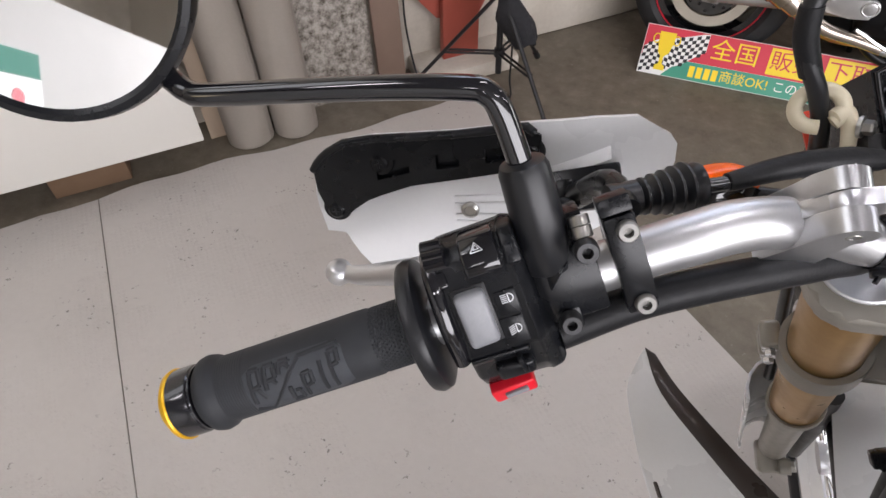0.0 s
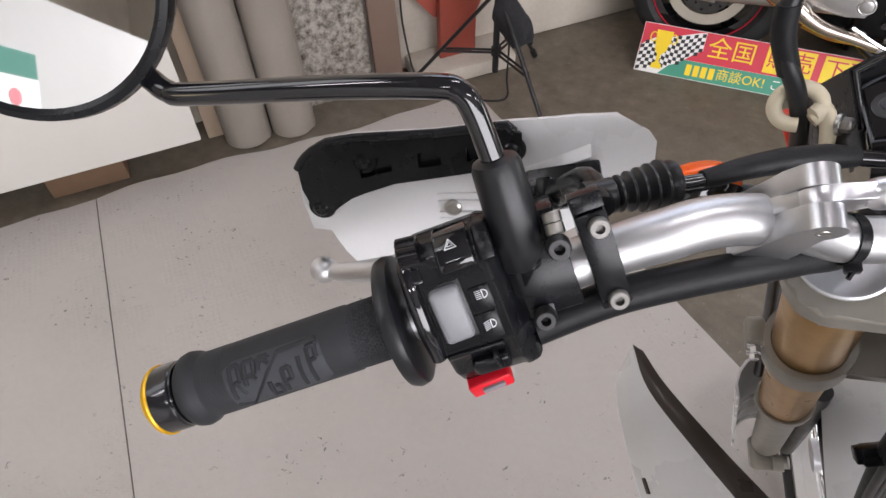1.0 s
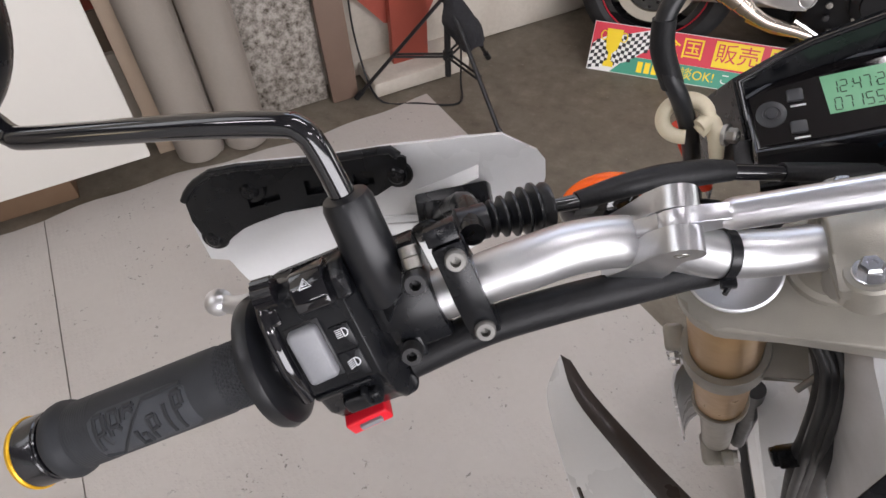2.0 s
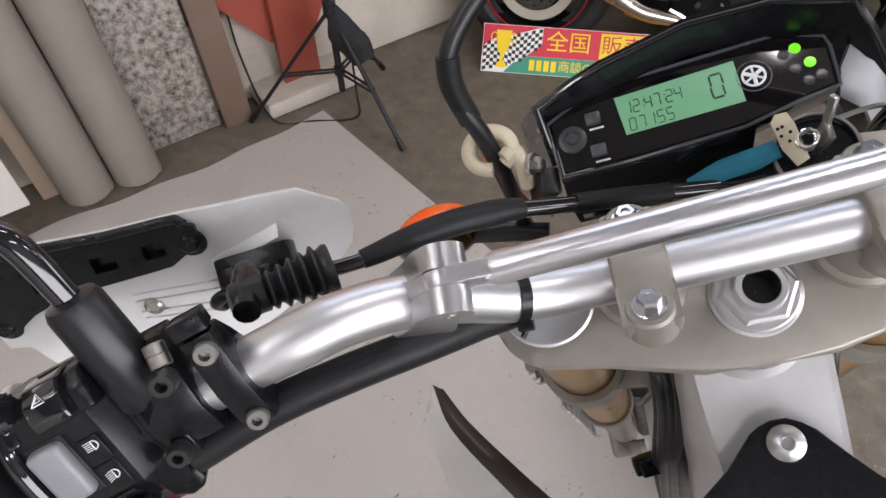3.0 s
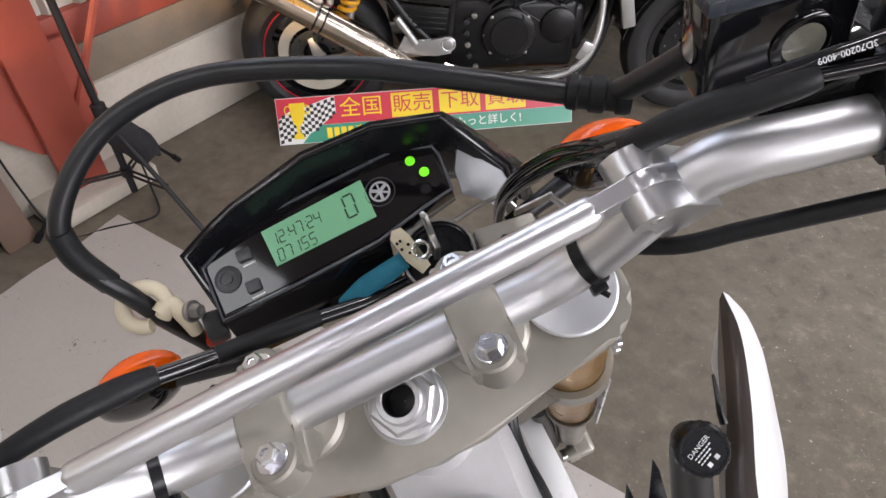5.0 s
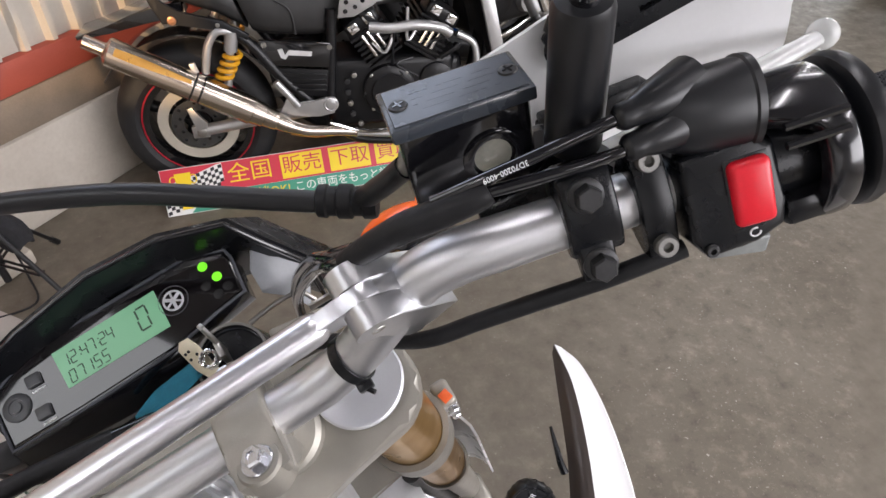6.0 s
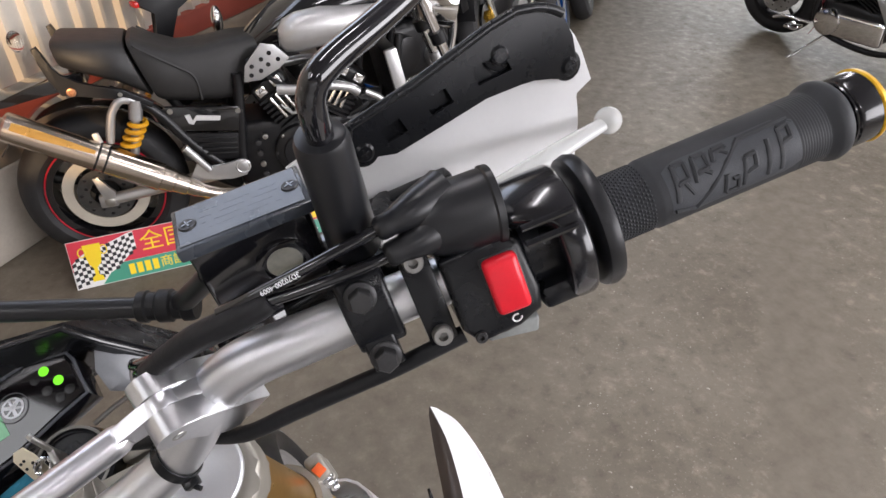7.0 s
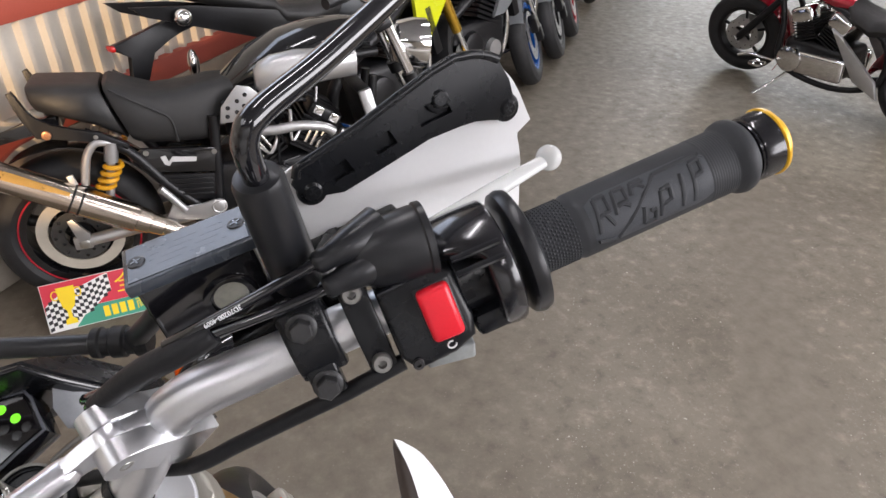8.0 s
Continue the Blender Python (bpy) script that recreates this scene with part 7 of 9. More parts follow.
bm = tube(blank(), [(0.188, -0.096, -0.272), (0.189, -0.0886, -0.270), (0.1984, -0.0597, -0.269)], [0.0034, 0.0030, 0.0012], 8)
bp("cable_stub", bm, BLACK, "thin black tie end")


# ---- the rest of the trail motorcycle behind the bar: tank, seat, engine, rear end ----
# mostly out of view, added to shade the floor and complete the machine
ahead = V((-0.318, 0.948, 0)).normalized()
up_b = (V((0, 0, 1)) * math.cos(radians(9)) + V((-ahead.y, ahead.x, 0)) * math.sin(radians(9)))
BODY = bike_m.inverted() @ basis((0.60, 0.45, 0.0), ahead, up_b.cross(ahead))


def body(name, bm, material, label="", parent=None):
    ob = part(name, bm, material, parent or bike, label)
    if parent is None:
        ob.matrix_local = BODY
    return ob


def loft(rows, n=24, square=1.25):
    out = []
    for x, z, wd, th in rows:
        out.append([V((x, wd * max(-1, min(1, square * math.cos(t))), z - th / 2 + th / 2 * max(-1, min(1, square * math.sin(t))))) for t in [2 * math.pi * k / n for k in range(n + 1)]])
    return sheet(blank(), out)


body("fuel_tank", loft(((-0.20, 0.93, 0.07, 0.10), (-0.24, 0.955, 0.11, 0.20), (-0.34, 0.965, 0.135, 0.26), (-0.46, 0.945, 0.13, 0.24), (-0.56, 0.915, 0.10, 0.14), (-0.60, 0.90, 0.07, 0.06))), BLACK, "black fuel tank")
body("seat", loft(((-0.42, 0.965, 0.06, 0.04), (-0.50, 0.955, 0.085, 0.08), (-0.70, 0.925, 0.11, 0.09), (-0.95, 0.925, 0.115, 0.09), (-1.20, 0.945, 0.10, 0.08), (-1.26, 0.94, 0.07, 0.04))), RUBBER, "long flat black seat")
body("rear_mudguard", loft(((-0.85, 0.84, 0.09, 0.07), (-1.20, 0.87, 0.10, 0.07), (-1.50, 0.93, 0.07, 0.04), (-1.62, 0.95, 0.05, 0.02))), WHITE, "white plastic tail")
eng = body("engine", box(blank(), (-0.42, 0, 0.46), (0.34, 0.24, 0.26), None, 0.03, 3), DARK_STEEL, "dark single cylinder engine")
body("cylinder", box(blank(), (-0.36, 0, 0.66), (0.16, 0.16, 0.20), pose(0, 0, 0, 0, 8, 0), 0.02), ALU, "", eng)
for s in (-1, 1):
    body("engine_cover", lathe(blank(), (-0.46, s * 0.12, 0.46), (0, s, 0), [(0, 0.11), (0.03, 0.10), (0.04, 0.07), (0.04, 0.002)], 32), ALU, "", eng)
    body("frame_rail", tube(blank(), [(-0.10, s * 0.05, 0.95), (-0.40, s * 0.12, 0.86), (-0.72, s * 0.12, 0.72), (-0.74, s * 0.11, 0.45)], 0.022, 12, 5), FRAME, "silver frame rail")
    body("swing_arm", tube(blank(), [(-0.72, s * 0.10, 0.45), (-1.02, s * 0.11, 0.37), (-1.28, s * 0.11, 0.33)], [0.026, 0.024, 0.018], 12, 4), ALU, "aluminium swing arm")
    body("side_panel", prism(blank(), [(-0.55, 0.86), (-0.62, 0.66), (-0.82, 0.68), (-1.05, 0.86)], 0.01, basis((0, s * 0.14, 0), (1, 0, 0), (0, 0, 1)), 0.003), WHITE, "white side panel")
rw = body("rear_wheel", lathe(blank(), (-1.28, -0.04, 0.325), (0, 1, 0), [(0, 0.02), (0, 0.03), (0.08, 0.03), (0.08, 0.02)], 20), ALU, "spoked rear wheel")
ring = [(0.058 * math.cos(t), 0.27 + 0.052 * math.sin(t)) for t in [2 * math.pi * k / 14 for k in range(15)]]
body("tyre", lathe(blank(), (-1.28, 0, 0.325), (0, 1, 0), ring, 48, False), RUBBER, "", rw)
body("rim", lathe(blank(), (-1.28, 0, 0.325), (0, 1, 0), [(-0.04, 0.222), (-0.04, 0.235), (0.04, 0.235), (0.04, 0.222), (-0.04, 0.222)], 48, False), DARK_STEEL, "", rw)
body("side_stand", tube(blank(), [(-0.60, 0.13, 0.33), (-0.62, 0.24, 0.05)], 0.012, 10), DARK_STEEL, "steel side stand")

# ---- parked motorcycles ----
B_BLACK = surface("gloss_black_paint", (0.008, 0.008, 0.009), (0.006, 0.006, 0.007), 0.12, 0, 5, 100, coat=0.8)
B_ENGINE = surface("black_engine_paint", (0.0085, 0.0085, 0.0095), (0.005, 0.005, 0.006), 0.33, 0.0, 40, 500, 0.2, spec=0.36)
B_SEAT = surface("black_seat_vinyl", (0.016, 0.0155, 0.0155), (0.011, 0.0105, 0.0105), 0.5, 0, 30, 400, 0.2)
B_TYRE = surface("tyre_rubber", (0.018, 0.018, 0.019), (0.011, 0.011, 0.012), 0.65, 0, 30, 300, 0.3)
B_TITAN = surface("heat_tinted_titanium", (0.48, 0.42, 0.35), (0.60, 0.53, 0.46), 0.22, 1.0, 9, 160)
B_BURNT = surface("burnt_gold", (0.52, 0.30, 0.08), (0.42, 0.22, 0.05), 0.3, 0.8, 20, 200)
B_SPRING = surface("yellow_spring", (0.72, 0.36, 0.02), (0.62, 0.30, 0.01), 0.35, 0.1, 20, 200)
B_BONE = surface("aged_white_rim", (0.52, 0.48, 0.40), (0.44, 0.40, 0.33), 0.5, 0, 20, 200)
B_RED = surface("candy_red_paint", (0.30, 0.008, 0.020), (0.22, 0.005, 0.014), 0.14, 0.2, 5, 100, coat=0.8)
B_YEL = surface("acid_yellow_paint", (0.66, 0.70, 0.02), (0.58, 0.62, 0.01), 0.25, 0, 5, 100, coat=0.5)
B_GREY = surface("grey_paint", (0.22, 0.23, 0.24), (0.17, 0.18, 0.19), 0.3, 0.1, 5, 100, coat=0.4)
B_BLUE = surface("blue_rim", (0.02, 0.12, 0.42), (0.015, 0.09, 0.34), 0.25, 0.3, 5, 100)
B_GOLD = surface("gold_fork", (0.66, 0.40, 0.05), (0.58, 0.34, 0.04), 0.22, 0.8, 5, 100)
B_REDRIM = surface("red_pinstripe", (0.45, 0.012, 0.030), (0.38, 0.010, 0.024), 0.3, 0, 5, 100)
COPPER = surface("copper_bolt", (0.52, 0.27, 0.15), (0.42, 0.20, 0.10), 0.35, 0.8, 40, 300)
BADGE = surface("silver_badge", (0.70, 0.70, 0.70), (0.6, 0.6, 0.6), 0.35, 0.2)
B_DISC = surface("dark_disc_steel", (0.085, 0.084, 0.080), (0.055, 0.054, 0.052), 0.45, 0.5, 60, 400, 0.05)
B_CAST = surface("silver_casting", (0.55, 0.55, 0.55), (0.45, 0.45, 0.45), 0.36, 0.8, 20, 300, 0.1)


def bike_wheel(bike, c, r, wd, rim, stripe=None, spokes=5, disc=0.5, inner=None, name="wheel", disc_mat=None):
    """A wheel whose axle lies along y: tyre, rim, cast spokes, brake disc with holes."""
    c = V(c)
    bm = lathe(blank(), c, (0, 1, 0), [(-wd * 0.3, 0.02), (-wd * 0.3, 0.035), (wd * 0.3, 0.035), (wd * 0.3, 0.02)], 20)
    w = part(name, bm, B_ENGINE, bike)
    prof = [(-wd * 0.36, r * 0.66), (-wd * 0.50, r * 0.76), (-wd * 0.50, r * 0.86), (-wd * 0.40, r * 0.95), (-wd * 0.18, r * 0.995), (0, r), (wd * 0.18, r * 0.995), (wd * 0.40, r * 0.95), (wd * 0.50, r * 0.86), (wd * 0.50, r * 0.76), (wd * 0.36, r * 0.66)]
    part("tyre", lathe(blank(), c, (0, 1, 0), prof, 64, False), B_TYRE, w)
    prof = [(-wd * 0.40, r * 0.60), (-wd * 0.42, r * 0.685), (-wd * 0.36, r * 0.685), (-wd * 0.25, r * 0.60), (wd * 0.25, r * 0.60), (wd * 0.36, r * 0.685), (wd * 0.42, r * 0.685), (wd * 0.40, r * 0.60), (0, r * 0.565), (-wd * 0.40, r * 0.60)]
    part("rim", lathe(blank(), c, (0, 1, 0), prof, 56, False), rim, w)
    if stripe:
        for s in (-1, 1):
            bm = tube(blank(), [c + V((r * 0.685 * math.cos(t), s * wd * 0.43, r * 0.685 * math.sin(t))) for t in [2 * math.pi * k / 48 for k in range(49)]], 0.0028, 6)
            part("rim_stripe", bm, stripe, w)
    for k in range(spokes):
        t = 2 * math.pi * k / spokes + 0.3
        o = V((math.cos(t), 0, math.sin(t)))
        bm = tube(blank(), [c + o * 0.03, c + o * r * 0.3, c + o * r * 0.59], [wd * 0.18, wd * 0.10, wd * 0.14], 10, 3, updir=(0, 1, 0))
        part("spoke", bm, rim if not inner else B_ENGINE, w)
    if inner:
        for s in (-1, 1):
            part("rim_band", lathe(blank(), c, (0, s, 0), [(wd * 0.36, r * 0.505), (wd * 0.40, r * 0.505), (wd * 0.40, r * 0.375), (wd * 0.36, r * 0.375)], 48, False), inner, w)
    if disc:
        rd = r * disc
        for s in (-1, 1):
            bm = blank()
            lathe(bm, c + V((0, s * wd * 0.44, 0)), (0, s, 0), [(0, rd * 0.55), (0, rd), (0.004, rd), (0.004, rd * 0.55)], 48, False)
            d = part("brake_disc", bm, disc_mat or (B_CAST if not inner else B_ENGINE), w)
            bm = blank()
            for k in range(16):
                t = 2 * math.pi * k / 16
                q = rd * (0.70 if k % 2 else 0.87)
                lathe(bm, c + V((q * math.cos(t), s * (wd * 0.44 + 0.0042), q * math.sin(t))), (0, s, 0), [(0, 0.006), (0.0004, 0.005)], 8)
            tagged(part("disc_hole", bm, GLOSS, d), kind="stuff")
    return w


def fins(bm, c, sx, sy, sz, n, m=None):
    """A finned cylinder: a core with n thin plates."""
    m = m or Matrix.Identity(4)
    rings = []
    for k in range(n):
        for t, q in ((0.1, 0.8), (0.28, 1.0), (0.70, 1.0), (0.88, 0.8)):
            z = -sz / 2 + sz * (k + t) / n
            rings.append([bm.verts.new(V(c) + m.to_3x3() @ V((a * sx * q / 2, b * sy * q / 2, z))) for a, b in ((-1, -1), (1, -1), (1, 1), (-1, 1))])
    for a, b in zip(rings, rings[1:]):
        for k in range(4):
            bm.faces.new((a[k], a[(k + 1) % 4], b[(k + 1) % 4], b[k]))
    bm.faces.new(rings[0][::-1])
    bm.faces.new(rings[-1])


def power_cruiser():
    """Black muscle cruiser with a big titanium silencer on its near side."""
    m = basis((0.2675, 2.352, 0), (0.9971, -0.0758, 0), (0.0758, 0.9971, 0)) @ pose(0, 0, 0, -5, 0, 0) @ Matrix.Scale(0.971, 4)
    b = thing("muscle_motorcycle", "black muscle cruiser with titanium silencer and yellow shock spring", "motorcycle", m)

    def p(name, bm, mat, label="", angle=38):
        return part(name, bm, mat, b, label, angle)
    bike_wheel(b, (0.026, 0.0, 0.268), 0.268, 0.155, B_BLACK, B_REDRIM, 5, 0.335, B_BONE, "rear_wheel", B_DISC)
    bike_wheel(b, (1.395, 0.0, 0.262), 0.262, 0.110, B_ENGINE, None, 5, 0.52, None, "front_wheel", B_ENGINE)
    # swing arm, axle adjuster, shock
    for s in (-1, 1):
        p("swing_arm", tube(blank(), [(0.035, s * 0.115, 0.262), (0.25, s * 0.112, 0.285), (0.47, s * 0.10, 0.30)], [0.020, 0.021, 0.024], 12, 3), B_CAST, "silver swing arm")
        ad = p("axle_adjuster", box(blank(), (0.035, s * 0.118, 0.262), (0.055, 0.022, 0.044), None, 0.005), B_CAST)
        part("axle_nut", lathe(blank(), (0.04, s * 0.128, 0.262), (0, s, 0), [(0, 0.018), (0.008, 0.018), (0.010, 0.014)], 6), STEEL, ad)
        x0, z0, x1, z1 = 0.142, 0.440, 0.197, 0.590
        sh = p("shock_absorber", tube(blank(), [(x0, s * 0.135, z0 - 0.08), (x1, s * 0.135, z1)], 0.013, 12), B_CAST, "shock absorber with yellow spring")
        hel = []
        for k in range(73):
            t = k / 72
            a = t * 4.5 * 2 * math.pi
            e1, e2 = V((0.955, 0, -0.293)), V((0, 1, 0))
            hel.append(V((x0, s * 0.135, z0)).lerp(V((x1, s * 0.135, z1 - 0.055)), t) + e1 * 0.023 * math.cos(a) + e2 * 0.023 * math.sin(a))
        part("spring", tube(blank(), hel, 0.0080, 7), B_SPRING, sh)
        part("shock_top", tube(blank(), [(x1 - 0.012, s * 0.135, z1 - 0.055), (x1 + 0.002, s * 0.135, z1 + 0.008)], 0.021, 16), B_CAST, sh)
        part("shock_reservoir", tube(blank(), [(x1 - 0.100, s * 0.15, z1 - 0.115), (x1 - 0.086, s * 0.15, z1 - 0.060), (x1 - 0.070, s * 0.148, z1 - 0.018), (x1 - 0.040, s * 0.145, z1 + 0.012), (x1, s * 0.138, z1 + 0.006)], [0.013, 0.014, 0.0125, 0.0125, 0.013], 12, 4), B_CAST, sh)
        p("caliper_bracket", prism(blank(), [(0.008, 0.352), (0.028, 0.358), (0.046, 0.318), (0.066, 0.300), (0.060, 0.276), (0.026, 0.272)], 0.010, basis((0, s * 0.128, 0), (1, 0, 0), (0, 0, 1)), 0.003), B_CAST, "silver brake caliper bracket")
    # silencer
    s, y = -1, -0.185
    sp, ep = V((0.342, y, 0.276)), V((-0.222, y, 0.614))
    k = (ep - sp).normalized()
    ln = (ep - sp).length
    prof = [(0, 0.0225), (0.018, 0.0245), (0.020, 0.0270), (0.052, 0.0290), (0.056, 0.0325), (0.098, 0.0355), (0.101, 0.0395), (0.140, 0.0425), (0.143, 0.0468), (0.150, 0.0472), (0.578, 0.0448), (0.586, 0.0450), (0.592, 0.0400), (0.598, 0.0235), (0.603, 0.0215), (0.655, 0.0215), (0.6575, 0.0205), (0.6575, 0.0175), (0.62, 0.017)]
    si = p("silencer", lathe(blank(), sp, k, prof, 48, False), B_TITAN, "straight polished titanium silencer with a gold-tinted badge", 24)
    for q in (0.308, 0.334):
        part("silencer_strap", lathe(blank(), sp + k * q, k, [(-0.0032, 0.0460), (-0.0032, 0.0484), (0.0032, 0.0484), (0.0032, 0.0460)], 40, False), GLOSS, si)
    out = V((0, s, 0))
    high = V((-k.z, 0, k.x)) * -1
    rows = []
    for i in range(15):
        t = i / 14
        mid, half = 0.62 - 0.10 * t, 0.30 - 0.24 * abs(1 - t - 0.25) ** 1.2
        rows.append([sp + k * (0.345 + 0.225 * t) + (out * math.cos(mid + half * j) + high * math.sin(mid + half * j)) * 0.0466 for j in (-1, -0.5, 0, 0.5, 1)])
    part("badge", sheet(blank(), rows, 0.0004), B_BURNT, si, "heat-stained gold badge")
    bm = box(blank(), sp + k * 0.321 + V((0.004, 0.012, 0.048)), (0.020, 0.012, 0.062), pose(0, 0, 0, 0, -12, 0), 0.003)
    part("hanger_strap", bm, B_CAST, si)
    p("link_pipe", tube(blank(), [sp - k * -0.01, (0.395, y + 0.004, 0.256), (0.487, y + 0.02, 0.238), (0.56, y + 0.03, 0.222)], [0.0225, 0.020, 0.0175, 0.017], 18, 5), B_TITAN, "exhaust link pipe")
    p("lower_pipe", tube(blank(), [(0.54, y + 0.03, 0.222), (0.70, y + 0.02, 0.205), (0.86, y + 0.02, 0.215), (0.945, y + 0.02, 0.262), (0.985, y + 0.03, 0.33), (1.000, y + 0.05, 0.42), (0.990, y + 0.06, 0.495), (0.93, y + 0.06, 0.535)], 0.0125, 16, 6), B_CAST, "bright exhaust pipe along the engine")
    p("heat_shield", tube(blank(), [(0.335, y + 0.03, 0.245), (0.42, y + 0.04, 0.222), (0.50, y + 0.05, 0.216)], [0.011, 0.013, 0.011], 12, 3), B_BURNT, "gold-tinted second pipe")
    p("rear_mudguard", sheet(blank(), [[V((0.030 + 0.318 * math.cos(t), y, 0.268 + 0.325 * math.sin(t) - 0.9 * y * y)) for t in [radians(a) for a in range(25, 151, 7)]] for y in (-0.095, -0.06, 0, 0.06, 0.095)], 0.004), B_BLACK, "gloss black rear mudguard")
    p("tail_blade", prism(blank(), [(-0.274, 0.592), (-0.18, 0.618), (-0.10, 0.648), (-0.03, 0.672), (0.06, 0.68), (0.06, 0.63), (-0.06, 0.625), (-0.17, 0.596), (-0.272, 0.580)], 0.15, basis((0, 0.075, 0), (1, 0, 0), (0, 0, 1)), 0.006), B_BLACK, "gloss black tail blade behind the seat")

    def padding(rows):
        """A seat pad through slanted sections: top x, z, lower x, z, half width."""
        out = []
        for xt, zt, xb, zb, w in rows:
            a, c = V((xt, 0, zt)), V((xb, 0, zb))
            ring = []
            for i in range(29):
                t = 2 * math.pi * i / 28
                u, q = math.cos(t), math.sin(t)
                u, q = math.copysign(abs(u) ** 0.42, u), math.copysign(abs(q) ** 0.42, q)
                ring.append((a + c) / 2 + (a - c) / 2 * q + V((0, w * u * (1 - 0.10 * max(0, q)), 0)))
            out.append(ring)
        return sheet(blank(), out)
    # seat, tail, cover and tank
    p("rear_seat", padding([(-0.002, 0.770, 0.010, 0.740, 0.090), (0.002, 0.779, 0.014, 0.712, 0.112), (0.012, 0.783, 0.022, 0.702, 0.120), (0.079, 0.777, 0.090, 0.674, 0.130), (0.150, 0.772, 0.165, 0.642, 0.131), (0.192, 0.768, 0.232, 0.600, 0.130), (0.197, 0.764, 0.248, 0.588, 0.126), (0.199, 0.750, 0.250, 0.600, 0.110)]), B_SEAT, "black rear seat pad with a sharp front edge")
    p("rider_seat", padding([(0.206, 0.752, 0.262, 0.592, 0.112), (0.208, 0.768, 0.266, 0.578, 0.127), (0.221, 0.772, 0.280, 0.570, 0.131), (0.275, 0.748, 0.330, 0.562, 0.131), (0.341, 0.724, 0.400, 0.555, 0.127), (0.436, 0.729, 0.460, 0.549, 0.120), (0.520, 0.744, 0.510, 0.545, 0.110), (0.575, 0.745, 0.535, 0.590, 0.096), (0.640, 0.738, 0.600, 0.690, 0.070)]), B_SEAT, "dished black rider seat")
    for s in (-1, 1):
        p("seat_seam", tube(blank(), [(0.228, s * 0.127, 0.758), (0.290, s * 0.1305, 0.715), (0.345, s * 0.1295, 0.680), (0.385, s * 0.1280, 0.645), (0.395, s * 0.1275, 0.570)], 0.0035, 8, 5), B_SEAT)
        o = basis((0, s * 0.142, 0), (1, 0, 0), (0, 0, 1)) @ Matrix.Translation((0, 0, -0.008))
        p("grab_rail", prism(blank(), [(-0.038, 0.777), (-0.022, 0.784), (-0.012, 0.762), (-0.004, 0.722), (0.014, 0.694), (0.060, 0.670), (0.105, 0.654), (0.175, 0.637), (0.252, 0.586), (0.244, 0.570), (0.180, 0.606), (0.060, 0.628), (0.004, 0.636), (-0.018, 0.690), (-0.030, 0.734)], 0.016, o, 0.004), B_ENGINE, "black grab rail beside the rear seat")
        p("frame_bolt", lathe(blank(), (0.034, s * 0.152, 0.646), (0, s, 0), [(0, 0.0135), (0.006, 0.0130), (0.007, 0.010), (0.007, 0.006), (0.004, 0.005)], 18), COPPER, "copper-coloured bolt")
        p("frame_bolt", lathe(blank(), (0.163, s * 0.152, 0.623), (0, s, 0), [(0, 0.0070), (0.003, 0.0068), (0.004, 0.003)], 14), STEEL)
        p("seat_rail", tube(blank(), [(0.13, s * 0.13, 0.635), (0.24, s * 0.13, 0.56), (0.33, s * 0.125, 0.43), (0.42, s * 0.12, 0.33)], 0.017, 12, 4), B_ENGINE)
        p("frame_post", tube(blank(), [(0.515, s * 0.115, 0.64), (0.50, s * 0.12, 0.48), (0.478, s * 0.12, 0.30)], 0.017, 12, 3), B_ENGINE)
        p("main_tube", tube(blank(), [(0.55, s * 0.09, 0.66), (0.85, s * 0.07, 0.76), (1.10, s * 0.04, 0.78)], 0.018, 12, 3), B_ENGINE)
        # side cover: upper badge panel and ribbed lower panel
        o = basis((0, s * 0.128, 0), (1, 0, 0), (0, 0, 1))
        z = -0.010 if s < 0 else 0.0
        cv = p("side_cover", prism(blank(), [(0.268, 0.552), (0.277, 0.562), (0.505, 0.536), (0.515, 0.524), (0.500, 0.462), (0.490, 0.453), (0.314, 0.475), (0.302, 0.488)], 0.014, o @ Matrix.Translation((0, 0, -0.007)), 0.004), B_BLACK, "gloss black side cover with bright badge")
        part("cover_badge", put(prism(blank(), [(0.338, 0.500), (0.330, 0.528), (0.346, 0.530), (0.352, 0.508), (0.366, 0.524), (0.440, 0.513), (0.436, 0.498), (0.362, 0.507), (0.352, 0.494)], 0.002, o @ Matrix.Translation((0, 0, 0.0072 if s < 0 else -0.0092))), Matrix.Identity(4)), BADGE, cv)
        bm = prism(blank(), [(0.322, 0.466), (0.492, 0.444), (0.474, 0.352), (0.372, 0.364), (0.350, 0.380)], 0.010, o @ Matrix.Translation((0, 0, -0.005)), 0.003)
        for k in range(4):
            box(bm, (0.410 + 0.004 * k, s * 0.136, 0.438 - 0.0185 * k), (0.136 - 0.012 * k, 0.008, 0.0075), pose(0, 0, 0, 0, 6, 0), 0.002)
        part("ribbed_panel", bm, B_ENGINE, cv)
        for x, zz in ((0.290, 0.546), (0.497, 0.523)):
            part("cover_bolt", lathe(blank(), (x, s * 0.134, zz), (0, s, 0), [(0, 0.009), (0.003, 0.009), (0.003, 0.004)], 14), STEEL, cv)
        # foot rest plate, peg
        fp = p("footrest_plate", prism(blank(), [(0.310, 0.322), (0.335, 0.366), (0.352, 0.370), (0.368, 0.345), (0.425, 0.348), (0.470, 0.362), (0.502, 0.340), (0.490, 0.302), (0.44, 0.294), (0.37, 0.300)], 0.012, basis((0, s * 0.15, 0), (1, 0, 0), (0, 0, 1)), 0.003), B_CAST, "silver footrest plate")
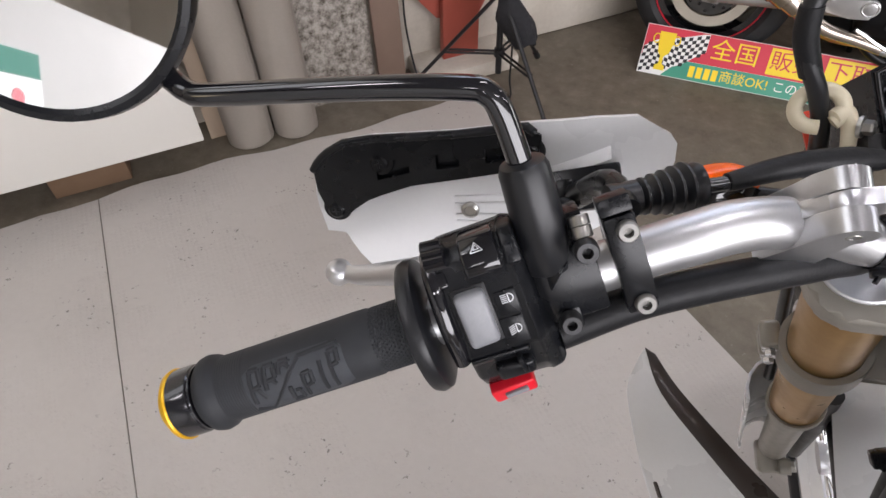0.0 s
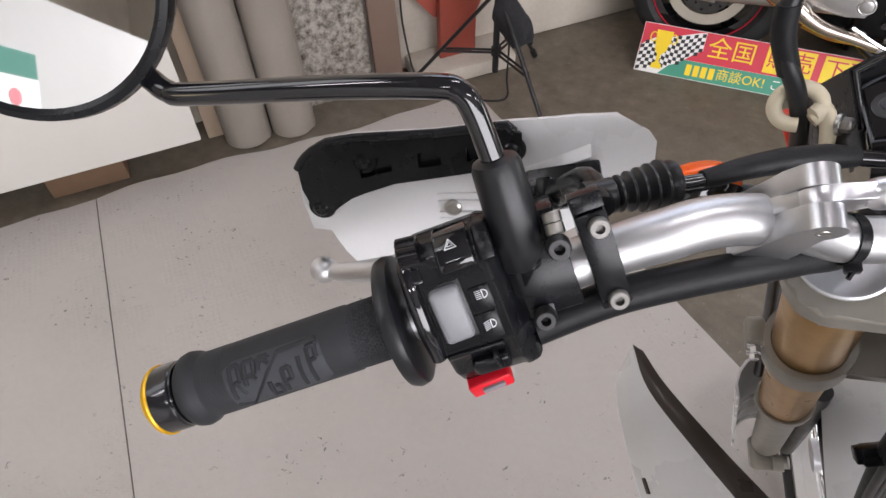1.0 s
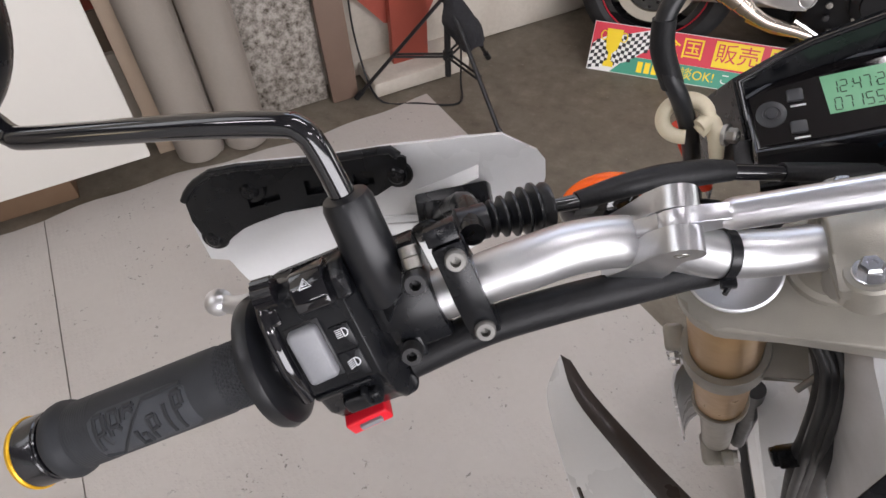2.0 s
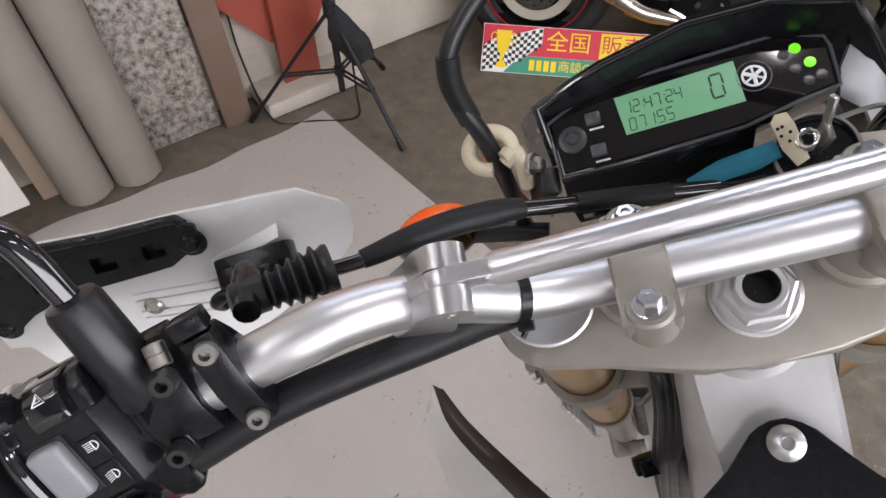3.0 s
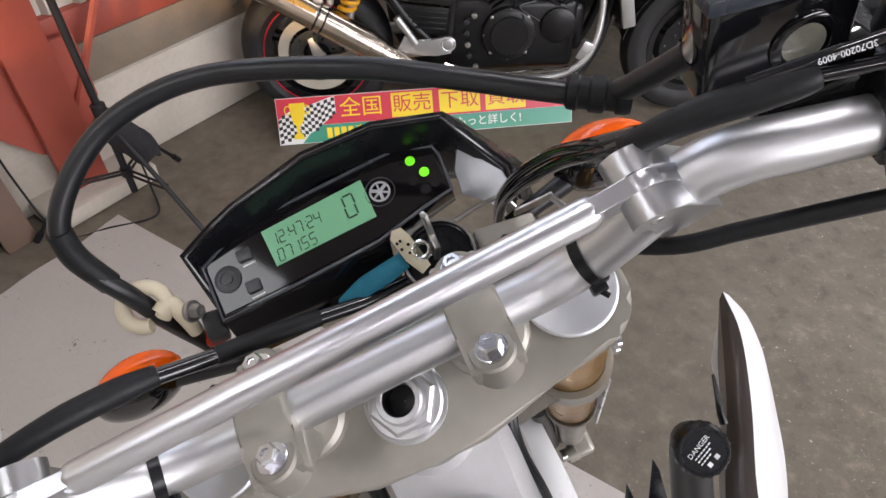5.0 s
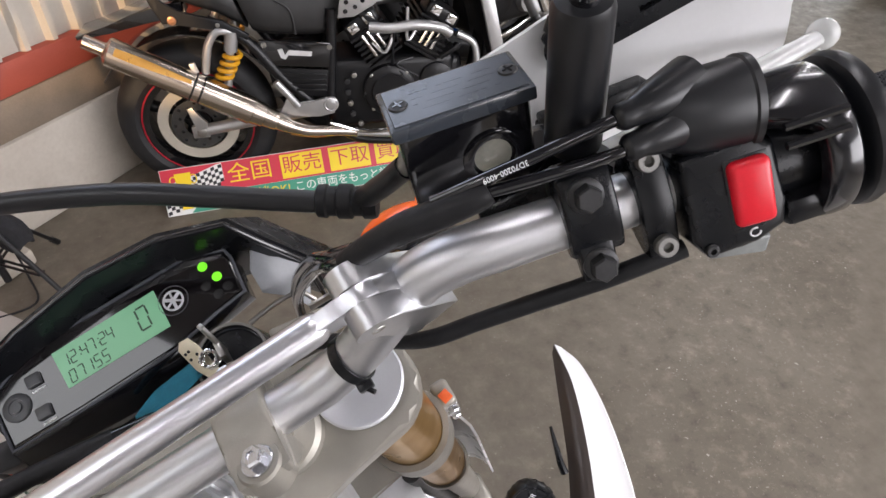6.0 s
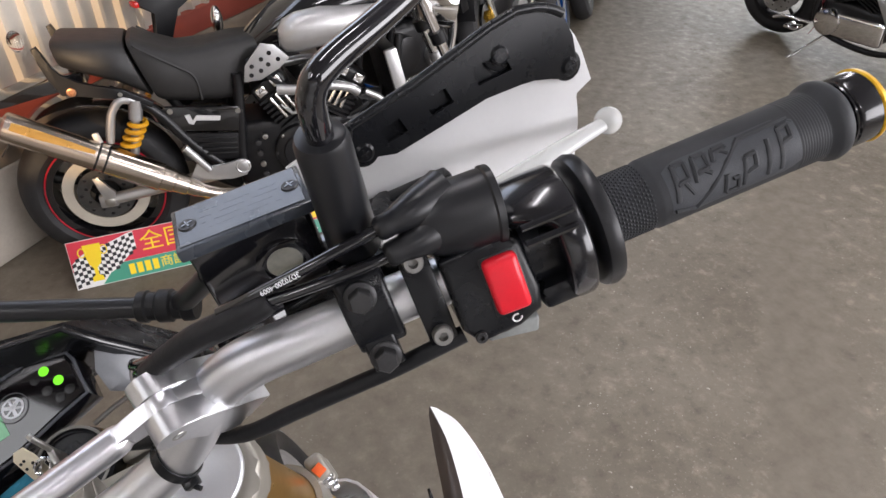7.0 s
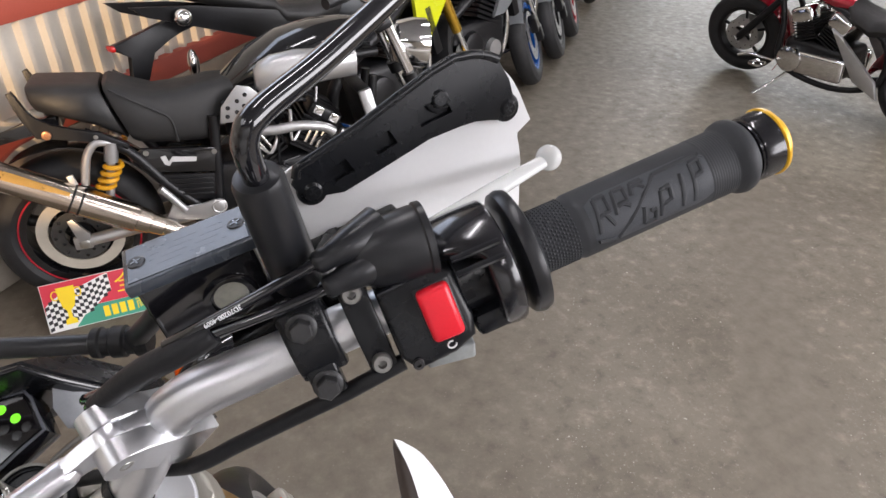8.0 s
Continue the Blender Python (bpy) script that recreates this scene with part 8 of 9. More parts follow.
        part("pivot_cap", lathe(blank(), (0.481, s * 0.152, 0.335), (0, s, 0), [(0, 0.026), (0.010, 0.026), (0.013, 0.022), (0.011, 0.019), (0.013, 0.014), (0.013, 0.002)], 24), B_CAST, fp)
        part("foot_peg", tube(blank(), [(0.372, s * 0.165, 0.342), (0.342, s * 0.170, 0.388), (0.310, s * 0.172, 0.434)], 0.0125, 12), B_CAST, fp)
    rows = []
    for x, z, wd, th in ((0.53, 0.715, 0.05, 0.05), (0.58, 0.760, 0.075, 0.10), (0.66, 0.825, 0.10, 0.15), (0.76, 0.875, 0.115, 0.17), (0.88, 0.900, 0.118, 0.17), (0.98, 0.905, 0.105, 0.15), (1.05, 0.895, 0.07, 0.11)):
        rows.append([V((x, wd * math.cos(t), z - th * 0.5 + th * 0.5 * math.sin(t))) for t in [2 * math.pi * k / 24 for k in range(25)]])
    p("tank_cover", sheet(blank(), rows), B_BLACK, "gloss black tank cover")
    # intake scoops
    for s in (-1, 1):
        rows = []
        for x, z, r1, r2 in ((0.662, 0.745, 0.022, 0.030), (0.680, 0.748, 0.036, 0.052), (0.72, 0.755, 0.042, 0.064), (0.80, 0.768, 0.042, 0.062), (0.92, 0.772, 0.036, 0.052), (1.00, 0.775, 0.028, 0.050)):
            rows.append([V((x, s * 0.128 + r1 * math.cos(t), z + r2 * math.sin(t))) for t in [2 * math.pi * k / 20 for k in range(21)]])
        p("intake_scoop", sheet(blank(), rows), B_CAST, "satin silver air scoop")
        pl = p("perforated_plate", prism(blank(), [(0.532, 0.620), (0.542, 0.672), (0.60, 0.738), (0.640, 0.730), (0.685, 0.685), (0.65, 0.655), (0.585, 0.622)], 0.006, basis((0, s * 0.150, 0), (1, 0, 0), (0, 0, 1)), 0.001), B_CAST, "bright perforated plate")
        bm = blank()
        for x, z in ((0.558, 0.640), (0.563, 0.668), (0.590, 0.652), (0.595, 0.688), (0.615, 0.670), (0.622, 0.706), (0.648, 0.684)):
            lathe(bm, (x, s * (0.151 if s > 0 else 0.1565), z), (0, s, 0), [(0, 0.0075), (0.0015, 0.0070), (0.0015, 0.001)], 12)
        part("plate_hole", bm, GLOSS, pl)
        p("coolant_pipe", tube(blank(), [(0.63, s * 0.155, 0.585), (0.70, s * 0.165, 0.580), (0.78, s * 0.165, 0.585), (0.86, s * 0.16, 0.570), (0.90, s * 0.15, 0.545)], 0.017, 14, 5), B_CAST, "bare metal coolant pipe")
    # engine: crankcase, covers, two finned banks in a V
    bm = box(blank(), (0.70, 0, 0.34), (0.46, 0.22, 0.25), None, 0.03, 3)
    box(bm, (0.86, 0, 0.36), (0.20, 0.20, 0.18), None, 0.03, 3)
    eng = p("engine", bm, B_ENGINE, "black V engine with round covers")
    for s in (-1, 1):
        part("clutch_cover", lathe(blank(), (0.690, s * 0.11, 0.352), (0, s, 0), [(0, 0.092), (0.022, 0.090), (0.028, 0.082), (0.030, 0.066), (0.036, 0.062), (0.036, 0.002)], 40), B_ENGINE, eng)
        part("pump_cover", lathe(blank(), (0.860, s * 0.10, 0.375), (0, s, 0), [(0, 0.062), (0.022, 0.060), (0.028, 0.050), (0.028, 0.002)], 32), B_ENGINE, eng)
        for k in range(8):
            t = 2 * math.pi * k / 8
            part("cover_bolt", lathe(blank(), (0.690 + 0.086 * math.cos(t), s * 0.128, 0.352 + 0.086 * math.sin(t)), (0, s, 0), [(0, 0.0065), (0.008, 0.0065), (0.009, 0.003)], 8), STEEL if k % 2 else DARK_STEEL, eng)
        for k, (x, z) in enumerate(((0.545, 0.36), (0.55, 0.32), (0.555, 0.28), (0.58, 0.24), (0.545, 0.40), (0.57, 0.42))):
            part("case_bolt", lathe(blank(), (x, s * 0.125, z), (0, s, 0), [(0, 0.010), (0.012, 0.010), (0.013, 0.004)], 8), STEEL if k % 2 else DARK_STEEL, eng)
        for ang, x, z in ((-33, 0.655, 0.515), (33, 0.835, 0.525)):
            mm = pose(0, 0, 0, 0, ang, 0)
            bm = blank()
            fins(bm, (x, s * 0.06, z), 0.13, 0.12, 0.13, 7, mm)
            part("cylinder", bm, B_ENGINE, eng)
            bm = blank()
            for q in (-0.022, 0.0, 0.022):
                tube(bm, [V((x, s * 0.125, z)) + mm.to_3x3() @ V((q, 0, 0.055)), V((x, s * 0.125, z)) + mm.to_3x3() @ V((q, 0, -0.03))], 0.0065, 8)
            part("bright_rib", bm, CHROME, eng)
            bm = box(blank(), V((x, s * 0.07, z)) + mm.to_3x3() @ V((0, 0, 0.085)), (0.12, 0.11, 0.05), mm, 0.012, 3)
            part("cam_cover", bm, B_ENGINE, eng)
            for q in (-0.03, 0.03):
                bm = box(blank(), V((x, s * 0.128, z)) + mm.to_3x3() @ V((q, 0, 0.090)), (0.034, 0.010, 0.030), mm, 0.003)
                part("cam_plate", bm, CHROME, eng)
        part("oil_pipe", tube(blank(), [(0.62, s * 0.115, 0.195), (0.72, s * 0.125, 0.190), (0.82, s * 0.125, 0.195)], 0.011, 10, 3), B_CAST, eng)
        part("brake_pedal", tube(blank(), [(0.47, s * 0.165, 0.27), (0.60, s * 0.17, 0.225), (0.76, s * 0.175, 0.235), (0.90, s * 0.18, 0.25)], 0.0075, 8, 4), CHROME, eng)
        part("pedal_mount", box(blank(), (0.955, s * 0.155, 0.300), (0.05, 0.03, 0.07), pose(0, 0, 0, 0, 25, 0), 0.008), B_CAST, eng)
    random.seed(21)
    for k in range(12):
        x, z = random.uniform(0.60, 0.95), random.uniform(0.40, 0.66)
        bm = tube(blank(), [(x, -0.12, z), (x + random.uniform(-0.06, 0.06), -0.14, z + random.uniform(-0.05, 0.05)), (x + random.uniform(-0.1, 0.1), -0.12, z + random.uniform(-0.08, 0.08))], random.choice((0.004, 0.006, 0.009)), 8, 4)
        part("engine_hose", bm, random.choice((RUBBER, RUBBER, B_CAST, DARK_STEEL)), eng)
    bm = box(blank(), (1.055, 0, 0.53), (0.05, 0.30, 0.30), pose(0, 0, 0, 0, -14, 0), 0.006)
    rad = p("radiator", bm, B_ENGINE, "black radiator with grey side tanks")
    for s in (-1, 1):
        part("radiator_tank", box(blank(), (1.055, s * 0.155, 0.53), (0.045, 0.022, 0.31), pose(0, 0, 0, 0, -14, 0), 0.006), B_CAST, rad)
        top, low = V((1.12, s * 0.095, 0.90)), V((1.395, s * 0.095, 0.262))
        fk = p("fork_leg", tube(blank(), [top, top.lerp(low, 0.55)], 0.019, 16), CHROME, "bright fork leg")
        part("fork_slider", tube(blank(), [top.lerp(low, 0.50), low + V((0.02, 0, 0))], 0.027, 16), B_CAST, fk)
        part("fork_seal", tube(blank(), [top.lerp(low, 0.30), top.lerp(low, 0.36)], 0.030, 16), B_ENGINE, fk)
    p("front_mudguard", sheet(blank(), [[V((1.395 + 0.29 * math.cos(t), y, 0.262 + 0.29 * math.sin(t) - 3 * y * y)) for t in [radians(a) for a in range(35, 171, 9)]] for y in (-0.07, -0.035, 0, 0.035, 0.07)], 0.003), B_BLACK)
    p("yoke", box(blank(), (1.11, 0, 0.88), (0.06, 0.24, 0.04), pose(0, 0, 0, 0, -23, 0), 0.01), B_ENGINE)
    p("headlamp", lathe(blank(), (1.17, 0, 0.80), (1, 0, -0.15), [(0, 0.02), (0.01, 0.07), (0.07, 0.088), (0.12, 0.09), (0.125, 0.082)], 32), CHROME, "round chrome headlamp")
    hb = p("handlebar", tube(blank(), [(0.88, -0.36, 1.00), (1.02, -0.26, 1.02), (1.08, -0.1, 0.95), (1.08, 0.1, 0.95), (1.02, 0.26, 1.02), (0.88, 0.36, 1.00)], 0.012, 12, 5), CHROME)
    for s in (-1, 1):
        part("bar_grip", tube(blank(), [(0.98, s * 0.29, 1.015), (0.87, s * 0.365, 0.998)], 0.017, 12), RUBBER, hb)
    p("tail_indicator", ball(blank(), (-0.07, -0.13, 0.80), 0.03, 18, (0.7, 1, 1)), CLEAR_PLASTIC, "clear rear indicator lens")
    p("front_indicator", ball(blank(), (0.487, 0.20, 0.738), 0.038, 20, (0.55, 0.9, 1.35)), CHROME, "chrome indicator body")
    p("lower_frame", tube(blank(), [(0.47, 0.10, 0.24), (0.60, 0.11, 0.165), (0.88, 0.11, 0.165), (1.02, 0.08, 0.30), (1.08, 0.05, 0.70)], 0.016, 10, 5), B_ENGINE)
    p("lower_frame", tube(blank(), [(0.47, -0.10, 0.24), (0.60, -0.11, 0.165), (0.88, -0.11, 0.165), (1.02, -0.08, 0.30), (1.08, -0.05, 0.70)], 0.016, 10, 5), B_ENGINE)
    bm = tube(blank(), [(0.50, 0.12, 0.25), (0.55, 0.26, 0.0)], 0.011, 10)
    p("side_stand", bm, B_ENGINE)


power_cruiser()


def roadster(label, at, head, lean, paint, rim, fork_mat, accent, tail=True, scale=0.97, stripe=None, steer=32):
    """A naked road bike: wheels, frame, engine, tank, seat, tail, fork, lamp, bar, exhaust. x ahead, zero under the front axle."""
    h = V((head[0], head[1], 0)).normalized()
    m = basis((at[0], at[1], 0), h, (-h.y, h.x, 0)) @ pose(0, 0, 0, -lean, 0, 0) @ Matrix.Scale(scale, 4)
    b = thing("naked_motorcycle", label, "motorcycle", m, "row of parked motorcycles")

    # the bar is turned to its lock on the side stand
    o, k = V((-0.33, 0, 0.92)), V((0.32, 0, -0.62)).normalized()
    turned = Matrix.Translation(o) @ Matrix.Rotation(radians(-steer), 4, k) @ Matrix.Translation(-o)
    front = ("fork_leg", "mirror_arm", "mirror_head", "indicator", "front_mudguard", "headlamp", "yoke", "handlebar")

    def p(name, bm, mat, lab="", angle=38):
        ob = part(name, bm, mat, b, lab, angle)
        if name in front:
            ob.matrix_local = turned
        return ob
    bike_wheel(b, (0, 0, 0.30), 0.30, 0.115, rim, stripe, 6, 0.5, None, "front_wheel").matrix_local = turned
    bike_wheel(b, (-1.40, 0, 0.31), 0.31, 0.17, rim, stripe, 6, 0.36, None, "rear_wheel")
    for s in (-1, 1):
        top, low = V((-0.33, s * 0.10, 0.92)), V((-0.01, s * 0.10, 0.30))
        f = p("fork_leg", tube(blank(), [top, top.lerp(low, 0.62)], 0.027, 16), fork_mat, "fork leg")
        part("fork_slider", tube(blank(), [top.lerp(low, 0.60), low], 0.020, 16), CHROME, f)
        part("fork_foot", box(blank(), low + V((0.005, 0, 0.01)), (0.06, 0.045, 0.10), pose(0, 0, 0, 0, -25, 0), 0.01), B_ENGINE, f)
        part("caliper", box(blank(), low + V((-0.085, -s * 0.01, 0.075)), (0.05, 0.05, 0.11), pose(0, 0, 0, 0, -35, 0), 0.01), B_GOLD if accent is B_YEL else B_ENGINE, f)
        p("frame_spar", tube(blank(), [(-0.36, s * 0.06, 0.80), (-0.60, s * 0.14, 0.70), (-0.90, s * 0.13, 0.52), (-0.95, s * 0.11, 0.38)], 0.028, 12, 4), B_ENGINE)
        p("swing_arm", tube(blank(), [(-0.93, s * 0.11, 0.40), (-1.40, s * 0.12, 0.31)], [0.030, 0.022], 12), B_ENGINE)
        p("knee_panel", prism(blank(), [(-0.30, 0.80), (-0.24, 0.74), (-0.36, 0.58), (-0.42, 0.535), (-0.52, 0.528), (-0.47, 0.60), (-0.44, 0.68), (-0.47, 0.86)], 0.02, basis((0, s * 0.15, 0), (1, 0, 0), (0, 0, 1)), 0.006), accent, "coloured side panel")
        p("panel_mark", prism(blank(), [(-0.33, 0.78), (-0.29, 0.73), (-0.39, 0.62), (-0.43, 0.62), (-0.41, 0.70)], 0.004, basis((0, s * 0.176 if s > 0 else -0.156, 0), (1, 0, 0), (0, 0, 1))), B_GREY)
        p("mirror_arm", tube(blank(), [(-0.40, s * 0.22, 1.06), (-0.38, s * 0.30, 1.16), (-0.40, s * 0.36, 1.20)], 0.006, 8, 4), B_ENGINE)
        p("mirror_head", ball(blank(), (-0.40, s * 0.39, 1.22), 0.06, 18, (0.3, 1, 0.6)), B_ENGINE)
        p("indicator", ball(blank(), (-0.20, s * 0.20, 0.76), 0.025, 14, (1.4, 1, 1)), ORANGE)
    bm = box(blank(), (-0.62, 0, 0.40), (0.46, 0.30, 0.26), None, 0.04, 3)
    eng = p("engine", bm, B_ENGINE, "black engine")
    bm = blank()
    fins(bm, (-0.52, 0, 0.58), 0.20, 0.30, 0.16, 6, pose(0, 0, 0, 0, 22, 0))
    part("cylinder_block", bm, B_ENGINE, eng)
    for s in (-1, 1):
        part("engine_cover", lathe(blank(), (-0.70, s * 0.15, 0.40), (0, s, 0), [(0, 0.085), (0.03, 0.08), (0.036, 0.06), (0.036, 0.002)], 30), B_ENGINE, eng)
        part("small_cover", lathe(blank(), (-0.52, s * 0.15, 0.36), (0, s, 0), [(0, 0.055), (0.03, 0.05), (0.03, 0.002)], 24), B_CAST, eng)
        for k in range(2):
            part("header_pipe", tube(blank(), [(-0.40, s * (0.04 + 0.07 * k), 0.60), (-0.33, s * (0.04 + 0.07 * k), 0.52), (-0.36, s * (0.04 + 0.06 * k), 0.32), (-0.48, s * 0.05, 0.20), (-0.80, s * 0.05, 0.18)], 0.019, 12, 5), CHROME, eng)
    p("silencer", lathe(blank(), (-0.85, -0.17, 0.24), (-1, 0, 0.25), [(0, 0.03), (0.03, 0.055), (0.30, 0.06), (0.33, 0.045), (0.33, 0.03)], 28), B_ENGINE)
    bm = box(blank(), (-0.34, 0, 0.62), (0.05, 0.34, 0.24), pose(0, 0, 0, 0, -18, 0), 0.008)
    p("radiator", bm, B_ENGINE)
    rows = []
    for x, z, wd, th in ((-0.36, 0.90, 0.09, 0.10), (-0.42, 0.945, 0.14, 0.17), (-0.52, 0.97, 0.165, 0.22), (-0.64, 0.955, 0.155, 0.22), (-0.76, 0.905, 0.11, 0.17), (-0.82, 0.87, 0.08, 0.10)):
        rows.append([V((x, wd * math.cos(t), z - th * 0.5 + th * 0.5 * math.sin(t))) for t in [2 * math.pi * k / 24 for k in range(25)]])
    p("fuel_tank", sheet(blank(), rows), paint, "painted fuel tank")
    rows = []
    for x, z, wd, th in ((-0.78, 0.86, 0.08, 0.06), (-0.84, 0.845, 0.12, 0.09), (-0.98, 0.835, 0.13, 0.09), (-1.10, 0.85, 0.12, 0.08), (-1.14, 0.895, 0.115, 0.08), (-1.30, 0.935, 0.10, 0.07), (-1.42, 0.955, 0.07, 0.05)):
        rows.append([V((x, wd * math.cos(t), z - th * 0.5 + th * 0.5 * max(-1, min(1, 1.4 * math.sin(t))))) for t in [2 * math.pi * k / 20 for k in range(21)]])
    p("seat", sheet(blank(), rows), B_SEAT, "stepped black seat")
    if tail:
        for s in (-1, 1):
            p("tail_panel", prism(blank(), [(-0.95, 0.80), (-1.15, 0.84), (-1.46, 0.905), (-1.69, 0.935), (-1.64, 0.895), (-1.50, 0.845), (-1.20, 0.74), (-1.0, 0.68)], 0.012, basis((0, s * 0.10, 0), (1, 0, 0), (0, 0, 1)), 0.004), B_ENGINE, "angular black tail panel")
            p("tail_side", prism(blank(), [(-1.14, 0.835), (-1.58, 0.912), (-1.62, 0.900), (-1.46, 0.862), (-1.22, 0.795)], 0.003, basis((0, s * 0.1145 if s > 0 else -0.1030, 0), (1, 0, 0), (0, 0, 1))), B_GREY)
            p("tail_flash", prism(blank(), [(-1.40, 0.845), (-1.44, 0.862), (-1.56, 0.885), (-1.50, 0.868)], 0.004, basis((0, s * 0.1185 if s > 0 else -0.1065, 0), (1, 0, 0), (0, 0, 1))), accent)
        p("plate_hanger", prism(blank(), [(-1.47, 0.87), (-1.42, 0.82), (-1.535, 0.80), (-1.605, 0.765), (-1.645, 0.67), (-1.68, 0.58), (-1.71, 0.58), (-1.70, 0.67), (-1.675, 0.765), (-1.735, 0.79), (-1.74, 0.81), (-1.66, 0.825), (-1.58, 0.845)], 0.03, basis((0, 0.025, 0), (1, 0, 0), (0, 0, 1)), 0.008), B_ENGINE, "black number plate hanger")
        p("tail_lamp", box(blank(), (-1.742, 0, 0.802), (0.016, 0.05, 0.020), None, 0.005), surface("tail_red", (0.45, 0.01, 0.01), (0.35, 0.01, 0.01), 0.2), "red tail lamp")
        p("rear_indicator", ball(blank(), (-1.53, -0.14, 0.88), 0.028, 14, (1.2, 1, 1)), CHROME)
    p("front_mudguard", sheet(blank(), [[V((0.325 * math.cos(t), y, 0.30 + 0.325 * math.sin(t) - 3 * y * y)) for t in [radians(a) for a in range(40, 166, 9)]] for y in (-0.07, -0.035, 0, 0.035, 0.07)], 0.003), B_GREY if accent is not B_YEL else B_ENGINE, "plastic front mudguard")
    p("headlamp", ball(blank(), (-0.16, 0, 0.88), 0.10, 24, (0.9, 1, 1)), B_ENGINE, "dark headlamp shell")
    p("yoke", box(blank(), (-0.32, 0, 0.93), (0.07, 0.26, 0.035), pose(0, 0, 0, 0, -26, 0), 0.01), B_ENGINE)
    hb = p("handlebar", tube(blank(), [(-0.52, -0.38, 1.05), (-0.42, -0.24, 1.06), (-0.35, -0.08, 1.0), (-0.35, 0.08, 1.0), (-0.42, 0.24, 1.06), (-0.52, 0.38, 1.05)], 0.011, 10, 5), B_ENGINE)
    for s in (-1, 1):
        part("bar_grip", tube(blank(), [(-0.46, s * 0.29, 1.056), (-0.53, s * 0.39, 1.048)], 0.017, 12), RUBBER, hb)
        part("lever", tube(blank(), [(-0.39, s * 0.24, 1.055), (-0.45, s * 0.38, 1.04)], 0.006, 8), CHROME, hb)
    p("side_stand", tube(blank(), [(-0.80, 0.12, 0.28), (-0.86, 0.30, 0.0)], 0.011, 8), B_ENGINE)
    return b


HEAD = (0.926, 0.377)
roadster("grey, black and acid yellow naked motorcycle with a gold fork", (2.108, 3.139), HEAD, 6, B_GREY, B_ENGINE, B_GOLD, B_YEL)
roadster("grey naked motorcycle with a blue front rim", (2.80, 3.60), HEAD, 6, B_GREY, B_BLUE, CHROME, B_GREY)
roadster("dark naked motorcycle with a plain dark rim", (3.23, 3.98), HEAD, 6, B_BLACK, B_ENGINE, CHROME, B_BLACK, False)
roadster("dark naked motorcycle with a red rim", (3.63, 4.38), HEAD, 6, B_BLACK, B_REDRIM, CHROME, B_RED, False)
roadster("dark naked motorcycle far along the row", (4.40, 5.20), HEAD, 6, B_BLACK, B_ENGINE, CHROME, B_GREY, False)


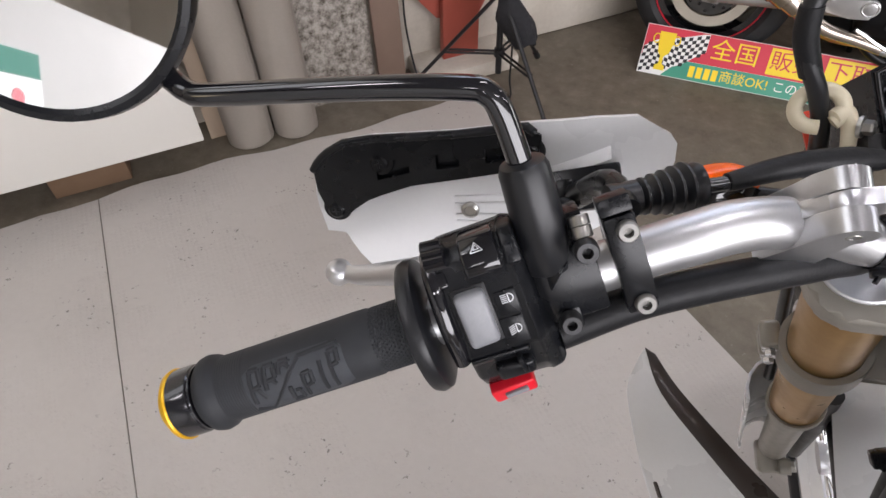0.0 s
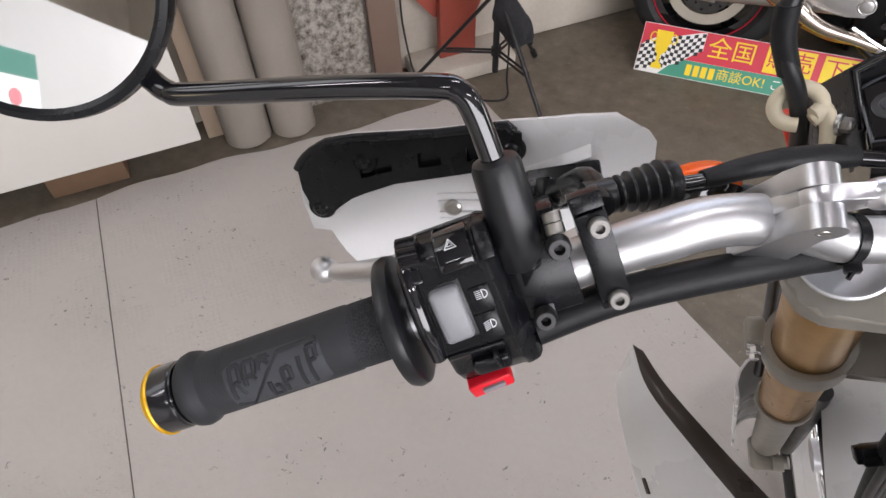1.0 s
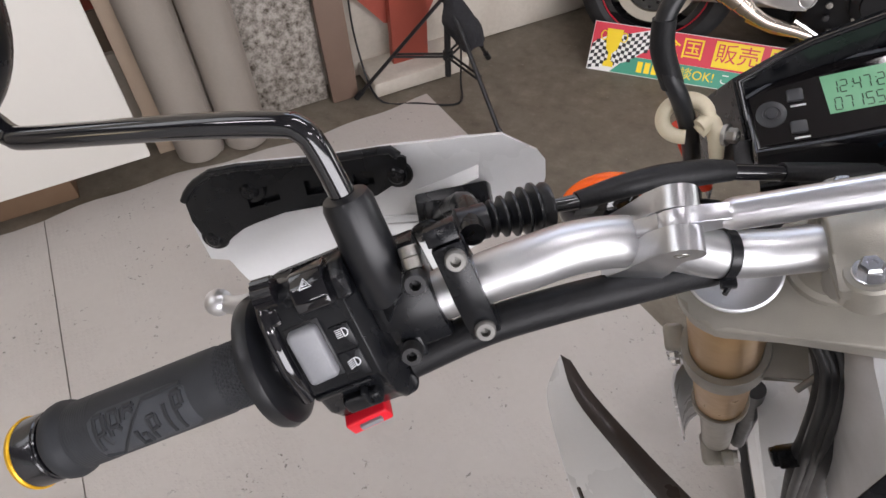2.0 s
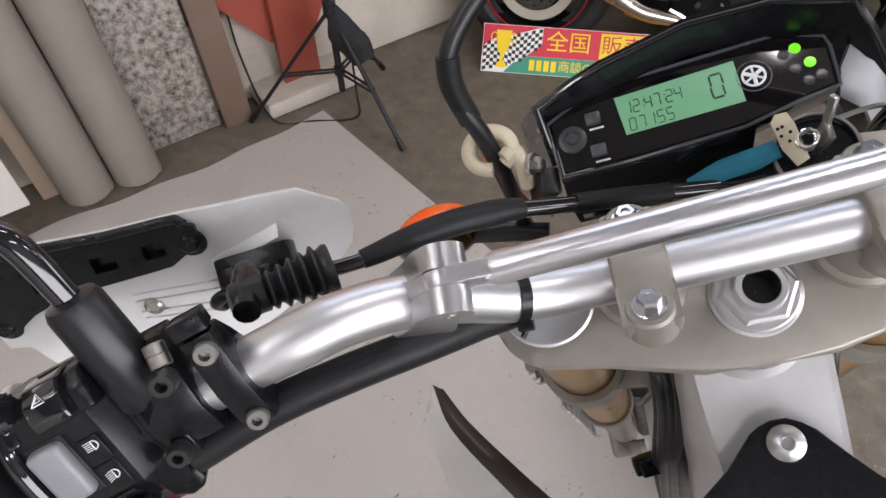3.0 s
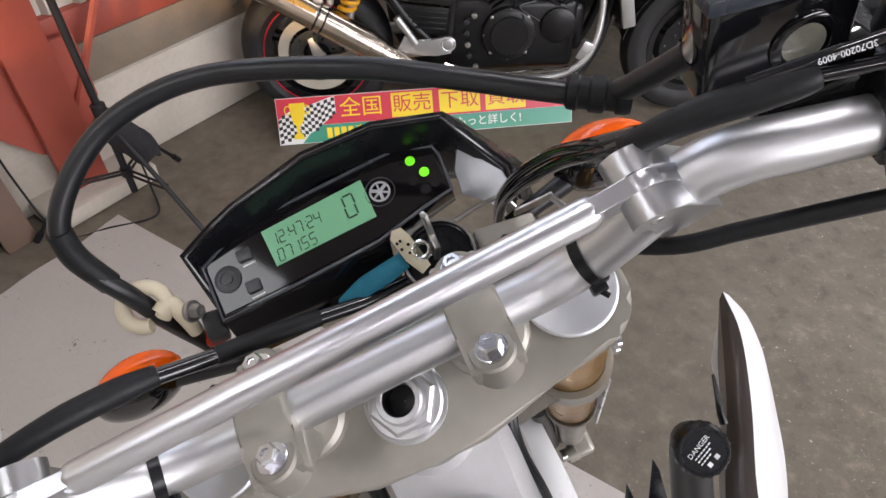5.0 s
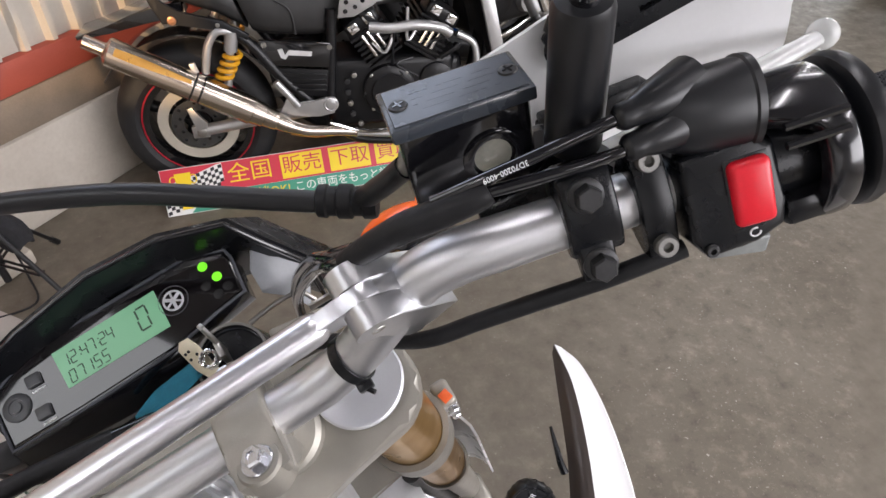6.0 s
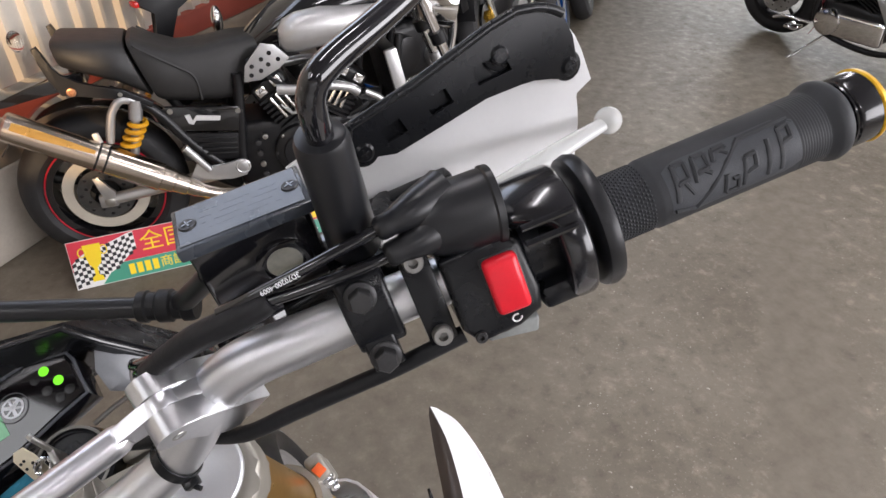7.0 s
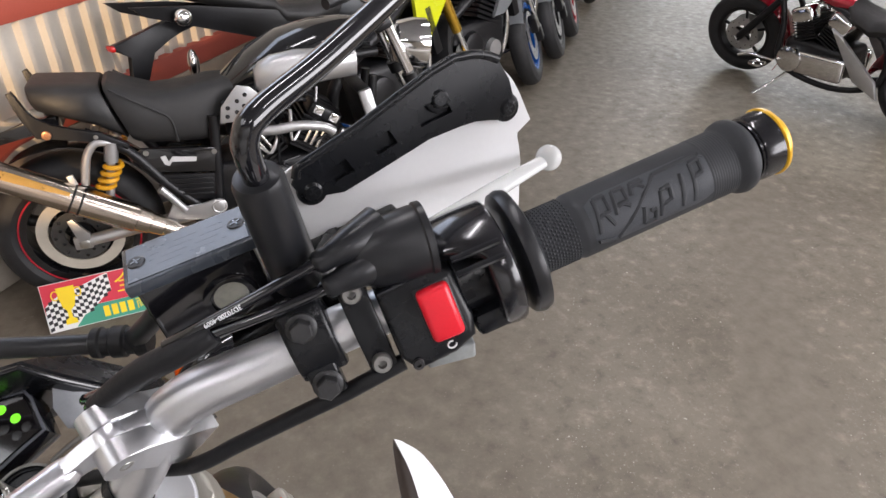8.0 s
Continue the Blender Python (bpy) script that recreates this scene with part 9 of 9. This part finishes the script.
def red_cruiser():
    h = V((-0.10, 0.995, 0)).normalized()
    m = basis((4.34, 3.30, 0), h, (-h.y, h.x, 0)) @ pose(0, 0, 0, -7, 0, 0) @ Matrix.Scale(0.80, 4)
    b = thing("red_cruiser", "low candy red cruiser motorcycle on its side stand", "motorcycle", m)

    o, k = V((-0.52, 0, 0.95)), V((0.52, 0, -0.62)).normalized()
    turned = Matrix.Translation(o) @ Matrix.Rotation(radians(-12), 4, k) @ Matrix.Translation(-o)

    def p(name, bm, mat, lab="", angle=38):
        ob = part(name, bm, mat, b, lab, angle)
        if name in ("fork_leg", "front_mudguard", "handlebar", "headlamp"):
            ob.matrix_local = turned
        else:
            ob.location.x = 0.20
        return ob
    bike_wheel(b, (0, 0, 0.33), 0.33, 0.10, B_ENGINE, None, 5, 0.42, None, "front_wheel").matrix_local = turned
    bike_wheel(b, (-1.70, 0, 0.33), 0.33, 0.20, B_ENGINE, None, 5, 0.36, None, "rear_wheel").location.x = 0.20
    for s in (-1, 1):
        p("fork_leg", tube(blank(), [(-0.52, s * 0.10, 0.95), (0, s * 0.09, 0.33)], [0.024, 0.032], 14), B_ENGINE, "black fork leg")
        p("frame_tube", tube(blank(), [(-0.45, s * 0.06, 0.85), (-0.60, s * 0.12, 0.55), (-0.66, s * 0.15, 0.25), (-1.10, s * 0.15, 0.18), (-1.40, s * 0.12, 0.30), (-1.35, s * 0.12, 0.60), (-0.9, s * 0.09, 0.74), (-0.45, s * 0.05, 0.88)], 0.022, 12, 5), B_ENGINE)
        p("foot_board", box(blank(), (-0.55, s * 0.27, 0.24), (0.10, 0.10, 0.025), None, 0.008), CHROME)
        p("shock_cover", prism(blank(), [(-1.10, 0.55), (-1.0, 0.60), (-1.25, 0.28), (-1.45, 0.20), (-1.40, 0.32)], 0.03, basis((0, s * 0.17, 0), (1, 0, 0), (0, 0, 1)), 0.008), B_CAST)
        p("forward_control", tube(blank(), [(-0.62, s * 0.18, 0.26), (-0.45, s * 0.24, 0.28), (-0.36, s * 0.26, 0.25)], 0.012, 10, 4), CHROME)
    p("front_mudguard", sheet(blank(), [[V((0.375 * math.cos(t), y, 0.33 + 0.375 * math.sin(t) - 4 * y * y)) for t in [radians(a) for a in range(70, 215, 9)]] for y in (-0.08, -0.04, 0, 0.04, 0.08)], 0.004), B_RED, "candy red front mudguard")
    p("rear_mudguard", sheet(blank(), [[V((-1.70 + 0.39 * math.cos(t), y, 0.34 + 0.39 * math.sin(t) - 3 * y * y)) for t in [radians(a) for a in range(0, 151, 9)]] for y in (-0.13, -0.065, 0, 0.065, 0.13)], 0.004), B_RED, "candy red rear mudguard")
    rows = []
    for x, z, wd, th in ((-0.46, 0.92, 0.07, 0.08), (-0.55, 0.96, 0.14, 0.16), (-0.75, 0.95, 0.17, 0.21), (-0.95, 0.86, 0.14, 0.17), (-1.06, 0.80, 0.09, 0.10)):
        rows.append([V((x, wd * math.cos(t), z - th * 0.5 + th * 0.5 * math.sin(t))) for t in [2 * math.pi * k / 24 for k in range(25)]])
    p("fuel_tank", sheet(blank(), rows), B_RED, "candy red fuel tank")
    rows = []
    for x, z, wd, th in ((-1.02, 0.79, 0.08, 0.06), (-1.10, 0.74, 0.14, 0.10), (-1.25, 0.70, 0.17, 0.11), (-1.40, 0.73, 0.15, 0.12), (-1.48, 0.80, 0.11, 0.08), (-1.62, 0.80, 0.09, 0.06)):
        rows.append([V((x, wd * math.cos(t), z - th * 0.5 + th * 0.5 * max(-1, min(1, 1.4 * math.sin(t))))) for t in [2 * math.pi * k / 20 for k in range(21)]])
    p("seat", sheet(blank(), rows), B_SEAT, "scooped dark seat")
    bm = box(blank(), (-0.90, 0, 0.34), (0.50, 0.30, 0.24), None, 0.05, 3)
    eng = p("engine", bm, B_ENGINE, "black and chrome V twin engine")
    for s in (-1, 1):
        part("primary_cover", box(blank(), (-0.98, s * 0.16, 0.31), (0.38, 0.06, 0.17), pose(0, 0, 0, 0, 3, 0), 0.025, 3), CHROME, eng)
        part("round_cover", lathe(blank(), (-0.75, s * 0.15, 0.31), (0, s, 0), [(0, 0.10), (0.05, 0.095), (0.06, 0.07), (0.06, 0.002)], 32), CHROME, eng)
        for ang, x in ((-24, -1.0), (24, -0.78)):
            mm = pose(0, 0, 0, 0, ang, 0)
            bm = blank()
            fins(bm, (x, s * 0.05, 0.54), 0.17, 0.18, 0.18, 8, mm)
            part("cylinder", bm, B_ENGINE, eng)
            part("head_cover", box(blank(), V((x, s * 0.10, 0.55)) + mm.to_3x3() @ V((0, 0, 0.09)), (0.17, 0.12, 0.12), mm, 0.03, 3), CHROME, eng)
    p("handlebar", tube(blank(), [(-0.95, -0.42, 1.05), (-0.75, -0.32, 1.08), (-0.58, -0.1, 1.02), (-0.58, 0.1, 1.02), (-0.75, 0.32, 1.08), (-0.95, 0.42, 1.05)], 0.013, 10, 5), CHROME)
    p("headlamp", lathe(blank(), (-0.45, 0, 0.86), (1, 0, -0.1), [(0, 0.03), (0.03, 0.08), (0.12, 0.09), (0.125, 0.08)], 30), CHROME)
    p("side_stand", tube(blank(), [(-0.75, 0.14, 0.20), (-0.62, 0.38, 0.03), (-0.54, 0.46, 0.008)], [0.012, 0.010, 0.008], 10, 3), CHROME, "bright side stand")


red_cruiser()
